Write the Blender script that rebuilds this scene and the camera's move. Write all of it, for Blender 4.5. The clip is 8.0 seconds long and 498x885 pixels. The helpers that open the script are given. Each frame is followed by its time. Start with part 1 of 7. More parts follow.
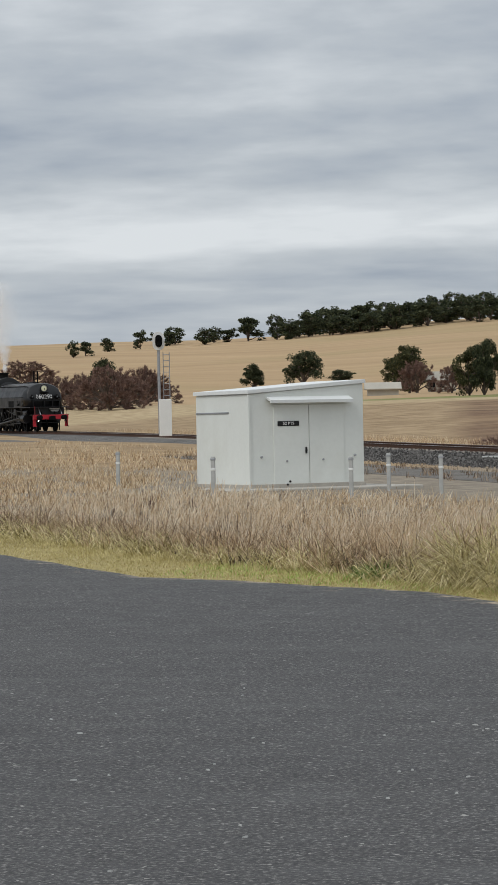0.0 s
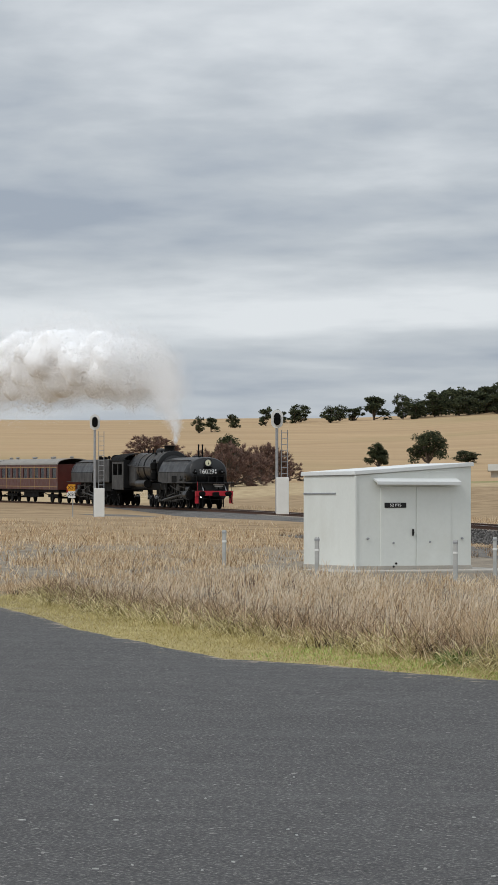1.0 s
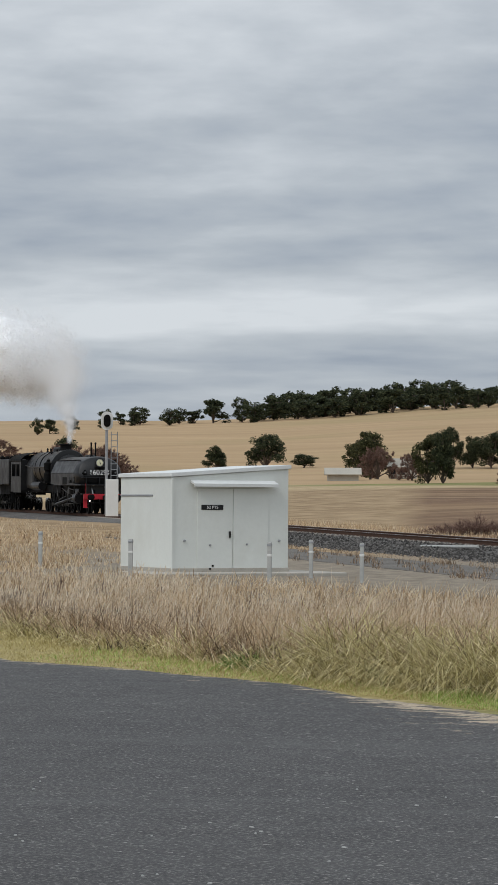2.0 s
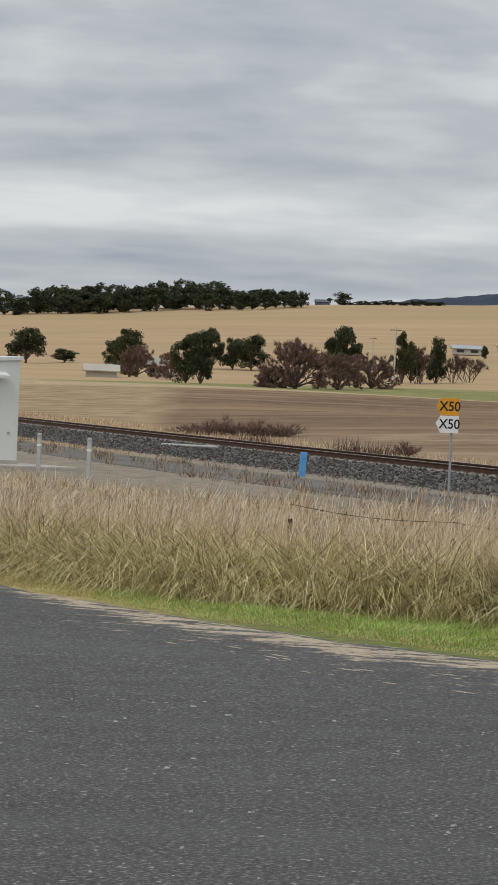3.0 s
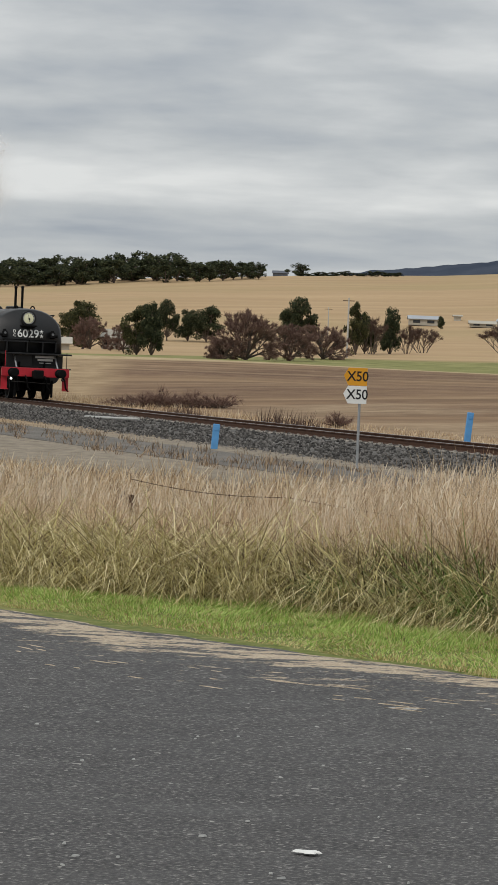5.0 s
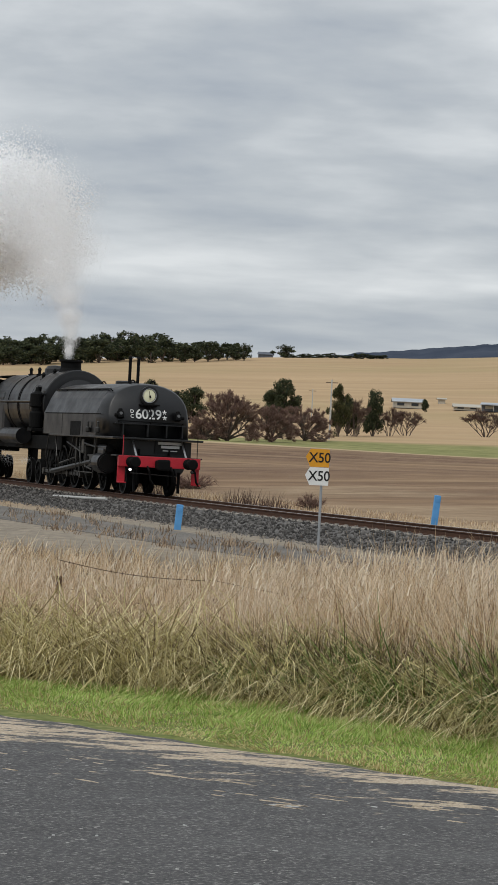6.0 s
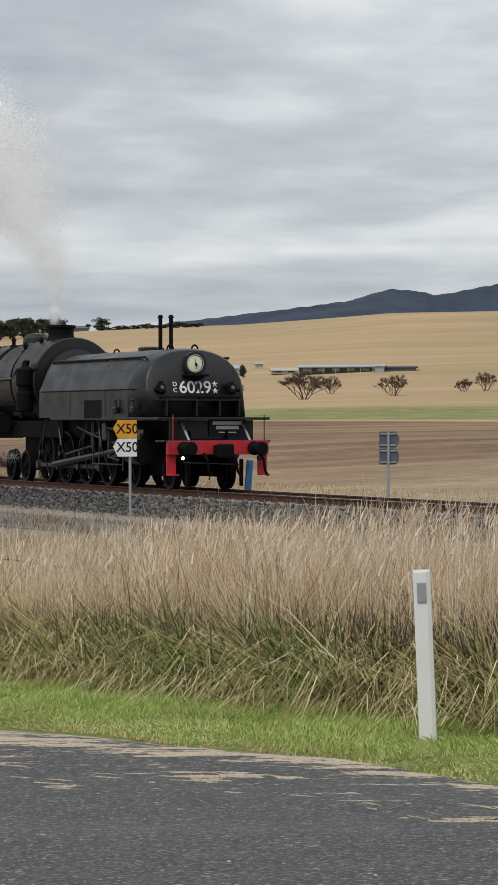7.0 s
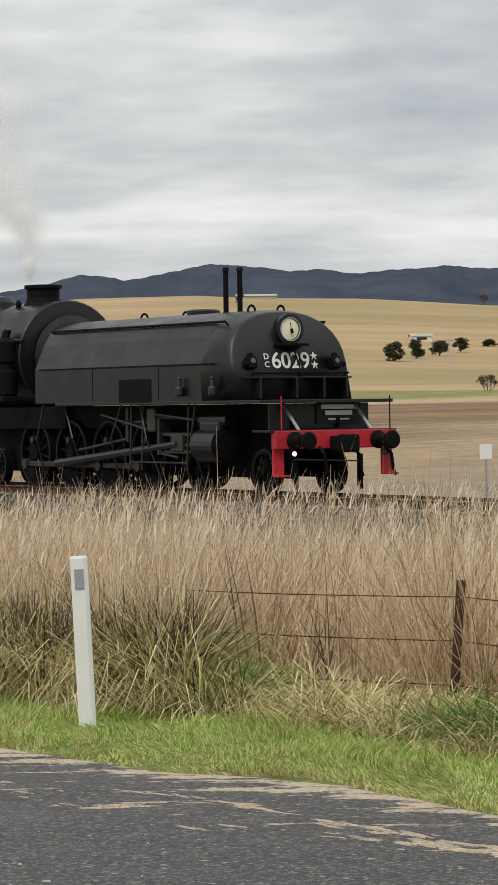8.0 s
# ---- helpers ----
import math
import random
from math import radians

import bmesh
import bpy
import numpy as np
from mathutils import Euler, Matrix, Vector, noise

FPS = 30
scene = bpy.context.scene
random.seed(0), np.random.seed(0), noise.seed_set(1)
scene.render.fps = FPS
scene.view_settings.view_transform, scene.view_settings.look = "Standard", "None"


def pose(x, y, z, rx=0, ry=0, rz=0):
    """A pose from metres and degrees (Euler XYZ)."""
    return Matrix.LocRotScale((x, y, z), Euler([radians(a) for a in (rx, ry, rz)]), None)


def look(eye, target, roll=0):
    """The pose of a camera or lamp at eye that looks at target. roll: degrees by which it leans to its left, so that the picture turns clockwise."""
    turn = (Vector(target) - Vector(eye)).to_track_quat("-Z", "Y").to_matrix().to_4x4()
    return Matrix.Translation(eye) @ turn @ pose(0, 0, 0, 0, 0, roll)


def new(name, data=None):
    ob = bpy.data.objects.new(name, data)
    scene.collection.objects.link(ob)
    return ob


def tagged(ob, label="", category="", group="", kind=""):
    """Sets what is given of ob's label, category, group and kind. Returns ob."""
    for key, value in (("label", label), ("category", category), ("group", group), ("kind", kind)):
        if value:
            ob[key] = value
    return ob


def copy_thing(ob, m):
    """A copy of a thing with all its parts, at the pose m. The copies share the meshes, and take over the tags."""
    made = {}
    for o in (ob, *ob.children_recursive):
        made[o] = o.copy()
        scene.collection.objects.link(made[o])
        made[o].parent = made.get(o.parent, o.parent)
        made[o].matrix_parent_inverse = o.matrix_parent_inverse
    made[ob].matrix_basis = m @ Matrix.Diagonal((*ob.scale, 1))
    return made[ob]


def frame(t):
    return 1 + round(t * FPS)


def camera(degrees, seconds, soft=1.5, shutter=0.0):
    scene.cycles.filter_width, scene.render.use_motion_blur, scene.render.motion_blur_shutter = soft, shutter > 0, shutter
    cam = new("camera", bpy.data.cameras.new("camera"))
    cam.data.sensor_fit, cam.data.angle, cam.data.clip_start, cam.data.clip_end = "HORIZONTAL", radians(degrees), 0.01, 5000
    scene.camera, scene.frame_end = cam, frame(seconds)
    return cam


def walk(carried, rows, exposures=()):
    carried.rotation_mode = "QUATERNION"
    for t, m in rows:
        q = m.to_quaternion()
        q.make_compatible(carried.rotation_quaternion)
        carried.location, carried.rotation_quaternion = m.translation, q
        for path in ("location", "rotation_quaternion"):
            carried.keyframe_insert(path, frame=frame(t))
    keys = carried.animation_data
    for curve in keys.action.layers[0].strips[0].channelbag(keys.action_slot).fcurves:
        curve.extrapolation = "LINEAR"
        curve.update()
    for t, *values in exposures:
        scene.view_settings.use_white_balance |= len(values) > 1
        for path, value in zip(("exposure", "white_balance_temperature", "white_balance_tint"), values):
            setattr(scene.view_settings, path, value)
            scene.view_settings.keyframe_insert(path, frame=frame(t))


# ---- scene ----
# ---- camera: seconds, x, y, z, pitch, lean, yaw ----
cam = camera(10.08, 8.0, soft=0.8)
PATH = [
    (0, -0.001, -0.000, 1.589, -0.335, -1.134, 11.432),
    (0.5, 0.166, 0.064, 1.618, 0.001, -0.911, 11.672),
    (1, 0.387, 0.166, 1.637, 1.264, 0.054, 13.961),
    (1.5, 0.624, 0.309, 1.623, 1.798, 0.197, 13.612),
    (1.7, 0.720, 0.394, 1.618, 1.614, 0.350, 12.191),
    (2.8, 1.234, 1.187, 1.623, 0.073, 1.096, 8.599),
    (3, 1.405, 1.347, 1.592, -0.620, 2.594, 5.839),
    (3.5, 1.709, 1.734, 1.609, -1.636, 2.800, 0.578),
    (4, 2.006, 2.145, 1.616, -1.253, 1.520, 0.076),
    (4.5, 2.293, 2.565, 1.619, -1.163, 1.581, 3.557),
    (5, 2.502, 2.911, 1.631, -1.161, 2.287, 5.022),
    (5.2, 2.590, 3.049, 1.622, -0.885, 2.962, 5.778),
    (6.3, 3.074, 3.819, 1.649, 0.687, 2.131, 3.599),
    (6.5, 3.124, 3.892, 1.640, 0.560, 1.262, 2.535),
    (7, 3.257, 3.998, 1.643, -0.028, -0.212, 1.166),
    (7.5, 3.359, 4.024, 1.635, -0.380, -1.108, -1.105),
    (8, 3.456, 4.042, 1.641, -0.383, -1.015, -5.084),
]


def carried(x, y, z, pitch, lean, yaw):
    """A hand-held camera: turned by yaw, raised by pitch, leaned about its own axis."""
    return pose(x, y, z, 0, 0, yaw) @ pose(0, 0, 0, 90 + pitch) @ pose(0, 0, 0, 0, 0, lean)


walk(cam, [(t, carried(*row)) for t, *row in PATH], exposures=[(0, 0.0, 6300, 10), (1.0, 0.06, 6300, 10), (1.5, -0.08, 6150, 10), (2.0, -0.08, 6200, 10), (2.8, -0.05, 6350, 10), (3.5, 0.0, 6650, 10), (5.2, 0.0, 6600, 10), (6.5, 0.05, 6300, 10), (7.2, 0.12, 6500, 10), (8.0, 0.22, 6750, 10)])

# ---- sky and light: a high overcast in long grey bands ----
SUN_EL, SUN_AZ = radians(48), radians(215)
world = bpy.data.worlds.new("overcast_sky")
world.use_nodes = True
scene.world = world
wn, wl = world.node_tree.nodes, world.node_tree.links
wn.clear()


def wnode(kind, **inputs):
    n = wn.new(kind)
    for k, v in inputs.items():
        n.inputs[k.replace("_", " ")].default_value = v
    return n


def wmath(op, a, b=None, c=None):
    n = wn.new("ShaderNodeMath")
    n.operation = op
    for i, v in enumerate((a, b, c)):
        if v is None:
            continue
        if isinstance(v, (int, float)):
            n.inputs[i].default_value = v
        else:
            wl.new(v, n.inputs[i])
    return n.outputs[0]


tc = wn.new("ShaderNodeTexCoord")
sep = wn.new("ShaderNodeSeparateXYZ")
wl.new(tc.outputs["Generated"], sep.inputs[0])
up = wmath("MAXIMUM", sep.outputs["Z"], 0.0)
comb = wn.new("ShaderNodeCombineXYZ")
wl.new(wmath("MULTIPLY", sep.outputs["X"], 9.0), comb.inputs["X"])
wl.new(wmath("MULTIPLY", wmath("LOGARITHM", wmath("ADD", up, 0.042), 2.718), 5.2), comb.inputs["Y"])
wl.new(wmath("MULTIPLY", sep.outputs["Y"], 9.0), comb.inputs["Z"])
bands = wn.new("ShaderNodeMapping")
bands.inputs["Rotation"].default_value = (0, 0, radians(-3))
bands.inputs["Location"].default_value = (1.3, 2.1, 0.4)
wl.new(comb.outputs[0], bands.inputs[0])
clouds = wnode("ShaderNodeTexNoise", Scale=0.7, Detail=4.0, Roughness=0.44, Distortion=0.1)
wl.new(bands.outputs[0], clouds.inputs["Vector"])
fine = wnode("ShaderNodeTexNoise", Scale=2.3, Detail=5.0, Roughness=0.5, Distortion=0.1)
wl.new(bands.outputs[0], fine.inputs["Vector"])
# a clear bright strip low down, a heavier bank above it
layer = wn.new("ShaderNodeValToRGB")
stops = layer.color_ramp.elements
stops[0].position, stops[0].color = 0.0, (0.5, 0.5, 0.5, 1)
stops[1].position, stops[1].color = 1.0, (0.52, 0.52, 0.52, 1)
for where, tone in ((0.26, 0.45), (0.30, 0.52), (0.335, 0.66), (0.375, 0.60), (0.43, 0.46), (0.50, 0.40), (0.57, 0.45), (0.68, 0.54), (0.78, 0.55)):
    stops.new(where).color = (tone, tone, tone, 1)
sway = wmath("MULTIPLY", wmath("SUBTRACT", clouds.outputs[0], 0.5), 0.02)
wl.new(wmath("MULTIPLY", wmath("ADD", up, sway), 5.0), layer.inputs[0])
thick = wmath("ADD", wmath("MULTIPLY", clouds.outputs[0], 0.52), wmath("MULTIPLY", fine.outputs[0], 0.28))
thin = wn.new("ShaderNodeMapping")
thin.inputs["Scale"].default_value = (2.2, 3.0, 2.2)
wl.new(bands.outputs[0], thin.inputs[0])
streaks = wnode("ShaderNodeTexNoise", Scale=1.1, Detail=4.0, Roughness=0.5, Distortion=0.15)
wl.new(thin.outputs[0], streaks.inputs["Vector"])
thick = wmath("ADD", thick, wmath("MULTIPLY", streaks.outputs[0], 0.14))
thick = wmath("ADD", thick, wmath("SUBTRACT", wmath("MULTIPLY", layer.outputs[0], 0.58), 0.255))
ramp = wn.new("ShaderNodeValToRGB")
ramp.color_ramp.elements[0].position, ramp.color_ramp.elements[0].color = 0.36, (0.35, 0.39, 0.445, 1)
ramp.color_ramp.elements[1].position, ramp.color_ramp.elements[1].color = 0.66, (0.74, 0.76, 0.765, 1)
mid = ramp.color_ramp.elements.new(0.5)
mid.color = (0.505, 0.535, 0.56, 1)
wl.new(thick, ramp.inputs[0])
rise = wn.new("ShaderNodeMapRange")
rise.inputs["From Min"].default_value, rise.inputs["From Max"].default_value = 0.22, 0.8
rise.inputs["To Min"].default_value, rise.inputs["To Max"].default_value = 1.0, 1.75
wl.new(up, rise.inputs["Value"])
sky = wn.new("ShaderNodeTexSky")
sky.sky_type, sky.sun_disc, sky.sun_elevation, sky.sun_rotation = "NISHITA", False, SUN_EL, SUN_AZ
back_sky, back_cloud = wn.new("ShaderNodeBackground"), wn.new("ShaderNodeBackground")
wl.new(sky.outputs[0], back_sky.inputs[0])
back_sky.inputs[1].default_value = 0.08
wl.new(ramp.outputs[0], back_cloud.inputs[0])
wl.new(rise.outputs[0], back_cloud.inputs[1])
mix = wn.new("ShaderNodeMixShader")
mix.inputs[0].default_value = 0.93
wl.new(back_sky.outputs[0], mix.inputs[1])
wl.new(back_cloud.outputs[0], mix.inputs[2])
wl.new(mix.outputs[0], wn.new("ShaderNodeOutputWorld").inputs[0])

sun = new("sun", bpy.data.lights.new("sun", "SUN"))
sun.data.energy, sun.data.angle, sun.data.color = 1.2, radians(20), (1, 0.96, 0.9)
sun.matrix_world = look(Vector((math.sin(SUN_AZ) * math.cos(SUN_EL), math.cos(SUN_AZ) * math.cos(SUN_EL), math.sin(SUN_EL))) * 90, (0, 0, 0))

# ---- materials ----
class Nodes:
    """Short names for building one node material."""

    def __init__(self, name, rough=0.8, metal=0.0, spec=0.3):
        self.mat = bpy.data.materials.new(name)
        self.mat.use_nodes = True
        self.n, self.l = self.mat.node_tree.nodes, self.mat.node_tree.links
        self.b = self.n["Principled BSDF"]
        self.b.inputs["Roughness"].default_value = rough
        self.b.inputs["Metallic"].default_value = metal
        self.b.inputs["Specular IOR Level"].default_value = spec
        self.obj = None

    def put(self, value, socket):
        if isinstance(value, (int, float)):
            socket.default_value = value
        elif isinstance(value, tuple):
            socket.default_value = (*value, 1)[: len(socket.default_value)]
        else:
            self.l.new(value, socket)

    def coords(self, scale=(1, 1, 1), world_space=False):
        if world_space:
            out = self.n.new("ShaderNodeNewGeometry").outputs["Position"]
        else:
            out = self.n.new("ShaderNodeTexCoord").outputs["Object"]
        m = self.n.new("ShaderNodeMapping")
        m.inputs["Scale"].default_value = scale
        self.l.new(out, m.inputs[0])
        return m.outputs[0]

    def noise(self, scale, detail=4, rough=0.6, vec=None, distort=0.0):
        t = self.n.new("ShaderNodeTexNoise")
        t.inputs["Scale"].default_value, t.inputs["Detail"].default_value = scale, detail
        t.inputs["Roughness"].default_value, t.inputs["Distortion"].default_value = rough, distort
        self.l.new(vec if vec is not None else self.coords(), t.inputs["Vector"])
        return t.outputs[0]

    def cells(self, scale, vec=None, out="Distance"):
        t = self.n.new("ShaderNodeTexVoronoi")
        t.inputs["Scale"].default_value = scale
        self.l.new(vec if vec is not None else self.coords(), t.inputs["Vector"])
        return t.outputs[out]

    def ramp(self, fac, *stops):
        r = self.n.new("ShaderNodeValToRGB")
        e = r.color_ramp.elements
        e[0].position, e[0].color = stops[0][0], (*stops[0][1], 1)
        e[1].position, e[1].color = stops[-1][0], (*stops[-1][1], 1)
        for p, c in stops[1:-1]:
            e.new(p).color = (*c, 1)
        self.l.new(fac, r.inputs[0])
        return r.outputs[0]

    def mixed(self, fac, a, b, how="MIX"):
        m = self.n.new("ShaderNodeMix")
        m.data_type, m.blend_type = "RGBA", how
        self.put(fac, m.inputs[0])
        self.put(a, m.inputs[6])
        self.put(b, m.inputs[7])
        return m.outputs[2]

    def math(self, op, a, b=0.0):
        m = self.n.new("ShaderNodeMath")
        m.operation = op
        self.put(a, m.inputs[0])
        self.put(b, m.inputs[1])
        return m.outputs[0]

    def span(self, value, a, b, lo=0.0, hi=1.0):
        m = self.n.new("ShaderNodeMapRange")
        for i, v in enumerate((value, a, b, lo, hi)):
            self.put(v, m.inputs[i])
        return m.outputs[0]

    def random(self):
        return self.n.new("ShaderNodeObjectInfo").outputs["Random"]

    def island(self):
        return self.n.new("ShaderNodeNewGeometry").outputs["Random Per Island"]

    def bump(self, height, strength=0.3, distance=0.02):
        b = self.n.new("ShaderNodeBump")
        b.inputs["Strength"].default_value, b.inputs["Distance"].default_value = strength, distance
        self.l.new(height, b.inputs["Height"])
        self.l.new(b.outputs[0], self.b.inputs["Normal"])

    def done(self, color, rough=None):
        self.put(color, self.b.inputs["Base Color"])
        if rough is not None:
            self.put(rough, self.b.inputs["Roughness"])
        return self.mat


def worn(name, color, rough=0.6, metal=0.0, vary=0.25, scale=3.0, bump=0.15, spec=0.3, dirt=None):
    """A plain surface with large blotches, fine grain and a little relief."""
    m = Nodes(name, rough, metal, spec)
    big, small = m.noise(scale, 4), m.noise(scale * 14, 3)
    both = m.math("ADD", m.math("MULTIPLY", big, 0.65), m.math("MULTIPLY", small, 0.35))
    lo, hi = tuple(c * (1 - vary) for c in color), tuple(min(1, c * (1 + vary)) for c in color)
    col = m.ramp(both, (0.3, lo), (0.7, hi))
    if dirt:
        col = m.mixed(m.span(m.noise(scale * 0.6, 5, 0.7), 0.5, 0.72, 0, 0.55), col, dirt)
    m.bump(small, bump, 0.01)
    return m.done(col, m.span(big, 0.3, 0.7, max(0.05, rough - 0.12), min(1, rough + 0.12)))


def leafy(name, *stops, rough=0.75, glow=0.4):
    """Leaves, blades and stalks: each its own tint, letting some light through."""
    m = Nodes(name, rough, 0, 0.15)
    pick = m.math("ADD", m.math("MULTIPLY", m.island(), 0.68), m.math("MULTIPLY", m.noise(1.3, 3, vec=m.coords(world_space=True)), 0.32))
    col = m.ramp(pick, *stops)
    thin = m.n.new("ShaderNodeBsdfTranslucent")
    m.put(col, thin.inputs["Color"])
    both = m.n.new("ShaderNodeMixShader")
    both.inputs[0].default_value = glow
    m.done(col)
    m.l.new(m.b.outputs[0], both.inputs[1])
    m.l.new(thin.outputs[0], both.inputs[2])
    m.l.new(both.outputs[0], m.n["Material Output"].inputs["Surface"])
    return m.mat


BLACK = worn("black_enamel", (0.0055, 0.0055, 0.006), 0.40, vary=0.5, scale=1.2, bump=0.05, spec=0.42, dirt=(0.011, 0.010, 0.009))
SOOT = worn("sooty_iron", (0.004, 0.004, 0.004), 0.75, vary=0.5, scale=2, spec=0.12)
GREASE = worn("oily_steel", (0.05, 0.049, 0.046), 0.42, 0.6, vary=0.45, scale=4)
TYRE = worn("worn_tyre_steel", (0.009, 0.0088, 0.0085), 0.6, 0.2, vary=0.4, scale=4)
RED = worn("signal_red_paint", (0.47, 0.022, 0.035), 0.5, vary=0.25, scale=2, dirt=(0.12, 0.02, 0.02))
WHITE = worn("white_paint", (0.72, 0.72, 0.69), 0.55, vary=0.06, scale=3)
CREAM = worn("hut_steel_sheet", (0.70, 0.715, 0.67), 0.5, vary=0.05, scale=0.8, bump=0.05, dirt=(0.60, 0.60, 0.54))
ROOFSHEET = worn("hut_roof_sheet", (0.70, 0.71, 0.69), 0.5, vary=0.07, scale=0.8, bump=0.05)
CONCRETE = worn("concrete", (0.42, 0.39, 0.34), 0.9, vary=0.2, scale=3, bump=0.4)
GALV = worn("galvanised_steel", (0.36, 0.37, 0.38), 0.5, 0.6, vary=0.2, scale=5)
GREYPOST = worn("grey_post_paint", (0.42, 0.42, 0.40), 0.8, vary=0.2, scale=5)
BLUE = worn("blue_paint", (0.10, 0.30, 0.58), 0.6, vary=0.15, scale=5)
YELLOW = worn("amber_sheet", (0.66, 0.30, 0.02), 0.5, vary=0.08, scale=5)
INK = worn("black_print", (0.012, 0.012, 0.012), 0.6)
RUST = worn("rusty_steel", (0.075, 0.038, 0.024), 0.85, 0.2, vary=0.45, scale=8, bump=0.4)
RAILTOP = worn("polished_rail", (0.38, 0.36, 0.34), 0.3, 0.9, vary=0.2, scale=5)
SLEEPER = worn("concrete_sleeper", (0.30, 0.27, 0.23), 0.9, vary=0.3, scale=4, bump=0.4)
MAROON = worn("maroon_coach_paint", (0.085, 0.022, 0.017), 0.45, vary=0.25, scale=2, dirt=(0.06, 0.035, 0.028))
COACHLINE = worn("buff_lining", (0.36, 0.24, 0.10), 0.5, vary=0.15)
COACHROOF = worn("grey_canvas_roof", (0.30, 0.29, 0.27), 0.8, vary=0.2, scale=1.0)
DARKGLASS = worn("dark_window_glass", (0.02, 0.022, 0.025), 0.12, spec=0.6, vary=0.3)
TIMBER = worn("weathered_timber", (0.075, 0.045, 0.034), 0.9, vary=0.4, scale=6, bump=0.6)
FARMROOF = worn("farm_roof_sheet", (0.34, 0.36, 0.38), 0.6, vary=0.2, scale=0.4)
FARMWALL = worn("farm_wall", (0.10, 0.11, 0.13), 0.8, vary=0.3, scale=0.4)
FARMPALE = worn("pale_farm_wall", (0.40, 0.37, 0.31), 0.8, vary=0.15, scale=0.4)
BARK = worn("tree_bark", (0.115, 0.088, 0.07), 0.9, vary=0.35, scale=3, bump=0.6)
def steam_material():
    """Droplets that scatter light on and through."""
    m = Nodes("steam", 1.0, 0, 0.0)
    tone = m.ramp(m.island(), (0, (0.95, 0.95, 0.95)), (1, (0.99, 0.99, 0.99)))
    through_ = m.n.new("ShaderNodeBsdfTranslucent")
    m.put(tone, through_.inputs["Color"])
    both = m.n.new("ShaderNodeMixShader")
    both.inputs[0].default_value = 0.5
    m.done(tone)
    m.l.new(m.b.outputs[0], both.inputs[1])
    m.l.new(through_.outputs[0], both.inputs[2])
    m.l.new(both.outputs[0], m.n["Material Output"].inputs["Surface"])
    return m.mat


STEAM = steam_material()
STEAMCORE = worn("thick_steam", (0.93, 0.93, 0.93), 1.0, vary=0.03, scale=0.5, bump=0.0, spec=0.0)


def lamp_glass(name, color, strength):
    m = Nodes(name, 0.2)
    m.b.inputs["Emission Color"].default_value = (*color, 1)
    m.b.inputs["Emission Strength"].default_value = strength
    return m.done((0.50, 0.50, 0.36))


HEADLIGHT = lamp_glass("headlight_lens", (1.0, 0.95, 0.62), 0.16)
MARKER = lamp_glass("marker_lamp_glow", (1.0, 0.97, 0.92), 4.0)
LENS_OFF = worn("unlit_lens", (0.07, 0.07, 0.07), 0.15, spec=0.6)

PINE = leafy("dark_evergreen_leaves", (0.2, (0.026, 0.034, 0.020)), (0.55, (0.062, 0.074, 0.038)), (0.85, (0.125, 0.132, 0.066)))
GUM = leafy("olive_gum_leaves", (0.2, (0.03, 0.036, 0.017)), (0.55, (0.075, 0.078, 0.034)), (0.85, (0.15, 0.14, 0.06)))
BARE = leafy("bare_red_twigs", (0.2, (0.07, 0.045, 0.037)), (0.55, (0.13, 0.084, 0.066)), (0.85, (0.21, 0.14, 0.105)))
RUSTLEAF = leafy("rusty_winter_twigs", (0.2, (0.12, 0.072, 0.060)), (0.55, (0.22, 0.138, 0.110)), (0.85, (0.36, 0.24, 0.185)))
STRAW = leafy("dry_tall_grass", (0.12, (0.13, 0.08, 0.042)), (0.36, (0.45, 0.305, 0.17)), (0.6, (0.72, 0.54, 0.345)), (0.85, (0.90, 0.76, 0.55)), glow=0.36)
PALESTALK = leafy("pale_seeding_stalks", (0.15, (0.45, 0.335, 0.22)), (0.5, (0.72, 0.58, 0.42)), (0.85, (0.88, 0.78, 0.62)), glow=0.28)
DRYGREEN = leafy("half_dry_grass", (0.10, (0.10, 0.075, 0.032)), (0.34, (0.34, 0.28, 0.115)), (0.55, (0.58, 0.50, 0.225)), (0.85, (0.88, 0.78, 0.50)), glow=0.3)
GREEN = leafy("green_grass", (0.15, (0.05, 0.095, 0.02)), (0.5, (0.14, 0.225, 0.048)), (0.85, (0.36, 0.44, 0.15)), glow=0.3)
LITTER = leafy("fallen_dead_stalks", (0.15, (0.06, 0.038, 0.024)), (0.5, (0.20, 0.13, 0.08)), (0.85, (0.52, 0.39, 0.26)), glow=0.1)
# very dark browns: the shade of the tussock hollows, put into leaf colour
SHADELEAF = leafy("shade_dark_grass_leaves", (0.15, (0.020, 0.015, 0.009)), (0.5, (0.065, 0.042, 0.025)), (0.85, (0.17, 0.115, 0.07)), glow=0.05)
LAWN = leafy("verge_grass", (0.15, (0.15, 0.23, 0.045)), (0.5, (0.34, 0.48, 0.105)), (0.85, (0.64, 0.70, 0.28)))
LAWNDRY = leafy("yellowed_verge_grass", (0.15, (0.27, 0.21, 0.08)), (0.5, (0.50, 0.42, 0.18)), (0.85, (0.70, 0.61, 0.33)))

# ---- building helpers ----
def part(name, bm, material, parent=None, label="", m=None, smooth=False):
    """One mesh object from a bmesh, under a thing or a part."""
    me = bpy.data.meshes.new(name)
    if smooth:
        for f in bm.faces:
            f.smooth = True
    bm.to_mesh(me)
    bm.free()
    me.materials.append(material)
    ob = new(name, me)
    if parent is not None:
        ob.parent = parent
    if m is not None:
        ob.matrix_basis = m
    if label:
        ob["label"] = label
    return ob


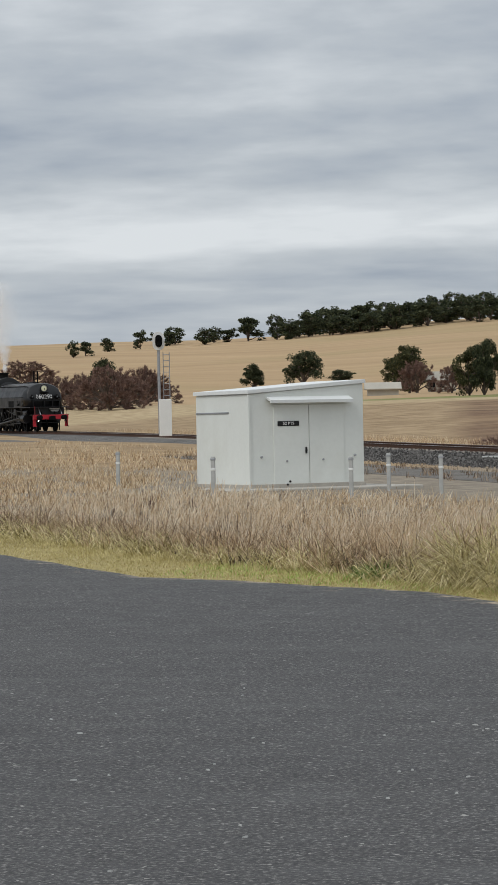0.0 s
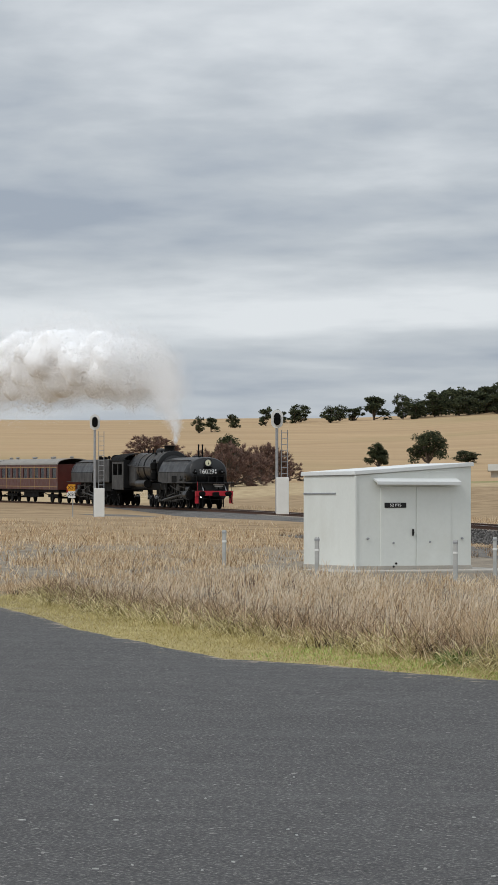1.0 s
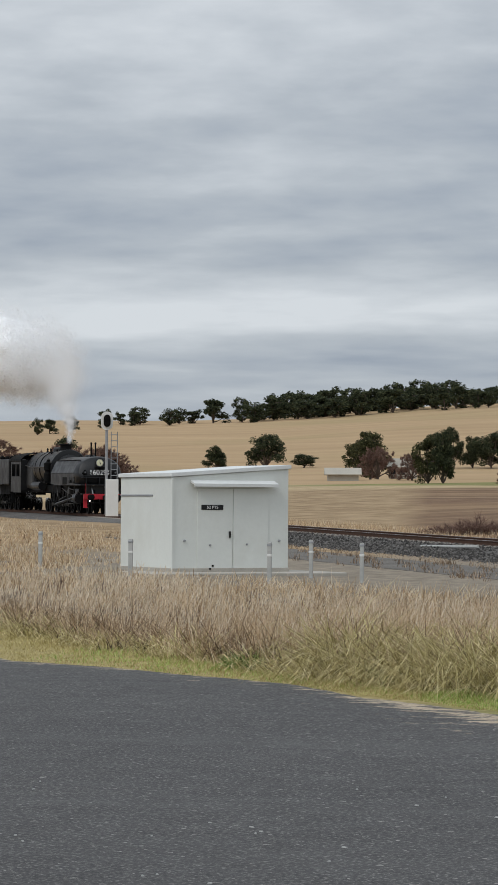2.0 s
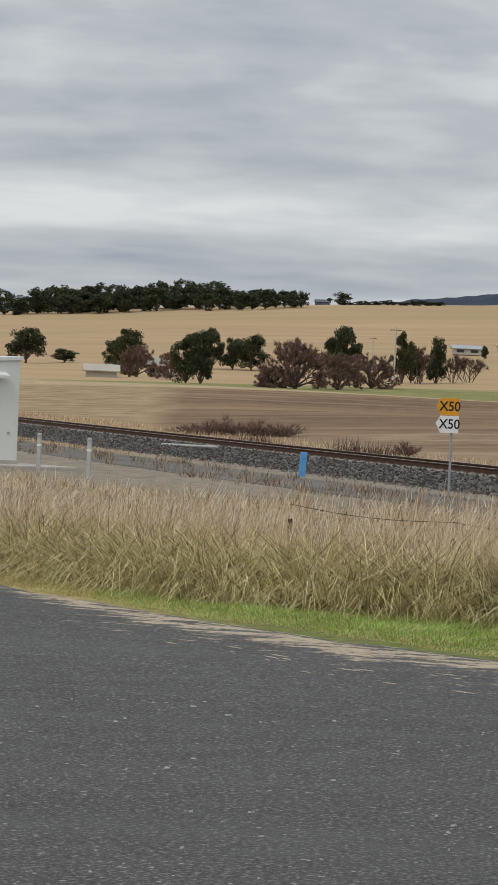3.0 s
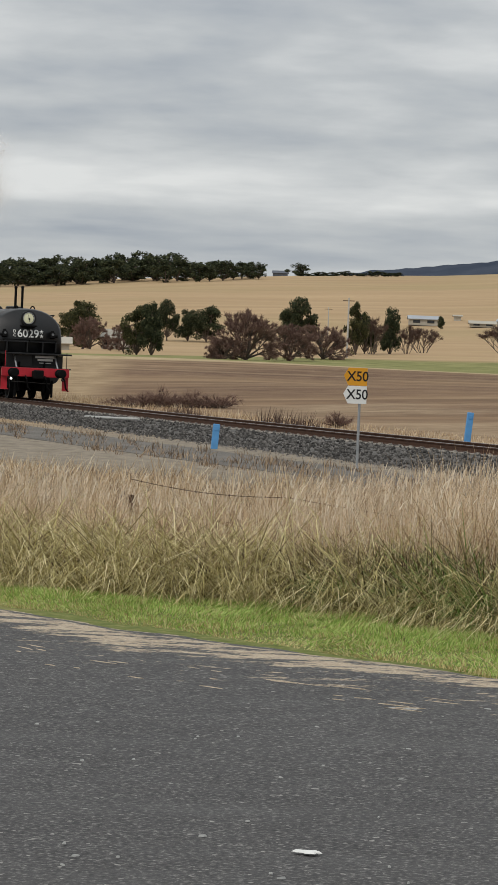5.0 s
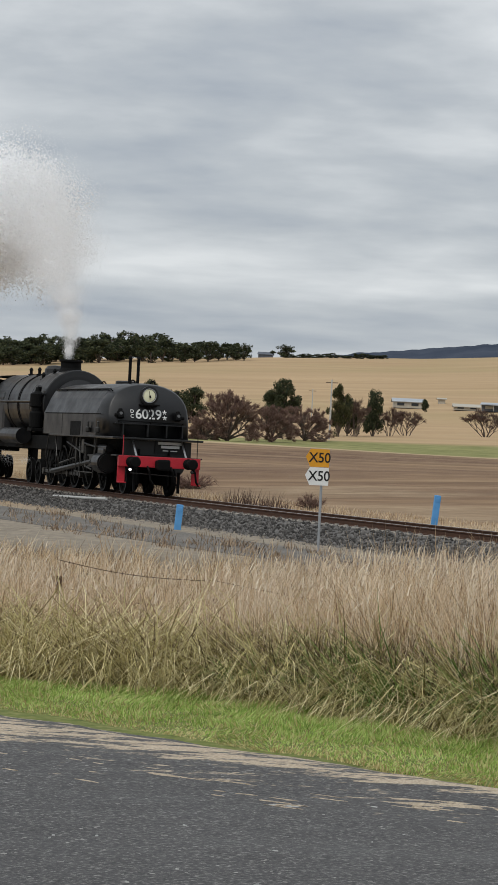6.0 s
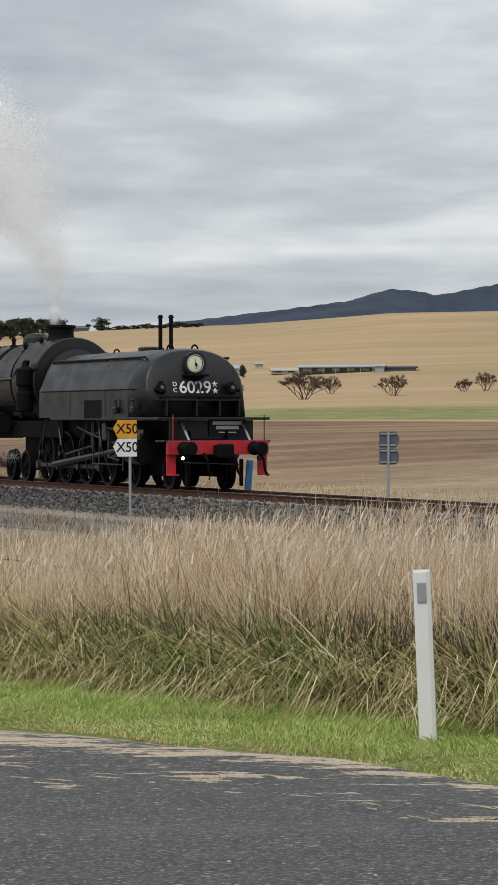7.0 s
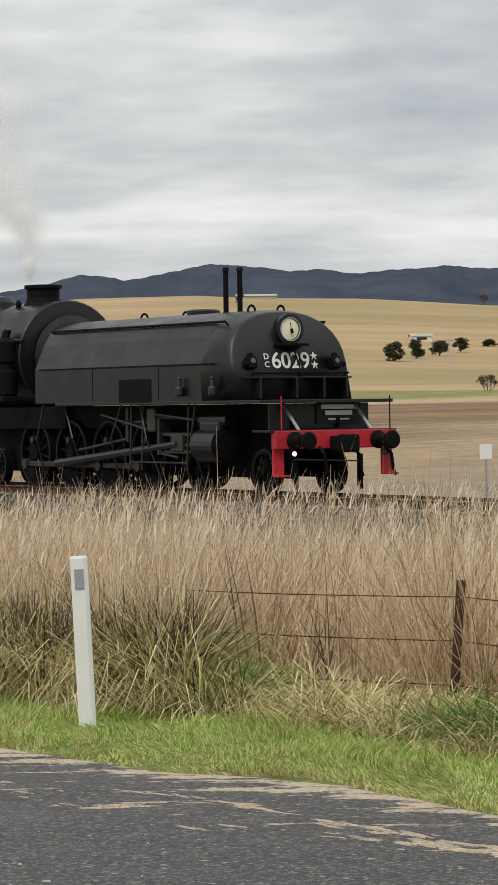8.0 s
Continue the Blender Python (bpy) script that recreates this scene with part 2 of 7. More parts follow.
def empty(name, m, label, category, group="", kind=""):
    ob = new(name)
    ob.empty_display_size = 0.2
    ob.matrix_basis = m
    return tagged(ob, label, category, group, kind)


def box(bm, cx, cy, cz, sx, sy, sz, bevel=0.0, m=None):
    """A box by its centre and size, with its edges taken off."""
    r = bmesh.ops.create_cube(bm, size=1)["verts"]
    bmesh.ops.scale(bm, vec=(sx, sy, sz), verts=r)
    bmesh.ops.translate(bm, vec=(cx, cy, cz), verts=r)
    if bevel:
        edges = list({e for v in r for e in v.link_edges})
        out = bmesh.ops.bevel(bm, geom=edges, offset=bevel, segments=2, affect="EDGES", profile=0.6)
        r = list({v for f in out["faces"] for v in f.verts})
    if m is not None:
        bmesh.ops.transform(bm, matrix=m, verts=r)
    return r


def rod(bm, a, b, r0, r1=None, sides=10):
    """A round bar from a to b."""
    a, b = Vector(a), Vector(b)
    m = Matrix.Translation((a + b) / 2) @ (b - a).to_track_quat("Z", "Y").to_matrix().to_4x4()
    return bmesh.ops.create_cone(bm, cap_ends=True, segments=sides, radius1=r0, radius2=r0 if r1 is None else r1, depth=(b - a).length, matrix=m)["verts"]


def lathe(bm, profile, m=Matrix(), sides=24):
    """Turns (radius, height) pairs round z."""
    rings = []
    for r, h in profile:
        rings.append([bm.verts.new(m @ Vector((r * math.cos(2 * math.pi * i / sides), r * math.sin(2 * math.pi * i / sides), h))) for i in range(sides)])
    for a, b in zip(rings, rings[1:]):
        for i in range(sides):
            j = (i + 1) % sides
            bm.faces.new((a[i], a[j], b[j], b[i]))
    bm.faces.new(rings[0][::-1])
    bm.faces.new(rings[-1])


def skin(bm, sections, closed=False, caps=True):
    """Joins rows of points, each of the same count, with faces."""
    rows = [[bm.verts.new(p) for p in s] for s in sections]
    for a, b in zip(rows, rows[1:]):
        n = len(a)
        for i in range(n if closed else n - 1):
            j = (i + 1) % n
            bm.faces.new((a[i], a[j], b[j], b[i]))
    if caps and closed:
        bm.faces.new(rows[0][::-1])
        bm.faces.new(rows[-1])
    return rows


def letters(name, text, size, material, parent, m, extrude=0.004, align="CENTER", label="", widen=1.0):
    """Real lettering from the built-in font, turned into a mesh."""
    cu = bpy.data.curves.new(name, "FONT")
    cu.body, cu.size, cu.extrude, cu.align_x, cu.align_y = text, size, extrude, align, "CENTER"
    cu.offset = size * 0.012
    tmp = bpy.data.objects.new(name, cu)
    me = bpy.data.meshes.new_from_object(tmp)
    bpy.data.objects.remove(tmp)
    me.transform(Matrix.Diagonal((widen, 1, 1, 1)))
    me.materials.clear()
    me.materials.append(material)
    ob = new(name, me)
    ob.parent, ob.matrix_basis = parent, m
    if label:
        ob["label"] = label
    return ob


def mesh_np(name, verts, faces, material, smooth=False):
    """A mesh from arrays: verts n x 3, faces m x k."""
    me = bpy.data.meshes.new(name)
    k = faces.shape[1]
    me.vertices.add(len(verts))
    me.vertices.foreach_set("co", np.ascontiguousarray(verts, dtype=np.float32).ravel())
    me.loops.add(faces.size)
    me.loops.foreach_set("vertex_index", np.ascontiguousarray(faces, dtype=np.int32).ravel())
    me.polygons.add(len(faces))
    me.polygons.foreach_set("loop_start", np.arange(0, faces.size, k, dtype=np.int32))
    me.polygons.foreach_set("loop_total", np.full(len(faces), k, dtype=np.int32))
    if smooth:
        me.polygons.foreach_set("use_smooth", np.ones(len(faces), dtype=bool))
    me.update(calc_edges=True)
    me.materials.append(material)
    return new(name, me)


# ---- the plan: road edge, track and lie of the land ----
def edge_y(x):
    """The far edge of the road."""
    return np.interp(x, EDGE[0], EDGE[1])


EDGE = ((-60, -30, -20, -14, -12.4, -10.9, -9.2, -7.1, -5.9, -4.6, -3.6, -2.85, -1.24, 0.1, 1.3, 2.5, 3.5, 4.2, 4.95, 5.5, 6.5, 9, 16, 40),
        (130, 72, 54, 42, 38.9, 35.6, 32.7, 29.0, 28.2, 26.9, 25.9, 24.4, 22.0, 20.4, 19.5, 18.9, 18.3, 17.2, 16.4, 15.3, 13.6, 10, 2, -20))
FRONT = ((-60, -20, -12, -10.5, -6.8, -4.2, -3.3, -1.1, 0.0, 1.0, 2.3, 3.5, 4.1, 5.0, 5.5, 7.0, 10, 20),
         (136, 56, 40.8, 38.2, 32, 28.2, 27, 24.9, 24.6, 24.3, 22.9, 21.4, 21.0, 19.8, 18.8, 16.6, 13.5, 2))


def front_y(x):
    """Where the mown verge ends and the tall grass begins."""
    return np.interp(x, FRONT[0], FRONT[1])


def shoulder(x):
    """How far the sandy shoulder reaches beyond the asphalt."""
    return np.interp(x, (-20, -9, -4, -1.5, -0.5, 0.9, 1.7, 2.5, 4, 5, 7), (0.4, 0.35, 0.3, 1.0, 1.2, 1.2, 0.85, 0.45, 0.25, 0.45, 0.3))


def track_y(x):
    x = np.asarray(x, float)
    c = np.clip(x, -62, 26)
    y = 78.87 - 2.1242 * c + 13.622e-3 * c**2 + 1.9954e-4 * c**3
    return y + track_slope(c) * (x - c)


def track_slope(x):
    return -2.1242 + 2 * 13.622e-3 * x + 3 * 1.9954e-4 * x**2


def track_z(x):
    return 0.3976 - 0.01872 * np.clip(np.asarray(x, float), -160, 60)


TRACK_X = np.linspace(-150, 60, 1200)
TRACK_PTS = np.stack([TRACK_X, track_y(TRACK_X), track_z(TRACK_X)], 1)
TRACK_S = np.concatenate([[0], np.cumsum(np.linalg.norm(np.diff(TRACK_PTS[:, :2], axis=0), axis=1))])
TRACK_S -= np.interp(-60, TRACK_X, TRACK_S)


def on_track(s):
    return Vector([float(np.interp(s, TRACK_S, TRACK_PTS[:, i])) for i in range(3)])


def track_pose(s_front, s_back):
    """A pose standing on the rails, x along the track, its origin above the front point."""
    a, b = on_track(s_front), on_track(s_back)
    d = (a - b).normalized()
    side = Vector((0, 0, 1)).cross(d).normalized()
    up_ = d.cross(side)
    m = Matrix((d, side, up_)).transposed().to_4x4()
    m.translation = a
    return m


CREST = ((-40, -20, -10.15, -7.4, -5.1, -4.2, -1.8, 1.24, 3.0, 5.8, 7.58, 9.1, 10.7, 13, 15.75, 30),
         (2.1, 2.15, 2.31, 2.48, 2.56, 2.61, 2.57, 2.36, 2.3, 2.17, 2.05, 1.93, 1.82, 1.75, 1.72, 1.7))


def track_gap(x, y):
    """About how far a place lies before (+) or behind (-) the track's middle."""
    return (track_y(x) - y) * 0.44


def ground_z(x, y):
    x, y = np.asarray(x, float), np.asarray(y, float)
    r, az = np.hypot(x, y), np.degrees(np.arctan2(-x, y))
    crest = np.interp(az, CREST[0], CREST[1])
    part_ = np.interp(r, (0, 200, 333, 393, 648, 840, 1095, 1370, 1500), (0, 0.05, 0.19, 0.26, 0.36, 0.58, 0.82, 0.985, 1.0))
    hill = 1.6 + r * np.tan(np.radians(crest * part_))
    top = 1.6 + 1500 * np.tan(np.radians(crest))
    hill = np.where(r > 1500, top - (r - 1500) * 0.05, hill)
    hill = np.maximum(hill, -20)
    low = track_z(x) - 0.55
    gap, off = track_gap(x, y), y - edge_y(x)
    t = np.clip(off / 15, 0, 1)
    near = -0.05 + (low + 0.05) * t * t * (3 - 2 * t) + 0.05 * np.clip(off / 0.5, 0, 1)
    k = np.clip((-gap - 4) / 45, 0, 1)
    far = low + (hill - low) * k * k * (3 - 2 * k)
    return np.where(gap > 0, near, np.where(np.abs(az) < 60, far, low))

# ---- ground, hills, road, track ----
def ground_material():
    m = Nodes("ground_cover", 0.95, 0, 0.1)
    pos = m.coords(world_space=True)
    s = m.n.new("ShaderNodeSeparateXYZ")
    m.l.new(pos, s.inputs[0])
    x, y = s.outputs["X"], s.outputs["Y"]
    r = m.math("SQRT", m.math("ADD", m.math("MULTIPLY", x, x), m.math("MULTIPLY", y, y)))
    tilt = m.math("DIVIDE", x, m.math("MAXIMUM", y, 1.0))
    wob = m.noise(0.02, 3, vec=pos)
    rr = m.math("ADD", r, m.math("MULTIPLY", m.math("SUBTRACT", wob, 0.5), 22))
    # stubble slope: straw with faint drill lines and greener hollows
    lines = m.noise(1.0, 3, vec=m.coords((0.006, 0.05, 0.0), True))
    patch = m.noise(0.008, 5, 0.55, vec=pos)
    straw = m.ramp(lines, (0.3, (0.35, 0.242, 0.137)), (0.7, (0.46, 0.328, 0.19)))
    straw = m.mixed(m.span(patch, 0.5, 0.68, 0, 0.45), straw, (0.30, 0.25, 0.12))
    # grazed olive hollows across the eastern slope
    folds = m.noise(1.0, 4, 0.6, vec=m.coords((0.0035, 0.012, 0.0), True))
    straw = m.mixed(m.math("MULTIPLY", m.span(folds, 0.44, 0.60, 0, 0.75), m.span(tilt, 0.02, 0.10)), straw, (0.255, 0.215, 0.10))
    straw = m.mixed(m.math("MULTIPLY", m.span(folds, 0.40, 0.30, 0, 0.6), m.span(tilt, 0.02, 0.10)), straw, (0.50, 0.38, 0.23))
    straw = m.mixed(m.span(m.noise(0.25, 5, 0.7, vec=pos), 0.45, 0.75, 0, 0.4), straw, (0.34, 0.22, 0.11))
    # ploughed strip behind the line
    plough = m.noise(1.0, 5, 0.7, vec=m.coords((0.4, 1.1, 0.5), True))
    soil = m.ramp(plough, (0.3, (0.085, 0.05, 0.032)), (0.52, (0.18, 0.113, 0.07)), (0.75, (0.33, 0.23, 0.145)))
    soil = m.mixed(m.span(m.noise(0.03, 4, vec=pos), 0.42, 0.62, 0, 0.6), soil, (0.30, 0.20, 0.115))
    # long furrow shadows, and a tan margin of weeds towards the line
    furrow = m.noise(1.0, 4, 0.6, vec=m.coords((0.012, 0.16, 0.0), True))
    soil = m.mixed(m.span(furrow, 0.50, 0.66, 0, 0.65), soil, (0.105, 0.066, 0.042))
    soil = m.mixed(m.span(furrow, 0.46, 0.34, 0, 0.5), soil, (0.36, 0.265, 0.165))
    margin = m.math("ADD", r, m.math("MULTIPLY", m.math("SUBTRACT", m.noise(0.06, 4, vec=pos), 0.5), 150))
    soil = m.mixed(m.span(margin, 140, 100, 0, 0.7), soil, m.ramp(m.noise(0.9, 5, 0.7, vec=pos), (0.3, (0.26, 0.19, 0.115)), (0.7, (0.50, 0.385, 0.25))))
    green = m.ramp(m.noise(0.3, 4, vec=pos), (0.3, (0.15, 0.16, 0.055)), (0.7, (0.28, 0.26, 0.11)))
    rough = m.ramp(m.noise(0.35, 5, 0.65, vec=pos), (0.3, (0.20, 0.135, 0.075)), (0.7, (0.42, 0.31, 0.185)))
    edge = m.ramp(m.noise(0.5, 3, vec=pos), (0.3, (0.30, 0.22, 0.12)), (0.7, (0.50, 0.39, 0.24)))
    # the green strip ends towards the west
    green = m.mixed(m.span(tilt, -0.19, -0.15), edge, green)
    col = m.mixed(m.span(rr, 388, 402), green, straw)
    col = m.mixed(m.span(rr, 332, 342), edge, col)
    # the ploughed strip runs out towards the west, into rough grass
    col_soil = m.mixed(m.span(m.math("ADD", tilt, m.math("MULTIPLY", wob, 0.03)), -0.116, -0.104), rough, soil)
    col = m.mixed(m.span(rr, 312, 320), col_soil, col)
    # bare straw-littered earth near the line
    near = m.ramp(m.noise(2.0, 5, 0.7, vec=pos), (0.3, (0.15, 0.12, 0.085)), (0.5, (0.24, 0.205, 0.16)), (0.7, (0.36, 0.30, 0.22)))
    # thatch under the long grass, shade painted into it; mossy soil along the verge
    shaded_thatch = m.ramp(m.noise(6.0, 5, 0.7, vec=pos), (0.3, (0.035, 0.028, 0.016)), (0.5, (0.075, 0.058, 0.034)), (0.72, (0.17, 0.125, 0.075)))
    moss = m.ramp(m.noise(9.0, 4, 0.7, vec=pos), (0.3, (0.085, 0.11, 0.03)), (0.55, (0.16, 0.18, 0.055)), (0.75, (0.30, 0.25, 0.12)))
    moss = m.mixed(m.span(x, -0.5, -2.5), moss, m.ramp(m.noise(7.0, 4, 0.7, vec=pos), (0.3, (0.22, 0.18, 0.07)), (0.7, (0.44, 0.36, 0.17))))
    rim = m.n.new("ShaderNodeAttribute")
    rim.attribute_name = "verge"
    shaded_thatch = m.mixed(rim.outputs["Fac"], shaded_thatch, moss)
    near = m.mixed(m.span(r, 36, 58), shaded_thatch, near)
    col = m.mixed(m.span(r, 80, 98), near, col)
    m.bump(m.noise(1.5, 5, 0.7, vec=pos), 0.6, 0.12)
    return m.done(col)


def build_ground():
    az = np.radians(np.concatenate([np.arange(-180, -26, 7), np.arange(-26, 32, 0.2), np.arange(32, 180, 8)]))
    r = np.concatenate([[0.5, 3], np.arange(5, 50, 0.6), np.geomspace(50, 400, 190), np.geomspace(405, 1560, 120), np.geomspace(1600, 4900, 12)])
    a, rad = np.meshgrid(az, r, indexing="ij")
    x, y = -np.sin(a) * rad, np.cos(a) * rad
    z = ground_z(x, y)
    far = np.clip((rad - 90) / 200, 0, 1)
    z += far * 0.5 * np.sin(x * 0.045 + 1.3 * np.sin(y * 0.02)) * np.sin(y * 0.031 + 0.7)
    v = np.stack([x, y, z], -1).reshape(-1, 3)
    n, k = len(az), len(r)
    i, j = np.meshgrid(np.arange(n), np.arange(k - 1), indexing="ij")
    i2 = (i + 1) % n
    f = np.stack([i * k + j, i2 * k + j, i2 * k + j + 1, i * k + j + 1], -1).reshape(-1, 4)[:, ::-1]
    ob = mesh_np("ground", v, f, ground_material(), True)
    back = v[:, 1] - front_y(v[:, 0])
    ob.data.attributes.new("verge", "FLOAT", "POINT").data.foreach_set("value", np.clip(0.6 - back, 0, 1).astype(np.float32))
    return tagged(ob, "rolling dry farmland with stubble slopes and a ploughed paddock", "ground", kind="structure")


def build_road():
    m = Nodes("old_asphalt", 0.9, 0, 0.3)
    pos = m.coords(world_space=True)
    stones = m.cells(75, pos)
    base = m.ramp(m.noise(0.35, 4, vec=pos), (0.3, (0.054, 0.052, 0.052)), (0.7, (0.084, 0.081, 0.079)))
    grain = m.ramp(m.noise(42, 3, 0.8, vec=pos), (0.38, (0.018, 0.018, 0.019)), (0.55, (0.085, 0.081, 0.078)), (0.70, (0.40, 0.385, 0.36)))
    col = m.mixed(0.6, base, grain)
    pale = m.math("GREATER_THAN", m.noise(23, 1, vec=pos), 0.735)
    col = m.mixed(m.math("MULTIPLY", pale, 0.7), col, (0.42, 0.40, 0.37))
    tracks = m.span(m.noise(1.0, 3, vec=m.coords((0.12, 0.8, 1), True)), 0.5, 0.65, 0, 0.25)
    col = m.mixed(tracks, col, (0.10, 0.098, 0.095))
    m.bump(stones, 0.5, 0.01)
    # sandy grit washed over the edge in long ragged tongues
    off = m.n.new("ShaderNodeAttribute")
    off.attribute_name = "from_edge"
    d = m.span(off.outputs["Fac"], -1.5, 2.5)
    along = m.n.new("ShaderNodeMapping")
    along.inputs["Rotation"].default_value = (0, 0, radians(40))
    along.inputs["Scale"].default_value = (1.9, 6.0, 1)
    m.l.new(pos, along.inputs[0])
    tongues = m.math("ADD", m.math("MULTIPLY", m.noise(1.0, 6, 0.7, vec=along.outputs[0]), 0.78), m.math("MULTIPLY", m.noise(16, 3, 0.7, vec=pos), 0.22))
    grey = lambda v: (v, v, v)
    need = m.ramp(d, (0.0, grey(0.36)), (0.06, grey(0.46)), (0.16, grey(0.49)), (0.185, grey(0.62)), (0.21, grey(0.47)), (0.36, grey(0.475)), (0.44, grey(0.53)), (0.52, grey(0.575)), (0.75, grey(0.60)), (0.9, grey(0.70)), (1.0, grey(0.9)))
    spot = m.n.new("ShaderNodeSeparateXYZ")
    m.l.new(pos, spot.inputs[0])
    need = m.math("ADD", need, m.span(spot.outputs["X"], -1.5, -3.5, 0.0, 0.07))
    sandy = m.span(m.math("SUBTRACT", tongues, need), -0.015, 0.02)
    grit = m.ramp(m.noise(60, 3, 0.8, vec=pos), (0.3, (0.24, 0.185, 0.12)), (0.5, (0.45, 0.36, 0.255)), (0.72, (0.66, 0.57, 0.44)))
    col = m.mixed(m.math("MULTIPLY", sandy, 0.93), col, grit)
    mat = m.done(col, m.span(m.noise(3, 3, vec=pos), 0.3, 0.7, 0.75, 0.95))
    bm = bmesh.new()
    shift = []
    xs = np.concatenate([np.arange(-60, -16, 2), np.arange(-16, 10, 0.12), np.arange(10, 41, 2)])
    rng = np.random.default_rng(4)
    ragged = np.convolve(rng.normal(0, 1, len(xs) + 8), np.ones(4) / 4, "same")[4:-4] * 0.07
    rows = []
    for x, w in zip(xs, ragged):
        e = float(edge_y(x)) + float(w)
        o = float(shoulder(x))
        rows.append([(x, e + o - 0.01, -0.05), (x, e + o, -0.012), (x, e + o * 0.5, 0.006), (x, e, 0.01), (x, e - 1.2, 0.012), (x, e - 5, 0.02), (x, -30, 0.02), (x, -30, -0.2)])
        shift += [-o, -o, -o * 0.5, 0, 1.2, 5, 40, 40]
    skin(bm, rows)
    bmesh.ops.recalc_face_normals(bm, faces=bm.faces)
    road = part("road", bm, mat)
    road.data.attributes.new("from_edge", "FLOAT", "POINT").data.foreach_set("value", shift)
    tagged(bpy.data.objects["road"], "worn dark grey asphalt road with a ragged sandy edge", "road", kind="structure")


def flat_patch(name, x, y, length, width, turn, material, seed, z=0.002):
    """A thin spread of sand or grit with a ragged outline, lying on the road."""
    rng = np.random.default_rng(seed)
    bm = bmesh.new()
    n = 40
    ph = rng.uniform(0, 6.28, 6)
    mid, outer, top = bm.verts.new((0, 0, 0.005)), [], []
    for i in range(n):
        a = 2 * math.pi * i / n
        k = 1 + 0.16 * math.sin(3 * a + ph[0]) + 0.13 * math.sin(5 * a + ph[1]) + 0.12 * math.sin(9 * a + ph[2]) + 0.10 * math.sin(14 * a + ph[3])
        outer.append(bm.verts.new((length / 2 * k * math.cos(a), width / 2 * k * math.sin(a), -0.002)))
        top.append(bm.verts.new((length / 2 * k * 0.8 * math.cos(a), width / 2 * k * 0.7 * math.sin(a), 0.004)))
    for i in range(n):
        j = (i + 1) % n
        bm.faces.new((outer[i], outer[j], top[j], top[i]))
        bm.faces.new((top[i], top[j], mid))
    return part(name, bm, material, m=pose(x, y, z + 0.0067 * min(1.2, max(0.0, float(edge_y(x)) - y)) + 0.003 * max(0.0, float(edge_y(x)) - y - 1.2), 0, 0, turn))


def stone_material(name, dark, mid_, pale, scale):
    m = Nodes(name, 0.95, 0, 0.15)
    pos = m.coords(world_space=True)
    col = m.ramp(m.math("ADD", m.math("MULTIPLY", m.noise(scale, 3, 0.8, vec=pos), 0.7), m.math("MULTIPLY", m.noise(0.4, 3, vec=pos), 0.3)), (0.32, dark), (0.5, mid_), (0.7, pale))
    m.bump(m.cells(scale * 0.8, pos), 0.9, 0.05)
    return m.done(col)


SAND = stone_material("sandy_grit", (0.32, 0.25, 0.175), (0.54, 0.44, 0.32), (0.70, 0.60, 0.47), 45)
BALLAST = stone_material("ballast_stone", (0.055, 0.052, 0.05), (0.125, 0.118, 0.11), (0.25, 0.235, 0.215), 14)
APRON = stone_material("fine_grey_gravel", (0.075, 0.068, 0.06), (0.15, 0.138, 0.122), (0.27, 0.245, 0.215), 11)
STONE = leafy("broken_ballast", (0.1, (0.05, 0.047, 0.045)), (0.5, (0.125, 0.117, 0.108)), (0.9, (0.30, 0.28, 0.26)))


def along_track(name, material, profile, step=1.0, x0=-150.0, x1=58.0, drape=False):
    """A strip along the line from (offset, height) pairs; offsets to the camera's side are negative."""
    xs = np.arange(x0, x1, step)
    y, z = track_y(xs), track_z(xs)
    g = np.stack([np.gradient(xs), np.gradient(y)], 1)
    g /= np.linalg.norm(g, axis=1)[:, None]
    side = np.stack([-g[:, 1], g[:, 0]], 1)
    bm = bmesh.new()

    def level(px, py, zz):
        return max(zz, float(ground_z(px, py)) + 0.012) if drape and zz > -1.5 else zz

    rows = []
    for i in range(len(xs)):
        spots = [(xs[i] + side[i, 0] * o, y[i] + side[i, 1] * o, h) for o, h in profile]
        rows.append([(px, py, level(px, py, z[i] + h)) for px, py, h in spots])
    skin(bm, rows, closed=False)
    bmesh.ops.recalc_face_normals(bm, faces=bm.faces)
    return part(name, bm, material)


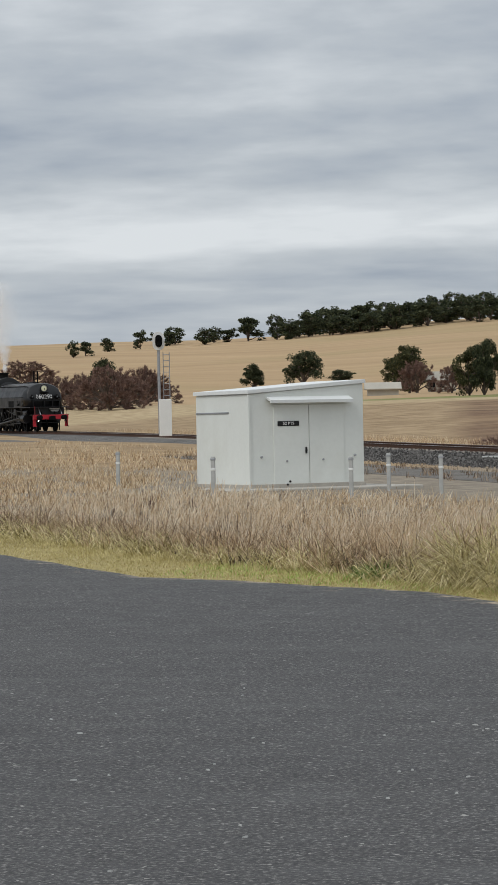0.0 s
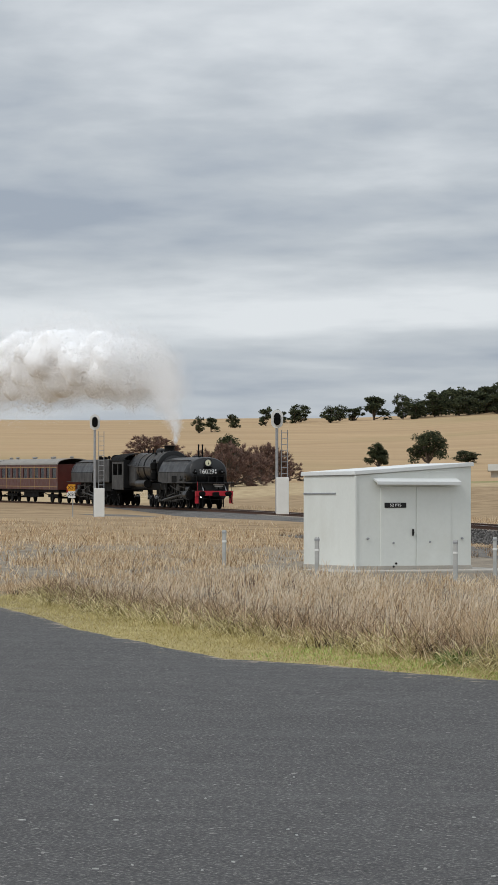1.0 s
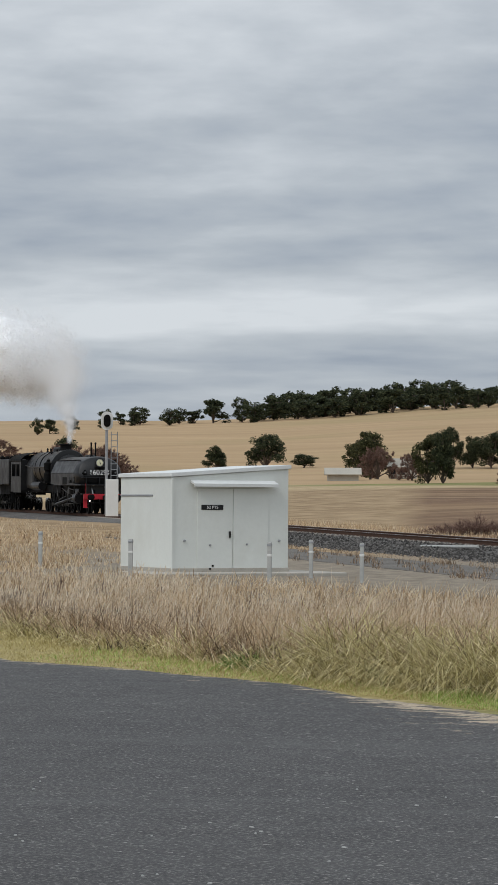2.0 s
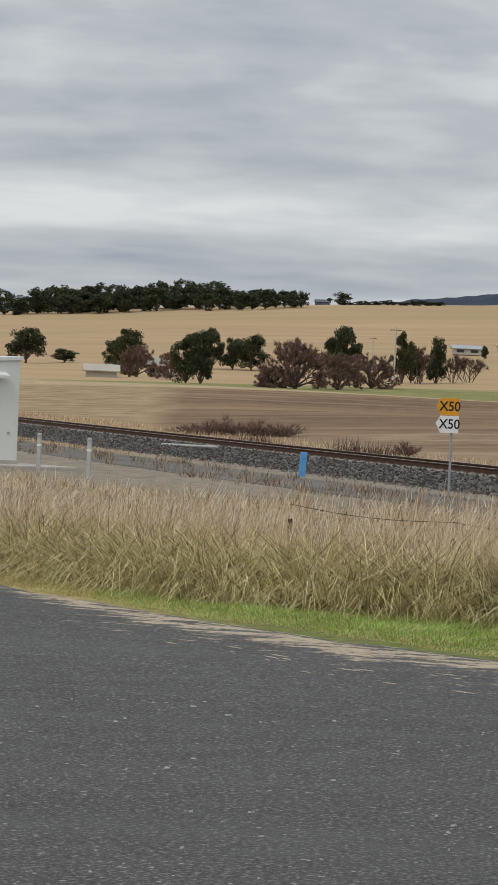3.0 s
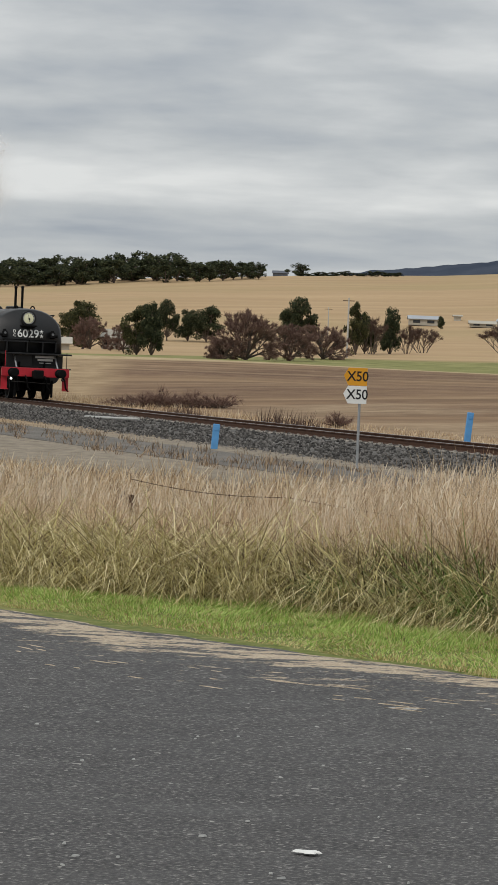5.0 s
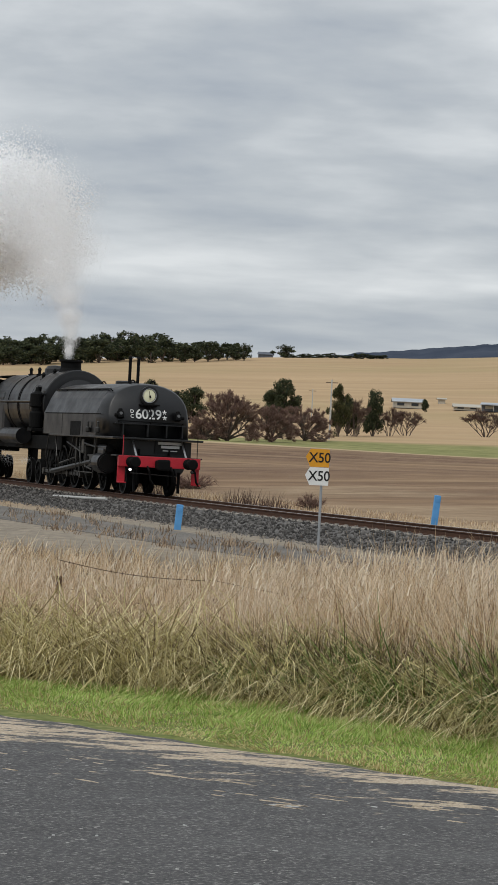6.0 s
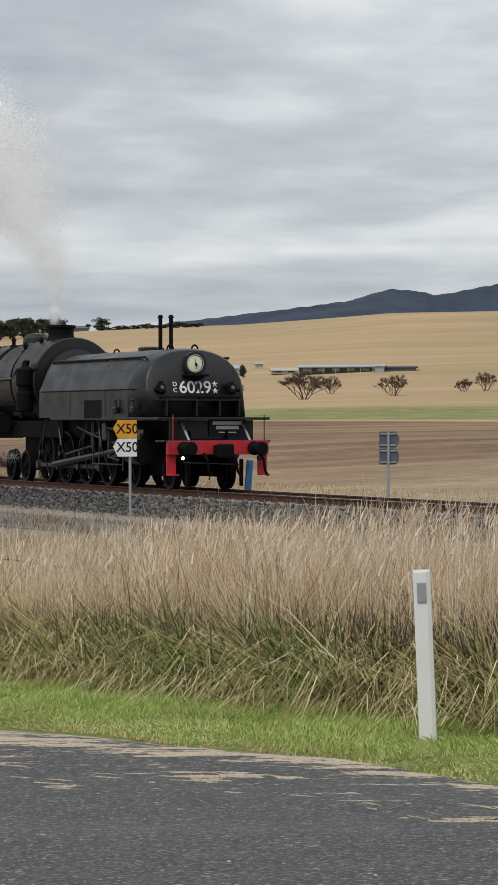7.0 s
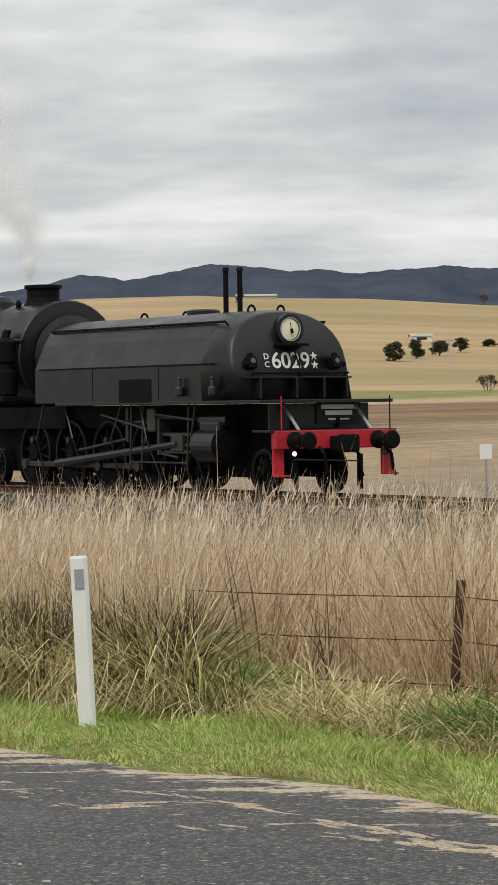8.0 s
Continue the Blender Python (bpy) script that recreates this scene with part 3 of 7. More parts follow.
def build_track():
    apron = along_track("gravel_apron", APRON, [(-6.9, -0.60), (-7.0, -0.50), (-9.6, -0.50), (-10.6, -0.53), (-10.8, -0.56), (-10.9, -4.0)], 2.0, drape=True)
    tagged(apron, "flat apron of fine grey gravel beside the ballast", "gravel", kind="structure")
    bed = along_track("ballast_bed", BALLAST, [(3.6, -0.8), (3.1, -0.62), (1.75, -0.2), (-1.8, -0.2), (-3.4, -0.42), (-6.5, -0.5), (-7.2, -0.62), (-7.4, -0.9)])
    tagged(bed, "wide bank of dark broken ballast under the rails", "ballast", kind="structure")
    rail_profile = [(-0.07, -0.18), (-0.07, -0.165), (-0.012, -0.14), (-0.012, -0.045), (-0.036, -0.03), (-0.036, 0.0), (0.036, 0.0), (0.036, -0.03), (0.012, -0.045), (0.012, -0.14), (0.07, -0.165), (0.07, -0.18)]
    for off in (-0.7525, 0.7525):
        rail = along_track("rail", RUST, [(off + o, h) for o, h in rail_profile], 1.5)
        tagged(rail, "rusty steel rail with a polished running surface", "rail", "rails", "structure")
        top = along_track("running_surface", RAILTOP, [(off - 0.03, 0.0), (off - 0.024, 0.004), (off + 0.024, 0.004), (off + 0.03, 0.0)], 1.5)
        top.parent = rail
    # sleepers with their clips, nearest stretch of the line
    bm = bmesh.new()
    box(bm, 0, 0, -0.265, 0.24, 2.5, 0.2, 0.02)
    for s in (-1, 1):
        for t in (-0.1, 0.1):
            box(bm, 0, s * 0.7525 + t, -0.155, 0.09, 0.05, 0.03)
    me = bpy.data.meshes.new("sleeper")
    bm.to_mesh(me)
    bm.free()
    me.materials.append(SLEEPER)
    for s in np.arange(40, 205, 0.68):
        ob = new("sleeper", me)
        ob.parent = bed
        ob.matrix_basis = track_pose(float(s), float(s) - 1)
    # loose stones, one sheet of many
    rng = np.random.default_rng(11)
    n = 26000
    xs = rng.uniform(-30, 14, n)
    off = np.where(rng.random(n) < 0.75, rng.uniform(-7.0, -1.9, n), rng.uniform(-1.9, 2.6, n))
    y, z = track_y(xs), track_z(xs)
    slope = track_slope(xs)
    ln = np.hypot(1, slope)
    px, py = xs - off * slope / ln, y + off / ln
    h = np.interp(off, (-7.2, -6.5, -3.4, -1.8, 1.75, 3.1), (-0.62, -0.5, -0.42, -0.2, -0.2, -0.62))
    keep = (np.abs(np.abs(off) - 0.7525) > 0.14)
    px, py, pz, n = px[keep], py[keep], (z + h)[keep], int(keep.sum())
    octa = np.array([(1, 0, 0), (-1, 0, 0), (0, 1, 0), (0, -1, 0), (0, 0, 1), (0, 0, -1)], float)
    fc = np.array([(0, 2, 4), (2, 1, 4), (1, 3, 4), (3, 0, 4), (2, 0, 5), (1, 2, 5), (3, 1, 5), (0, 3, 5)])
    v = octa[None] * rng.uniform(0.03, 0.075, (n, 1, 3)) + rng.normal(0, 0.012, (n, 6, 3))
    a = rng.uniform(0, 6.28, n)
    ca, sa = np.cos(a)[:, None], np.sin(a)[:, None]
    v = np.stack([v[..., 0] * ca - v[..., 1] * sa, v[..., 0] * sa + v[..., 1] * ca, v[..., 2]], -1)
    v += np.stack([px, py, pz + 0.012], -1)[:, None]
    f = (fc[None] + 6 * np.arange(n)[:, None, None]).reshape(-1, 3)
    tagged(mesh_np("loose_stones", v.reshape(-1, 3), f, STONE), "loose broken ballast stones beside the rails", "stones", kind="stuff")


RIDGE = ((-60, -30, -20, -14, -10.2, -9.1, -8.1, -7.25, -6.7, -6.05, -5.25, -4.43, -4.0, -3.5, -2.9, -2.6, -2.27, -1.83, -1.47, -1.0, -0.1, 1.25, 2.73, 3.4, 5, 8, 16, 60),
         (2.6, 2.8, 2.9, 3.0, 3.06, 3.14, 3.08, 3.02, 3.13, 3.1, 3.2, 3.27, 3.2, 3.1, 2.98, 2.98, 3.06, 3.09, 3.02, 2.87, 2.75, 2.58, 2.43, 2.3, 2.0, 1.6, 1.4, 1.2))


def build_mountains():
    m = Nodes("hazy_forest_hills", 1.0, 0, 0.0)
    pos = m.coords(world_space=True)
    # the haze of distance is put straight into this blue-grey forest colour
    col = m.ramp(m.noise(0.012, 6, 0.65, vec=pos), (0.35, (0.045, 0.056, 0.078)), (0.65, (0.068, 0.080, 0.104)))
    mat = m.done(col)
    az = np.radians(np.arange(-60, 60, 0.03))
    deg = np.degrees(az)
    rng = np.random.default_rng(3)
    rough = np.convolve(rng.normal(0, 1, len(az) + 10), np.ones(9) / 9, "same")[5:-5] * 1.2
    crest = 4000 * np.tan(np.radians(np.interp(deg, RIDGE[0], RIDGE[1]))) + rough + 0.5 * np.sin(deg * 17)
    rows = []
    for d, k in ((3000, 0.0), (3300, 0.30), (3600, 0.62), (3850, 0.86), (4000, 1.0), (4300, 0.9), (4700, 0.2)):
        wob = 60 * np.sin(deg * 0.9 + d) + 25 * np.sin(deg * 2.3 + d * 0.3)
        rad = d + wob * (1 if k < 1 else 0)
        rows.append(np.stack([-np.sin(az) * rad, np.cos(az) * rad, -30 + (crest + 30) * k], -1))
    v = np.stack(rows, 1).reshape(-1, 3)
    k = len(rows)
    i, j = np.meshgrid(np.arange(len(az) - 1), np.arange(k - 1), indexing="ij")
    f = np.stack([i * k + j, i * k + j + 1, (i + 1) * k + j + 1, (i + 1) * k + j], -1).reshape(-1, 4)[:, ::-1]
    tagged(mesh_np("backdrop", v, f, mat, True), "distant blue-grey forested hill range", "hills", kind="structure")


build_ground()
build_road()
build_track()
build_mountains()


def build_road_edge():
    rng = random.Random(5)
    sand = tagged(new("sand_edge"), "ragged strips of pale sandy grit along the asphalt edge", "sand", kind="structure")
    spots = [(2.92, 17.8, 0.55, 0.42, -20), (2.1, 17.33, 0.2, 0.06, 10), (2.75, 17.6, 0.2, 0.14, -20), (3.98, 16.17, 0.42, 0.16, -10), (4.2, 16.45, 0.5, 0.11, -52),
             (4.5, 16.0, 0.6, 0.13, -55), (4.95, 15.2, 0.62, 0.16, -58), (5.15, 14.75, 0.6, 0.24, -58), (4.82, 15.0, 0.3, 0.07, -50), (5.3, 14.5, 0.5, 0.25, -58), (1.4, 18.35, 0.5, 0.07, -30), (1.75, 18.2, 0.3, 0.05, -30)]

    broad, spots = spots, []
    for x, y, a, b, turn in broad:
        c, q = math.cos(radians(turn)), math.sin(radians(turn))
        for _ in range(11):
            u, v = rng.gauss(0, 0.24) * a, rng.gauss(0, 0.26) * b
            spots.append((x + u * c - v * q, y + u * q + v * c, a * rng.uniform(0.2, 0.5), b * rng.uniform(0.15, 0.42), turn + rng.uniform(-12, 12)))

    def lie(x):
        return math.degrees(math.atan2(float(edge_y(x + 0.3) - edge_y(x - 0.3)), 0.6)) + rng.uniform(-5, 5)

    for _ in range(90):
        x = rng.uniform(-1.0, 6.3)
        spots.append((x, float(edge_y(x)) - rng.uniform(0.2, 1.9), rng.uniform(0.04, 0.22), rng.uniform(0.012, 0.035), lie(x)))
    for _ in range(150):
        x, y = rng.uniform(-5, 5), rng.uniform(8, 17)
        if y < float(edge_y(x)) - 0.5:
            spots.append((x, y, rng.uniform(0.01, 0.035), rng.uniform(0.006, 0.014), rng.uniform(0, 180)))
    for i, (x, y, a, b, turn) in enumerate(spots):
        flat_patch("grit_patch", x, y, a, b, turn, SAND if a > 0.045 else GREYPOST, 40 + i).parent = sand


build_road_edge()
bm_ = flat_patch("paper_scrap", 1.91, 12.6, 0.10, 0.05, -8, WHITE, 9, 0.008)
tagged(bm_, "small scrap of white litter lying on the asphalt", "litter")

# ---- the relay hut and line-side furniture ----
HUT_M = pose(-12.72, 62.95, 0.15, 0, 0, 39.1)
HL, HS, HF, HB = 3.0, 2.69, 2.16, 2.38


def build_hut():
    hut = empty("relay_hut", HUT_M, "off-white sheet-steel railway equipment hut on a concrete pad", "hut")
    # body in local space: x along the door side, y along the short side
    bm = bmesh.new()
    lo = [(0, 0, 0), (HL, 0, 0), (HL, HS, 0), (0, HS, 0)]
    hi = [(0, 0, HF), (HL, 0, HB), (HL, HS, HB), (0, HS, HF)]
    skin(bm, [lo, hi], closed=True)
    bmesh.ops.bevel(bm, geom=list(bm.edges), offset=0.012, segments=2, affect="EDGES")
    part("body", bm, CREAM, hut)
    bm = bmesh.new()
    o = 0.05
    a = [(-o, -o, HF + 0.005), (HL + o, -o, HB + 0.005), (HL + o, HS + o, HB + 0.005), (-o, HS + o, HF + 0.005)]
    skin(bm, [a, [(x, y, z + 0.09) for x, y, z in a]], closed=True)
    bmesh.ops.bevel(bm, geom=list(bm.edges), offset=0.01, segments=2, affect="EDGES")
    part("roof", bm, ROOFSHEET, hut, "pale folded-sheet roof with a deep fascia")
    # rain hood over the door, a sloping folded sheet with closed ends
    bm = bmesh.new()
    prof = [(0.0, 2.10), (-0.22, 2.02), (-0.22, 1.95), (-0.19, 1.95), (-0.19, 1.985), (0.0, 2.05)]
    skin(bm, [[(0.45, y, z) for y, z in prof], [(2.62, y, z) for y, z in prof]], closed=True)
    part("rain_hood", bm, ROOFSHEET, hut, "white folded rain hood over the doors")
    for x0, x1 in ((0.62, 1.53), (1.55, 2.46)):
        bm = bmesh.new()
        box(bm, (x0 + x1) / 2, -0.012, 0.98, x1 - x0, 0.024, 1.86, 0.006)
        d = part("door", bm, CREAM, hut)
        if x0 < 1:
            bm = bmesh.new()
            box(bm, 1.45, -0.045, 0.86, 0.035, 0.04, 0.15, 0.008)
            rod(bm, (1.45, -0.03, 0.86), (1.45, -0.07, 0.86), 0.022)
            part("door_handle", bm, INK, d, "black lever handle")
    bm = bmesh.new()
    box(bm, 1.0, -0.031, 1.48, 0.56, 0.012, 0.115, 0.01)
    plate = part("name_plate", bm, INK, hut, "black plate with white lettering")
    letters("lettering", "52 PTS", 0.09, WHITE, plate, pose(1.0, -0.038, 1.48, 90), 0.002, widen=1.15)
    for x, z in ((0.30, 0.72), (2.75, 0.72), (0.95, 0.62), (1.9, 0.64), (1.02, 0.15), (0.95, 0.08)):
        bm = bmesh.new()
        rod(bm, (x, 0.0, z), (x, -0.05, z), 0.03, 0.022, 8)
        part("vent_boss", bm, GALV if z > 0.5 else SOOT, hut)
    # short side: a folded joint strip and a corner angle
    bm = bmesh.new()
    box(bm, -0.012, HS * 0.68, 1.75, 0.024, HS * 0.62, 0.035, 0.006)
    part("sheet_joint", bm, GALV, hut)
    bm = bmesh.new()
    box(bm, -0.004, -0.004, HF / 2, 0.05, 0.05, HF - 0.02, 0.008)
    part("corner_angle", bm, CREAM, hut)
    bm = bmesh.new()
    box(bm, -0.009, HS / 2, 0.05, 0.05, HS + 0.02, 0.10, 0.01)
    box(bm, HL / 2, -0.009, 0.05, HL + 0.02, 0.05, 0.10, 0.01)
    part("plinth", bm, CONCRETE, hut)
    bm = bmesh.new()
    box(bm, HL / 2, HS / 2 - 0.2, -0.09, HL + 2.0, HS + 1.6, 0.2, 0.03)
    pad = part("concrete_pad", bm, CONCRETE, m=HUT_M)
    tagged(pad, "weathered concrete pad under the equipment hut", "concrete pad", kind="structure")


def build_bollards():
    def bollard(x, y, h):
        z = float(ground_z(x, y))
        b = empty("bollard", pose(x, y, z), "slim grey marker post with pale reflector bands", "post", "bollards round the hut")
        bm = bmesh.new()
        box(bm, 0, 0, h / 2 - 0.1, 0.085, 0.085, h + 0.2, 0.015)
        part("shaft", bm, GREYPOST, b)
        for k in (0.97, 0.72):
            bm = bmesh.new()
            box(bm, 0, 0, h * k - 0.03, 0.096, 0.096, 0.05, 0.01)
            part("reflector_band", bm, WHITE if k < 0.9 else GALV, b)

    for x, y in ((-16.1, 64.1), (-12.23, 56.7), (-9.46, 57.3), (-9.45, 62.4), (-7.97, 60.1)):
        bollard(x, y, 0.85)


def build_signal(x, y, z, top, label):
    s = empty("colour_light_signal", pose(x, y, z, 0, 0, 20), label, "railway signal", "signals")
    bm = bmesh.new()
    box(bm, 0, 0, 0.85, 0.62, 0.5, 1.9, 0.03)
    part("equipment_case", bm, WHITE, s, "tall white equipment case")
    bm = bmesh.new()
    rod(bm, (-0.28, 0.1, 0), (-0.28, 0.1, top - 0.3), 0.075)
    part("mast", bm, GALV, s)
    bm = bmesh.new()
    for dx in (-0.02, 0.3):
        rod(bm, (dx, 0.3, 0.2), (dx, 0.3, top - 0.9), 0.022, sides=6)
    zz = 0.5
    while zz < top - 1.0:
        rod(bm, (-0.02, 0.3, zz), (0.3, 0.3, zz), 0.016, sides=6)
        zz += 0.3
    part("ladder", bm, GALV, s)
    head = bmesh.new()
    shape = [(0.31 * math.cos(a), 0.31 * math.sin(a) + (0.17 if math.sin(a) > 0 else -0.17)) for a in np.linspace(0, 2 * math.pi, 28, endpoint=False)]
    skin(head, [[(-0.28 + u, -0.02, top - 0.35 + v) for u, v in shape], [(-0.28 + u, 0.03, top - 0.35 + v) for u, v in shape]], closed=True)
    target = part("backing_board", head, WHITE, s, "white-rimmed oval backing board")
    bm = bmesh.new()
    shape2 = [(u * 0.56, v * 0.66) for u, v in shape]
    skin(bm, [[(-0.28 + u, -0.12, top - 0.35 + v) for u, v in shape2], [(-0.28 + u, -0.021, top - 0.35 + v) for u, v in shape2]], closed=True)
    part("light_head", bm, SOOT, target, "black light unit")
    for dz in (0.13, -0.13):
        bm = bmesh.new()
        rod(bm, (-0.28, -0.12, top - 0.35 + dz), (-0.28, -0.30, top - 0.35 + dz), 0.10, 0.11, 14)
        part("lamp_hood", bm, SOOT, target)
    return s


def build_speed_sign(x, y, z, turn, pole, amber, arrow, group="speed boards"):
    """A steel pole with two arrow-shaped boards, amber over white."""
    s = empty("speed_sign", pose(x, y, z, 0, 0, turn), "amber and white X50 speed boards on a thin steel pole", "speed sign", group)
    bm = bmesh.new()
    rod(bm, (0.06, 0.03, -0.3), (0.06, 0.03, pole), 0.03)
    part("pole", bm, GALV, s)

    def board(zc, mat, point, text):
        h, w, p = 0.385, 0.41, 0.10
        shape = [(w / 2, -h / 2), (w / 2, h / 2), (-w / 2, h / 2), (-w / 2 - (p if point else 0.0), 0.02), (-w / 2, -h / 2)]
        bm = bmesh.new()
        skin(bm, [[(u, -0.02, zc + v) for u, v in shape], [(u, -0.004, zc + v) for u, v in shape]], closed=True)
        bmesh.ops.recalc_face_normals(bm, faces=bm.faces)
        b = part("board", bm, mat, s, "amber board" if mat is YELLOW else "white arrow board")
        letters("lettering", text, 0.30, INK, b, pose(0.0, -0.023, zc, 90), 0.002, widen=0.92)

    board(pole - 0.19, YELLOW, amber, "X50")
    board(pole - 0.585, WHITE, arrow, "X50")
    return s


def build_route_sign(x, y, z):
    s = empty("sign_seen_from_behind", pose(x, y, z, 0, 0, 8), "back of a dark two-panel sign on a steel pole", "sign")
    bm = bmesh.new()
    rod(bm, (0, -0.03, -0.3), (0, -0.03, 2.15), 0.035)
    part("pole", bm, GALV, s)
    for zc in (1.92, 1.5):
        bm = bmesh.new()
        shape = [(-0.22, -0.2), (0.19, -0.2), (0.26, -0.12), (0.28, 0.05), (0.19, 0.2), (-0.22, 0.2)]
        skin(bm, [[(u, 0.0, zc + v) for u, v in shape], [(u, 0.02, zc + v) for u, v in shape]], closed=True)
        b = part("panel", bm, FARMWALL, s, "dark unpainted back of the panel")
        for dz in (-0.14, 0.14):
            bm = bmesh.new()
            box(bm, 0, -0.018, zc + dz, 0.4, 0.03, 0.035, 0.004)
            part("bracket", bm, GALV, b)


def build_blue_post(x, y, z, h, lean):
    bm = bmesh.new()
    box(bm, 0, 0, h / 2 - 0.15, 0.17, 0.14, h + 0.3, 0.02)
    box(bm, 0, -0.075, h * 0.86, 0.1, 0.02, 0.1, 0.008)
    ob = part("marker_post", bm, BLUE, m=pose(x, y, z, 0, lean, 10))
    tagged(ob, "bright blue painted marker post beside the rails", "marker post", "blue posts")


def build_guide_post(x, y, z):
    g = empty("guide_post", pose(x, y, z, 0, 0, -10) @ pose(0, 0, 0, 0, -2.1), "white plastic road guide post with a grey reflector", "guide post")
    bm = bmesh.new()
    w = 0.095
    prof = [(-w / 2, 0.012), (-w / 2, -0.008), (-w * 0.3, -0.02), (w * 0.3, -0.02), (w / 2, -0.008), (w / 2, 0.012), (w * 0.3, 0.0), (-w * 0.3, 0.0)]
    skin(bm, [[(u, v, -0.2) for u, v in prof], [(u, v, 0.97) for u, v in prof], [(u * 0.9, v * 0.7, 0.985) for u, v in prof]], closed=True)
    part("post", bm, WHITE, g)
    bm = bmesh.new()
    box(bm, 0, -0.024, 0.86, 0.05, 0.008, 0.11, 0.003)
    part("reflector", bm, GALV, g, "dull grey reflector strip")


build_hut()
build_bollards()
build_signal(-33.0, 141.6, 1.25, 5.15, "white railway signal with a ladder and equipment case, unlit")
build_signal(-50.3, 166, 0.85, 6.2, "tall white railway signal with a ladder beside the train")
build_speed_sign(-0.58, 64.4, 0.0, 8, 2.1, True, True)
build_speed_sign(-48.9, 156, 0.85, 20, 1.95, True, True)
build_route_sign(5.28, 74.0, float(ground_z(5.28, 74.0)))
build_blue_post(-4.64, 74.0, -0.2, 0.82, 4)
build_blue_post(1.68, 79.0, 0.22, 0.92, 5)
build_guide_post(3.92, 19.50, -0.05)

# ---- the train: an articulated steam locomotive and its carriages ----
# local space: x forward from the buffer beam's face, y to the train's left, z up from the rail head
WHEELS = []
SPOKES = {}


def spoke_mesh(r):
    """One tapered spoke from the hub to the rim, shared by all wheels of that size."""
    if r not in SPOKES:
        bm = bmesh.new()
        rod(bm, (0.12 * r, 0, 0), (r - 0.07, 0, 0), 0.045, 0.03, 6)
        SPOKES[r] = bpy.data.meshes.new("spoke")
        bm.to_mesh(SPOKES[r])
        bm.free()
        SPOKES[r].materials.append(SOOT)
    return SPOKES[r]


def add_wheel(loco, x, y, r, spokes=12, weight=True):
    """A spoked wheel: flanged rim, hub, spokes, and a crank pin with its counterweight on the driven ones."""
    flip, n, width = y > 0, 28, 0.14
    bm = bmesh.new()
    h = width / 2
    profile = ((r, -h), (r, h), (r + 0.03, h + 0.005), (r + 0.03, h + 0.035), (r - 0.08, h + 0.035), (r - 0.1, -h))
    rings = [[bm.verts.new((rad * math.cos(2 * math.pi * i / n), w, rad * math.sin(2 * math.pi * i / n))) for i in range(n)] for rad, w in profile]
    for a, b in zip(rings, rings[1:] + rings[:1]):
        for i in range(n):
            bm.faces.new((a[i], a[(i + 1) % n], b[(i + 1) % n], b[i]))
    bmesh.ops.recalc_face_normals(bm, faces=bm.faces)
    ob = part("wheel", bm, SOOT, loco)
    ob.matrix_basis = pose(x, y, r, 0, 0, 180 if flip else 0)
    WHEELS.append((ob, x, y, r, flip))
    bm = bmesh.new()
    rod(bm, (0, -width * 0.8, 0), (0, width * 0.8, 0), r * 0.2, sides=14)
    part("hub", bm, SOOT, ob)
    for i in range(spokes):
        s = new("spoke", spoke_mesh(r))
        s.parent, s.matrix_basis = ob, pose(0, 0, 0, 0, 360 * i / spokes)
    if weight:
        bm = bmesh.new()
        rod(bm, (0.42 * r, -width * 0.5, 0), (0.42 * r, -width * 1.4, 0), 0.075, sides=10)
        part("crank_pin", bm, GREASE, ob)
        bm = bmesh.new()
        seg = [(r * 0.88 * math.cos(a), r * 0.88 * math.sin(a)) for a in np.linspace(2.5, 3.8, 9)] + [(-0.5 * r, -0.5 * r), (-0.5 * r, 0.5 * r)]
        skin(bm, [[(u, -0.05, v) for u, v in seg], [(u, 0.05, v) for u, v in seg]], closed=True)
        bmesh.ops.recalc_face_normals(bm, faces=bm.faces)
        part("counterweight", bm, SOOT, ob)
    rim = bmesh.new()
    rings = [[rim.verts.new((rad * math.cos(2 * math.pi * i / n), -0.078, rad * math.sin(2 * math.pi * i / n))) for i in range(n)] for rad in (r - 0.005, r - 0.06)]
    for i in range(n):
        rim.faces.new((rings[0][i], rings[0][(i + 1) % n], rings[1][(i + 1) % n], rings[1][i]))
    part("tyre_face", rim, TYRE, ob)
    return ob


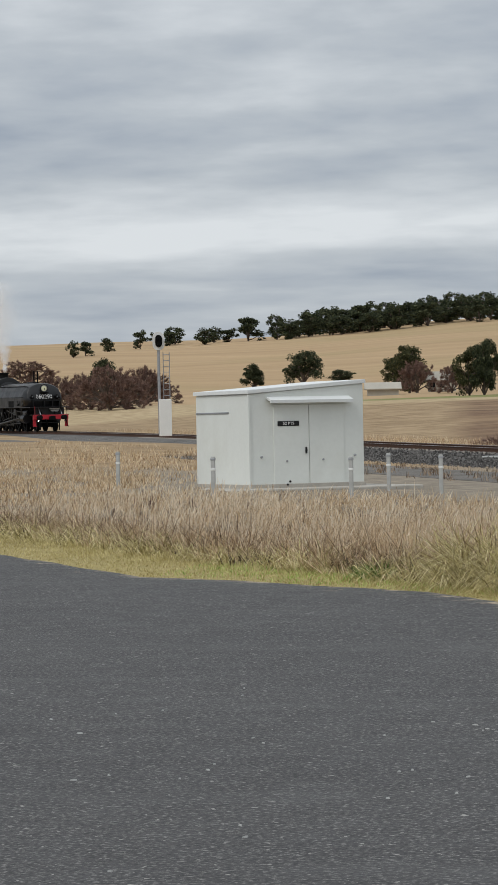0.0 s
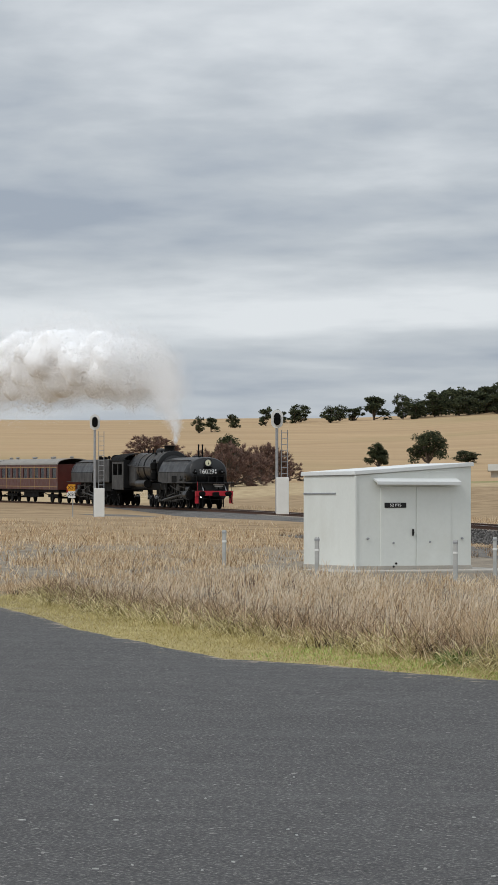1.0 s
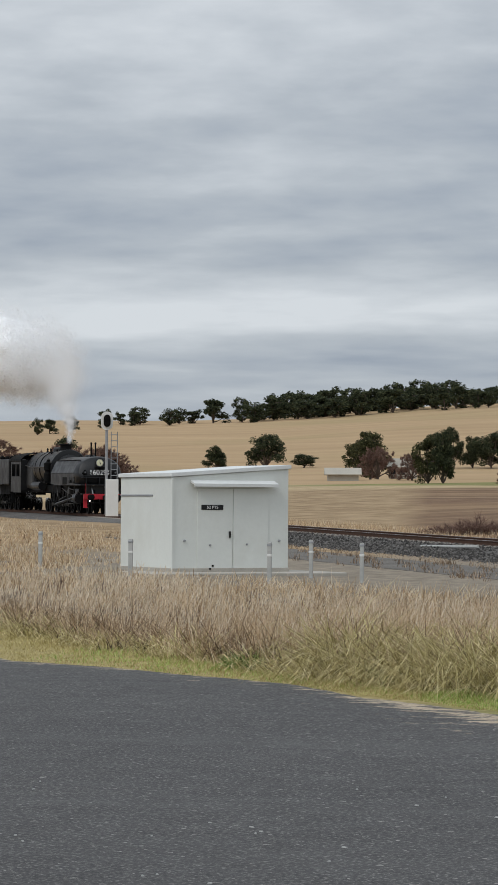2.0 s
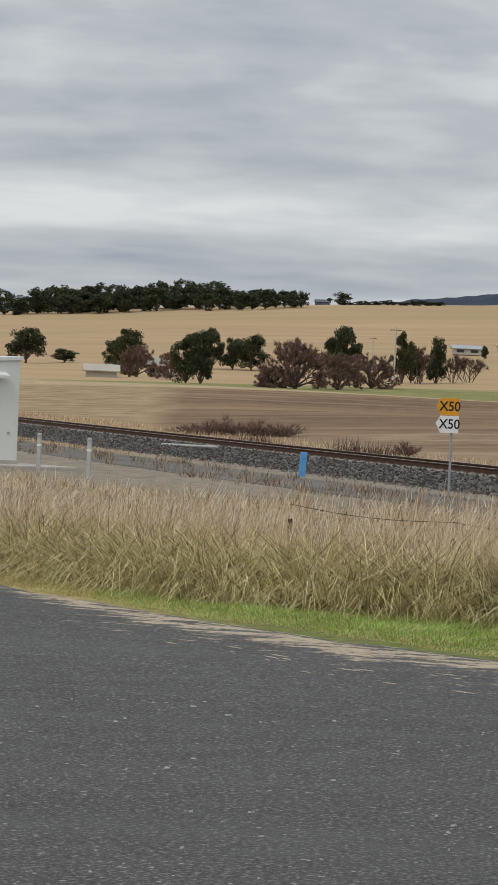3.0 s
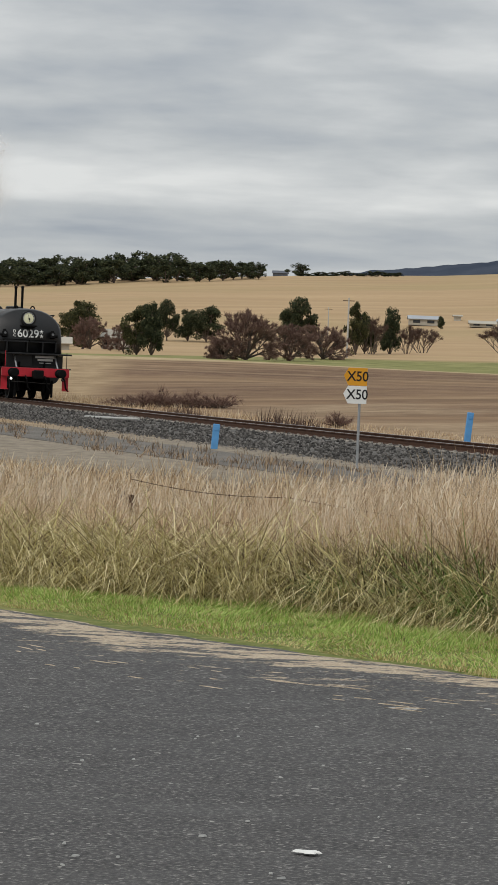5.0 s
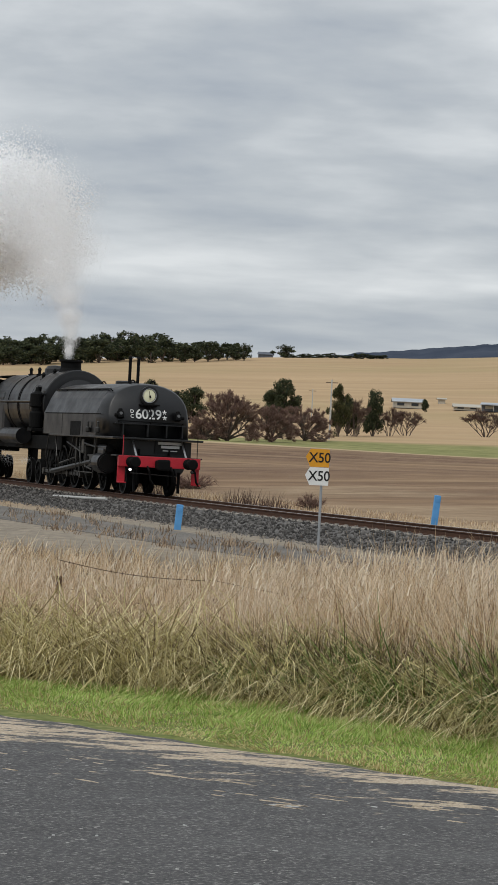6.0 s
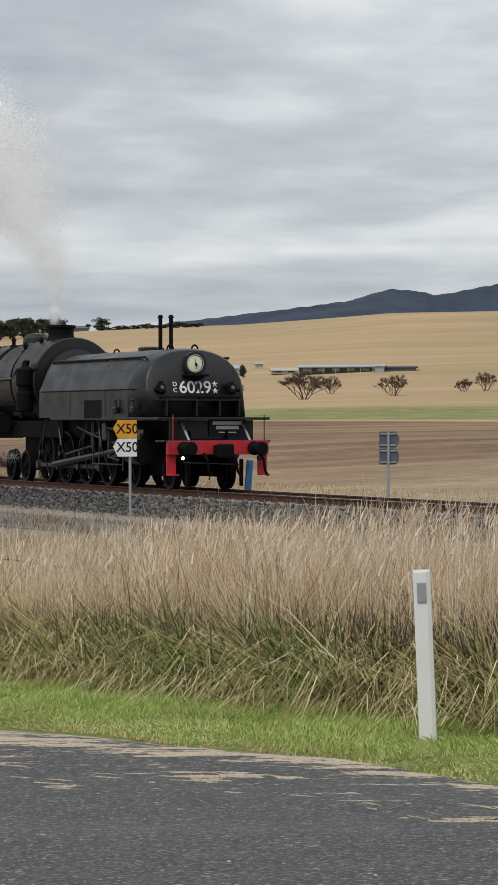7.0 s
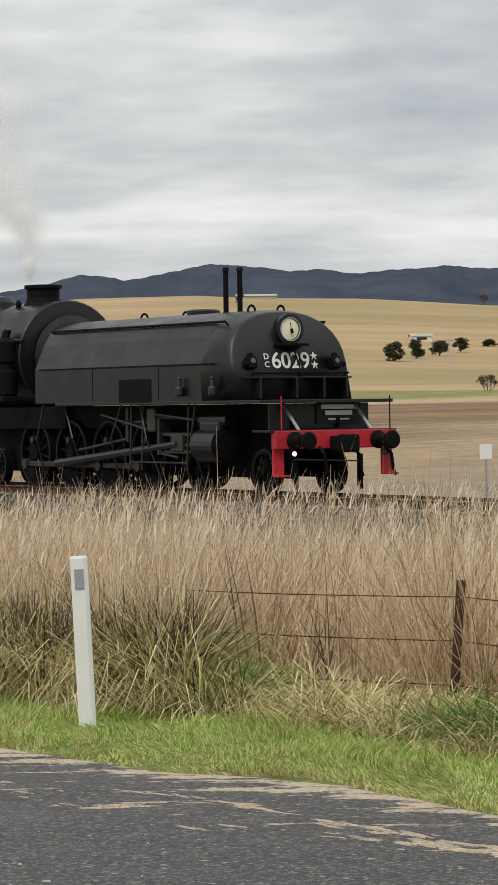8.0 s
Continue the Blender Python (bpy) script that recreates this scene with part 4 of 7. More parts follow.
def engine_unit(loco, d, x0):
    """Frames, cylinders, wheels and motion of one power unit; d is 1 facing forward, -1 backward."""
    X = lambda v: x0 + d * v
    bm = bmesh.new()
    for y in (-0.52, 0.52):
        box(bm, X(-7.4), y, 0.92, 13.4, 0.07, 1.2, 0.02)
    box(bm, X(-7.4), 0, 1.15, 13.6, 1.0, 0.35, 0.03)
    part("main_frame", bm, SOOT, loco)
    bm = bmesh.new()
    box(bm, X(-6.6), 0, 1.56, 10.6, 1.5, 0.5, 0.03)
    part("frame_deck", bm, SOOT, loco)
    for y in (-1.18, 1.18):
        s = 1 if y > 0 else -1
        bm = bmesh.new()
        rod(bm, (X(-2.25), y, 0.98), (X(-3.1), y, 0.98), 0.35, sides=24)
        rod(bm, (X(-2.19), y, 0.98), (X(-2.26), y, 0.98), 0.29, sides=24)
        rod(bm, (X(-2.1), y * 0.97, 1.48), (X(-3.2), y * 0.97, 1.48), 0.15, sides=18)
        box(bm, X(-2.68), y * 0.93, 1.25, 0.8, 0.45, 0.45, 0.06)
        part("cylinder", bm, BLACK, loco)
        bm = bmesh.new()
        box(bm, X(-3.95), y, 1.2, 1.7, 0.09, 0.07, 0.01)
        box(bm, X(-3.95), y, 0.84, 1.7, 0.09, 0.07, 0.01)
        box(bm, X(-4.82), y * 0.96, 1.15, 0.10, 0.3, 0.75, 0.01)
        box(bm, X(-4.1), y, 1.02, 0.5, 0.16, 0.34, 0.02)
        rod(bm, (X(-3.0), y, 0.98), (X(-4.1), y, 0.98), 0.045)
        part("slide_bars", bm, GREASE, loco, "oily steel slide bars and crosshead")
        bm = bmesh.new()
        rod(bm, (X(-4.1), y + 0.05 * s, 1.0), (X(-9.45), y + 0.05 * s, 0.55), 0.075, 0.095, 8)
        part("connecting_rod", bm, GREASE, loco)
        bm = bmesh.new()
        box(bm, X(-8.62), y - 0.11 * s, 0.52, 5.4, 0.06, 0.12, 0.015)
        for w in (-6.0, -7.75, -9.5, -11.25):
            rod(bm, (X(w), y - 0.17 * s, 0.52), (X(w), y - 0.03 * s, 0.52), 0.12, sides=12)
        part("coupling_rod", bm, GREASE, loco)
        bm = bmesh.new()
        rod(bm, (X(-3.1), y, 1.52), (X(-4.9), y * 1.04, 1.55), 0.035)
        rod(bm, (X(-4.9), y * 1.04, 1.55), (X(-4.75), y * 1.05, 0.8), 0.03)
        rod(bm, (X(-4.75), y * 1.05, 0.8), (X(-4.1), y * 1.03, 0.72), 0.028)
        rod(bm, (X(-4.9), y * 1.04, 1.5), (X(-6.4), y * 1.05, 1.42), 0.04)
        box(bm, X(-6.2), y * 1.03, 1.4, 0.12, 0.1, 0.75, 0.03, None)
        rod(bm, (X(-6.2), y * 1.05, 1.1), (X(-8.3), y * 1.08, 0.85), 0.035)
        part("valve_gear", bm, GREASE, loco)
        bm = bmesh.new()
        for px_, pz in ((-3.5, 1.72), (-5.4, 1.68), (-5.9, 1.6)):
            rod(bm, (X(px_), y * 1.1, 1.95), (X(px_ - 0.1), y * 1.1, 0.45), 0.022, sides=6)
        rod(bm, (X(-3.5), y * 1.13, 0.62), (X(-5.9), y * 1.13, 0.62), 0.02, sides=6)
        part("drain_pipes", bm, GREASE, loco)
        # sanding pipes, brake hangers and the lifting link's rods before the wheels
        for w, top, foot in ((-5.2, -5.5, -5.05), (-6.75, -6.3, -6.9), (-8.5, -8.9, -8.45), (-10.2, -9.9, -10.35), (-3.35, -3.2, -3.3)):
            bm = bmesh.new()
            rod(bm, (X(top), y * 1.12, 1.84), (X(w), y * 1.14, 1.1), 0.022, sides=6)
            rod(bm, (X(w), y * 1.14, 1.1), (X(foot), y * 0.9, 0.2), 0.02, sides=6)
            part("sand_pipe", bm, GREASE, loco)
        bm = bmesh.new()
        box(bm, X(-5.05), y * 1.0, 1.5, 0.35, 0.3, 0.5, 0.04)
        rod(bm, (X(-4.9), y * 1.12, 1.62), (X(-3.3), y * 1.12, 1.5), 0.03, sides=8)
        rod(bm, (X(-5.2), y * 1.12, 1.3), (X(-7.2), y * 1.12, 1.62), 0.03, sides=8)
        part("gear_bracket", bm, GREASE, loco)
        for w in (-6.0, -7.75, -9.5, -11.25):
            add_wheel(loco, X(w), s * 0.78, 0.75)
        for w in (-1.35, -3.9, -13.2, -14.6):
            add_wheel(loco, X(w), s * 0.78, 0.46, 10, False)


NOSE = 0.5


def nose(x, y, z, high=None):
    """A place on the tank's raked front, which leans back as it rises."""
    return pose(x - NOSE * ((z if high is None else high) - 1.88) / 1.84, y, z) @ pose(0, 0, 0, 0, -math.degrees(math.atan(NOSE / 1.84)))


def build_tank(loco, x0, x1, name, front=True):
    """A long water tank: flat sides to a chine, then a sloping shoulder under a rounded top."""
    def section(k, grow):
        h = 1.55 * grow
        low, chine = 1.88, 2.62
        round_ = []
        for i in range(17):
            a = math.pi * (1 - i / 16)
            c, s = math.cos(a), math.sin(a)
            part_ = abs(c) ** 0.86
            arch = 1.09 * abs(s) ** 0.92 if grow < 1 else max(0.0, min((1 - part_) / 0.22 * 0.80, 1.09 - 0.30 * (part_ / 0.78) ** 2))
            round_.append((h * 0.998 * math.copysign(part_, c), chine + 0.012 + k * arch))
        return [(-h, low), (-h, chine)] + round_ + [(h, chine), (h, low)]

    bm = bmesh.new()
    d = 1 if x1 > x0 else -1
    rows = []
    for x, k, g in ((x0, 1.0, 1.0), (x1 - 1.1 * d, 1.0, 1.0), (x1 - 0.8 * d, 0.998, 0.99), (x1 - 0.55 * d, 0.992, 0.975), (x1 - 0.34 * d, 0.982, 0.95), (x1 - 0.18 * d, 0.968, 0.92), (x1 - 0.07 * d, 0.95, 0.89), (x1, 0.925, 0.855)):
        back = NOSE * min(1.0, max(0.0, 1 - abs(x1 - x) / 1.6)) if abs(x - x0) > 0.1 else 0.0
        rows.append([(x - d * back * (z - 1.88) / 1.84, y, z) for y, z in section(k, g)])
    skin(bm, rows, closed=True)
    bmesh.ops.recalc_face_normals(bm, faces=bm.faces)
    for face in bm.faces:
        face.smooth = 0.04 < face.normal.x * d < 0.97
    tank = part(name, bm, BLACK, loco, "satin black riveted water tank")
    for s in (-1, 1):
        bm = bmesh.new()
        box(bm, (x0 + x1) / 2 - 0.2 * d, s * 1.553, 2.62, abs(x1 - x0) - 0.8, 0.02, 0.035, 0.005)
        part("chine_strip", bm, SOOT, tank)
        bm = bmesh.new()
        xa, xb = x0 + 0.15 * d, x1 - 0.75 * d
        rod(bm, (xa, s * 1.19, 3.47), (xb, s * 1.19, 3.47), 0.024, sides=8)
        for k in np.linspace(0, 1, 6):
            xx = xa + (xb - xa) * k
            rod(bm, (xx, s * 1.1, 3.38), (xx, s * 1.19, 3.47), 0.02, sides=6)
        part("handrail", bm, SOOT, tank)
        for fx in (0.32, 0.66):
            bm = bmesh.new()
            box(bm, x0 + (x1 - x0) * fx, s * 1.547, 2.25, 0.012, 0.02, 0.72, 0.003)
            part("panel_seam", bm, SOOT, tank)
    return tank


def build_locomotive():
    loco = empty("steam_locomotive", track_pose(0, -20), "black articulated steam locomotive with red buffer beam, under steam", "locomotive")
    engine_unit(loco, 1, 0.0)
    engine_unit(loco, -1, -39.5)

    # front tank with its face: headlight, number, markers, lining
    tank = build_tank(loco, -9.85, -1.45, "front_tank")
    # a thin dark plate gives the shade of an access hole; nothing is cut
    bm = bmesh.new()
    box(bm, -5.3, -1.54, 2.1, 1.4, 0.04, 0.52, 0.02)
    part("opening_shade_plate", bm, SOOT, tank, "dark plate for the shade of an access opening in the tank side")
    for x in (-2.0, -3.3):
        bm = bmesh.new()
        lathe(bm, [(0.05, 0), (0.085, 0.03), (0.085, 0.16), (0.045, 0.2), (0.04, 0.34), (0.055, 0.36), (0.0, 0.4)], pose(x, -1.63, 1.98), 12)
        part("lubricator", bm, GREASE, tank, "grey metal lubricator")
    RAKE = -NOSE * (3.30 - 1.88) / 1.84
    bm = bmesh.new()
    lathe(bm, [(0.24, -0.45), (0.27, -0.43), (0.28, 0.02), (0.315, 0.03), (0.315, 0.13), (0.225, 0.14), (0.215, 0.08)], pose(-1.38 + RAKE, 0, 3.30, 0, 90), 28)
    lamp = part("headlight", bm, BLACK, tank, "large round headlight")
    bm = bmesh.new()
    lathe(bm, [(0.213, 0.0), (0.208, 0.03), (0.13, 0.05), (0.0, 0.058)], pose(-1.30 + RAKE, 0, 3.30, 0, 90), 28)
    part("lens", bm, HEADLIGHT, lamp, "lit cream-yellow lens")
    bm = bmesh.new()
    rod(bm, (-1.22 + RAKE, 0.02, 3.15), (-1.22 + RAKE, -0.02, 3.45), 0.008, sides=6)
    rod(bm, (-1.225 + RAKE, 0.03, 3.22), (-1.225 + RAKE, 0.01, 3.31), 0.03, sides=8)
    part("bulb_holder", bm, SOOT, lamp)
    bm = bmesh.new()
    ring = [Vector((-1.245 + RAKE, 0.232 * math.cos(2 * math.pi * i / 28), 3.30 + 0.232 * math.sin(2 * math.pi * i / 28))) for i in range(28)]
    for p, q in zip(ring, ring[1:] + ring[:1]):
        rod(bm, p, q, 0.013, sides=6)
    part("lamp_rim", bm, GALV, lamp, "dull metal rim of the headlight")
    bm = bmesh.new()
    box(bm, -1.38 + RAKE, 0.0, 2.99, 0.62, 0.66, 0.06, 0.02)
    skin(bm, [[(-1.12 + RAKE, y, 2.97), (-1.62 + RAKE, y, 2.97), (-1.42 + RAKE, y, 2.80)] for y in (-0.06, 0.06)], closed=True)
    rod(bm, (-1.20 + RAKE, 0.02, 2.97), (-1.24, 0.02, 2.36), 0.018, sides=8)
    part("headlight_bracket", bm, SOOT, lamp)
    for y in (-1.0, 1.0):
        bm = bmesh.new()
        at = nose(-1.36, y, 2.62)
        box(bm, 0, 0, 0, 0.22, 0.2, 0.24, 0.03, at)
        rod(bm, at @ Vector((0.03, 0, 0.1)), at @ Vector((0.03, 0, 0.19)), 0.07)
        rod(bm, at @ Vector((0.05, 0.1 * y, -0.03)), at @ Vector((0.05, 0.2 * y, -0.03)), 0.06)
        ml = part("marker_lamp", bm, SOOT, tank, "small black marker lamp")
        bm = bmesh.new()
        rod(bm, at @ Vector((0.11, 0, 0.02)), at @ Vector((0.125, 0, 0.02)), 0.055, sides=14)
        part("lens", bm, LENS_OFF, ml)
    flat = pose(0, 0, 0, 90, 0, 90)
    letters("number", "6029", 0.47, WHITE, tank, nose(-1.425, 0, 2.66) @ flat, 0.006, label="white painted numerals", widen=0.98)
    for text, y, z in (("D", -0.57, 2.75), ("C", -0.57, 2.59)):
        letters("small_letter", text, 0.17, WHITE, tank, nose(-1.425, y, z) @ flat, 0.005)
    for z in (2.76, 2.58):
        bm = bmesh.new()
        at = nose(-1.428, 0.56, z)
        for a in range(5):
            c = 2 * math.pi * a / 5 + 0.3
            rod(bm, at.translation, at @ Vector((0, 0.085 * math.cos(c), 0.085 * math.sin(c))), 0.03, 0.008, 6)
        part("star", bm, WHITE, tank, "white painted star")
    bm = bmesh.new()
    box(bm, -1.44, 0, 2.33, 0.34, 2.45, 0.035, 0.01)
    for y in (-0.95, -0.1, 0.55, 1.1):
        box(bm, -1.40, y, 2.12, 0.30, 0.05, 0.42, 0.01)
    part("front_ledge", bm, BLACK, tank)
    bm = bmesh.new()
    rod(bm, (-1.27, -1.15, 2.42), (-1.27, 1.15, 2.42), 0.02, sides=8)
    for y in (-1.1, 0, 1.1):
        rod(bm, (-1.27, y, 2.42), (-1.40, y, 2.34), 0.016, sides=6)
    part("front_handrail", bm, SOOT, tank)
    for y in (-0.25, 0.0):
        bm = bmesh.new()
        rod(bm, (-3.9 + y * 0.6, y + 0.2, 3.6), (-3.9 + y * 0.6, y + 0.2, 4.62), 0.055, sides=12)
        rod(bm, (-3.9 + y * 0.6, y + 0.2, 4.58), (-3.9 + y * 0.6, y + 0.2, 4.66), 0.085, 0.05, 12)
        rod(bm, (-3.9 + y * 0.6, y + 0.2, 3.62), (-3.9 + y * 0.6, y + 0.2, 3.74), 0.09, 0.06, 12)
        part("standpipe", bm, SOOT, tank, "tall thin black standpipe")
    for x, y in ((-2.55, -0.35), (-2.55, 0.35), (-6.3, 0.3), (-7.6, 0.0)):
        bm = bmesh.new()
        pts = [Vector((x, y + 0.09 * math.cos(a), 3.68 + 0.13 * math.sin(a))) for a in np.linspace(0, math.pi, 9)]
        for p, q in zip(pts, pts[1:]):
            rod(bm, p, q, 0.025, sides=6)
        part("lifting_eye", bm, SOOT, tank)
    bm = bmesh.new()
    lathe(bm, [(0.36, 0), (0.36, 0.1), (0.30, 0.13), (0.0, 0.14)], pose(-5.4, 0.2, 3.70), 20)
    part("filler_lid", bm, BLACK, tank)

    # footplate, front apron with its board, buffer beam
    bm = bmesh.new()
    box(bm, -4.6, 0, 1.85, 8.6, 3.12, 0.07, 0.015)
    part("running_board", bm, BLACK, loco)
    bm = bmesh.new()
    box(bm, -0.82, 0.12, 1.55, 0.06, 2.35, 0.52, 0.01)
    apron = part("front_apron", bm, BLACK, loco)
    bm = bmesh.new()
    box(bm, -0.765, 0.55, 1.62, 0.03, 1.05, 0.46, 0.008)
    board = part("name_board", bm, INK, apron, "small black board with white bars of lettering")
    for y0, z, w in ((0.55, 1.735, 0.84), (0.55, 1.615, 0.64), (0.55, 1.49, 0.5)):
        bm = bmesh.new()
        box(bm, -0.747, y0, z, 0.008, w, 0.09 if z > 1.55 else 0.03, 0.002)
        part("lettering_bar", bm, WHITE, board)
    bm = bmesh.new()
    rod(bm, (-0.1, -0.75, 1.2), (-0.8, -0.75, 1.82), 0.035, sides=8)
    rod(bm, (-0.1, 0.95, 1.2), (-0.8, 0.95, 1.82), 0.035, sides=8)
    part("apron_strut", bm, GALV, loco)
    bm = bmesh.new()
    box(bm, -0.09, 0, 1.10, 0.18, 2.8, 0.36, 0.02)
    beam = part("buffer_beam", bm, RED, loco, "bright red buffer beam")
    bm = bmesh.new()
    box(bm, -0.42, 0, 1.27, 0.7, 2.95, 0.05, 0.01)
    part("front_platform", bm, BLACK, loco)
    for y in (-0.92, 0.92):
        bm = bmesh.new()
        lathe(bm, [(0.18, 0.0), (0.18, 0.05), (0.12, 0.08), (0.11, 0.28), (0.07, 0.29), (0.07, 0.46), (0.175, 0.48), (0.185, 0.52), (0.15, 0.55), (0.0, 0.56)], pose(0.0, y * 1.06, 1.08, 0, 90), 22)
        part("buffer", bm, SOOT, beam, "round black buffer")
    bm = bmesh.new()
    box(bm, 0.16, 0, 1.02, 0.34, 0.34, 0.3, 0.05)
    box(bm, 0.38, 0.03, 1.02, 0.22, 0.42, 0.36, 0.06)
    part("coupler", bm, SOOT, beam, "heavy black knuckle coupler")
    for y in (-0.42, 0.38, 1.15):
        bm = bmesh.new()
        pts = [Vector((0.02, y, 0.95)), Vector((0.17, y + 0.03, 0.8)), Vector((0.16, y + 0.08, 0.5)), Vector((0.05, y + 0.2, 0.38))]
        for p, q in zip(pts, pts[1:]):
            rod(bm, p, q, 0.035, sides=8)
        part("brake_hose", bm, SOOT, beam)
    for y in (-1.27, 1.27):
        bm = bmesh.new()
        box(bm, -0.14, y, 0.66, 0.04, 0.26, 0.56, 0.012)
        box(bm, -0.02, y, 0.40, 0.26, 0.26, 0.035, 0.008)
        part("step", bm, RED, beam, "red step hanging from the beam's end")
        bm = bmesh.new()
        rod(bm, (0.0, y, 1.28), (0.0, y * 1.0, 1.95), 0.013, sides=8)
        part("corner_rod", bm, RED if y < 0 else SOOT, beam)
    bm = bmesh.new()
    rod(bm, (0.03, -1.0, 0.72), (0.03, 0.6, 0.66), 0.016, sides=6)
    part("pipe_run", bm, GREASE, beam)
    for y, mat in ((-1.02, MARKER), (1.12, LENS_OFF)):
        bm = bmesh.new()
        rod(bm, (-0.02, y, 0.83), (0.06, y, 0.83), 0.055, 0.065, 14)
        fl = part("ditch_light", bm, SOOT, beam, "small lit lamp under the beam")
        bm = bmesh.new()
        lathe(bm, [(0.045, 0.0), (0.035, 0.012), (0.0, 0.018)], pose(0.062, y, 0.83, 0, 90), 14)
        part("lens", bm, mat, fl)
    for y in (-0.76, 0.76):
        bm = bmesh.new()
        box(bm, -0.32, y, 0.45, 0.12, 0.08, 0.7, 0.02)
        part("guard_iron", bm, SOOT, loco)

    # boiler unit
    bm = bmesh.new()
    lathe(bm, [(0.0, 0), (0.55, 0.02), (1.05, 0.05), (1.27, 0.08), (1.30, 0.12), (1.30, 2.1), (1.19, 2.15), (1.19, 9.1), (1.0, 9.15)], pose(-11.05, 0, 2.95, 0, -90), 40)
    boiler = part("boiler", bm, BLACK, loco, "broad black boiler and smokebox", smooth=False)
    bm = bmesh.new()
    lathe(bm, [(0.95, 0), (0.95, 0.03), (0.80, 0.10), (0.45, 0.18), (0.0, 0.2)], pose(-11.03, 0, 2.95, 0, 90), 32)
    part("smokebox_door", bm, BLACK, boiler)
    bm = bmesh.new()
    lathe(bm, [(0.50, 0), (0.42, 0.12), (0.38, 0.22), (0.38, 0.42), (0.44, 0.45), (0.44, 0.52), (0.34, 0.53)], pose(-12.4, 0, 4.12), 28)
    part("chimney", bm, SOOT, boiler, "short wide chimney")
    for x in (-13.60, -15.40, -17.20, -15.6):
        bm = bmesh.new()
        lathe(bm, [(1.19, -0.04), (1.21, -0.035), (1.21, 0.035), (1.19, 0.04)], pose(x, 0, 2.95, 0, -90), 40)
        part("boiler_band", bm, SOOT, boiler)
    bm = bmesh.new()
    lathe(bm, [(0.48, 0), (0.42, 0.15), (0.40, 0.3), (0.30, 0.42), (0.0, 0.46)], pose(-14.70, 0, 4.02), 22)
    part("steam_dome", bm, BLACK, boiler)
    for x, y in ((-12.60, -0.55), (-13.50, -0.75), (-16.00, -0.3), (-16.30, 0.3), (-18.60, 0.0), (-13.00, 0.4)):
        bm = bmesh.new()
        z = 2.93 + math.sqrt(max(0.05, 1.16**2 - y * y))
        lathe(bm, [(0.12, -0.1), (0.12, 0.08), (0.06, 0.1), (0.06, 0.22), (0.09, 0.24), (0.03, 0.34)], pose(x, y, z), 12)
        part("boiler_fitting", bm, SOOT, boiler)
    for y in (-1.26, 1.26):
        bm = bmesh.new()
        pts = [Vector((-11.00, y, 3.3)), Vector((-12.70, y, 3.35)), Vector((-13.20, y, 3.05)), Vector((-17.90, y, 3.05)), Vector((-20.20, y, 3.2))]
        for p, q in zip(pts, pts[1:]):
            rod(bm, p, q, 0.05, sides=8)
        pts = [Vector((-11.60, y * 1.06, 3.6)), Vector((-12.00, y * 1.08, 2.7)), Vector((-12.10, y * 1.05, 1.9))]
        for p, q in zip(pts, pts[1:]):
            rod(bm, p, q, 0.09, 0.08, 10)
        part("steam_pipe", bm, BLACK if y < 0 else SOOT, boiler)
        bm = bmesh.new()
        lathe(bm, [(0.22, 0), (0.26, 0.05), (0.26, 0.55), (0.2, 0.62), (0.2, 0.75), (0.26, 0.8), (0.26, 1.25), (0.1, 1.35), (0.06, 1.5)], pose(-11.55, y * 1.13, 2.05), 18)
        box(bm, -11.55, y * 1.13, 2.0, 0.7, 0.5, 0.12, 0.02)
        part("air_pump", bm, SOOT, boiler, "ribbed black air pump")
        bm = bmesh.new()
        rod(bm, (-14.20, y * 0.98, 1.75), (-17.00, y * 0.98, 1.75), 0.3, sides=18)
        part("air_reservoir", bm, BLACK, boiler)
    bm = bmesh.new()
    for y in (-0.8, 0.8):
        box(bm, -16.40, y, 1.55, 13.5, 0.2, 0.5, 0.03)
    box(bm, -16.40, 0, 1.45, 12.5, 1.6, 0.3, 0.03)
    part("boiler_cradle", bm, SOOT, loco)
    bm = bmesh.new()
    box(bm, -19.10, 0, 2.5, 2.6, 2.4, 1.9, 0.25)
    part("firebox", bm, BLACK, loco)

    # cab: walls with real openings and an arched roof
    cab = part("cab", cab_mesh(), BLACK, loco, "black steel cab with open side windows")
    bm = bmesh.new()
    pr = [(1.6 * math.cos(a), 3.52 + 0.62 * math.sin(a)) for a in np.linspace(0, math.pi, 16)]
    inner = [(y * 0.975, z - 0.05) for y, z in pr]
    skin(bm, [[(x, y, z) for y, z in pr + inner[::-1]] for x in (-20.30, -24.6)], closed=True)
    bmesh.ops.recalc_face_normals(bm, faces=bm.faces)
    part("cab_roof", bm, SOOT, cab, "arched black cab roof")
    bm = bmesh.new()
    box(bm, -22.30, 0, 1.3, 3.6, 3.0, 0.12, 0.02)
    part("cab_floor", bm, SOOT, cab)
    for y in (-1.5, 1.5):
        bm = bmesh.new()
        for z in (0.5, 0.85, 1.2):
            box(bm, -23.80, y, z, 0.6, 0.3, 0.04, 0.01)
        for x in (-23.52, -24.08):
            box(bm, x, y, 0.9, 0.04, 0.28, 0.85, 0.01)
        part("cab_steps", bm, SOOT, cab)

    # rear unit: bunker and rear tank
    rear = build_tank(loco, -30.90, -39.30, "rear_tank")
    bm = bmesh.new()
    box(bm, -28.10, 0, 2.75, 5.2, 2.95, 1.85, 0.06)
    bunk = part("coal_bunker", bm, BLACK, loco, "tall black coal bunker heaped with coal")
    bm = bmesh.new()
    box(bm, -28.1, 0, 1.45, 7.2, 2.2, 0.7, 0.03)
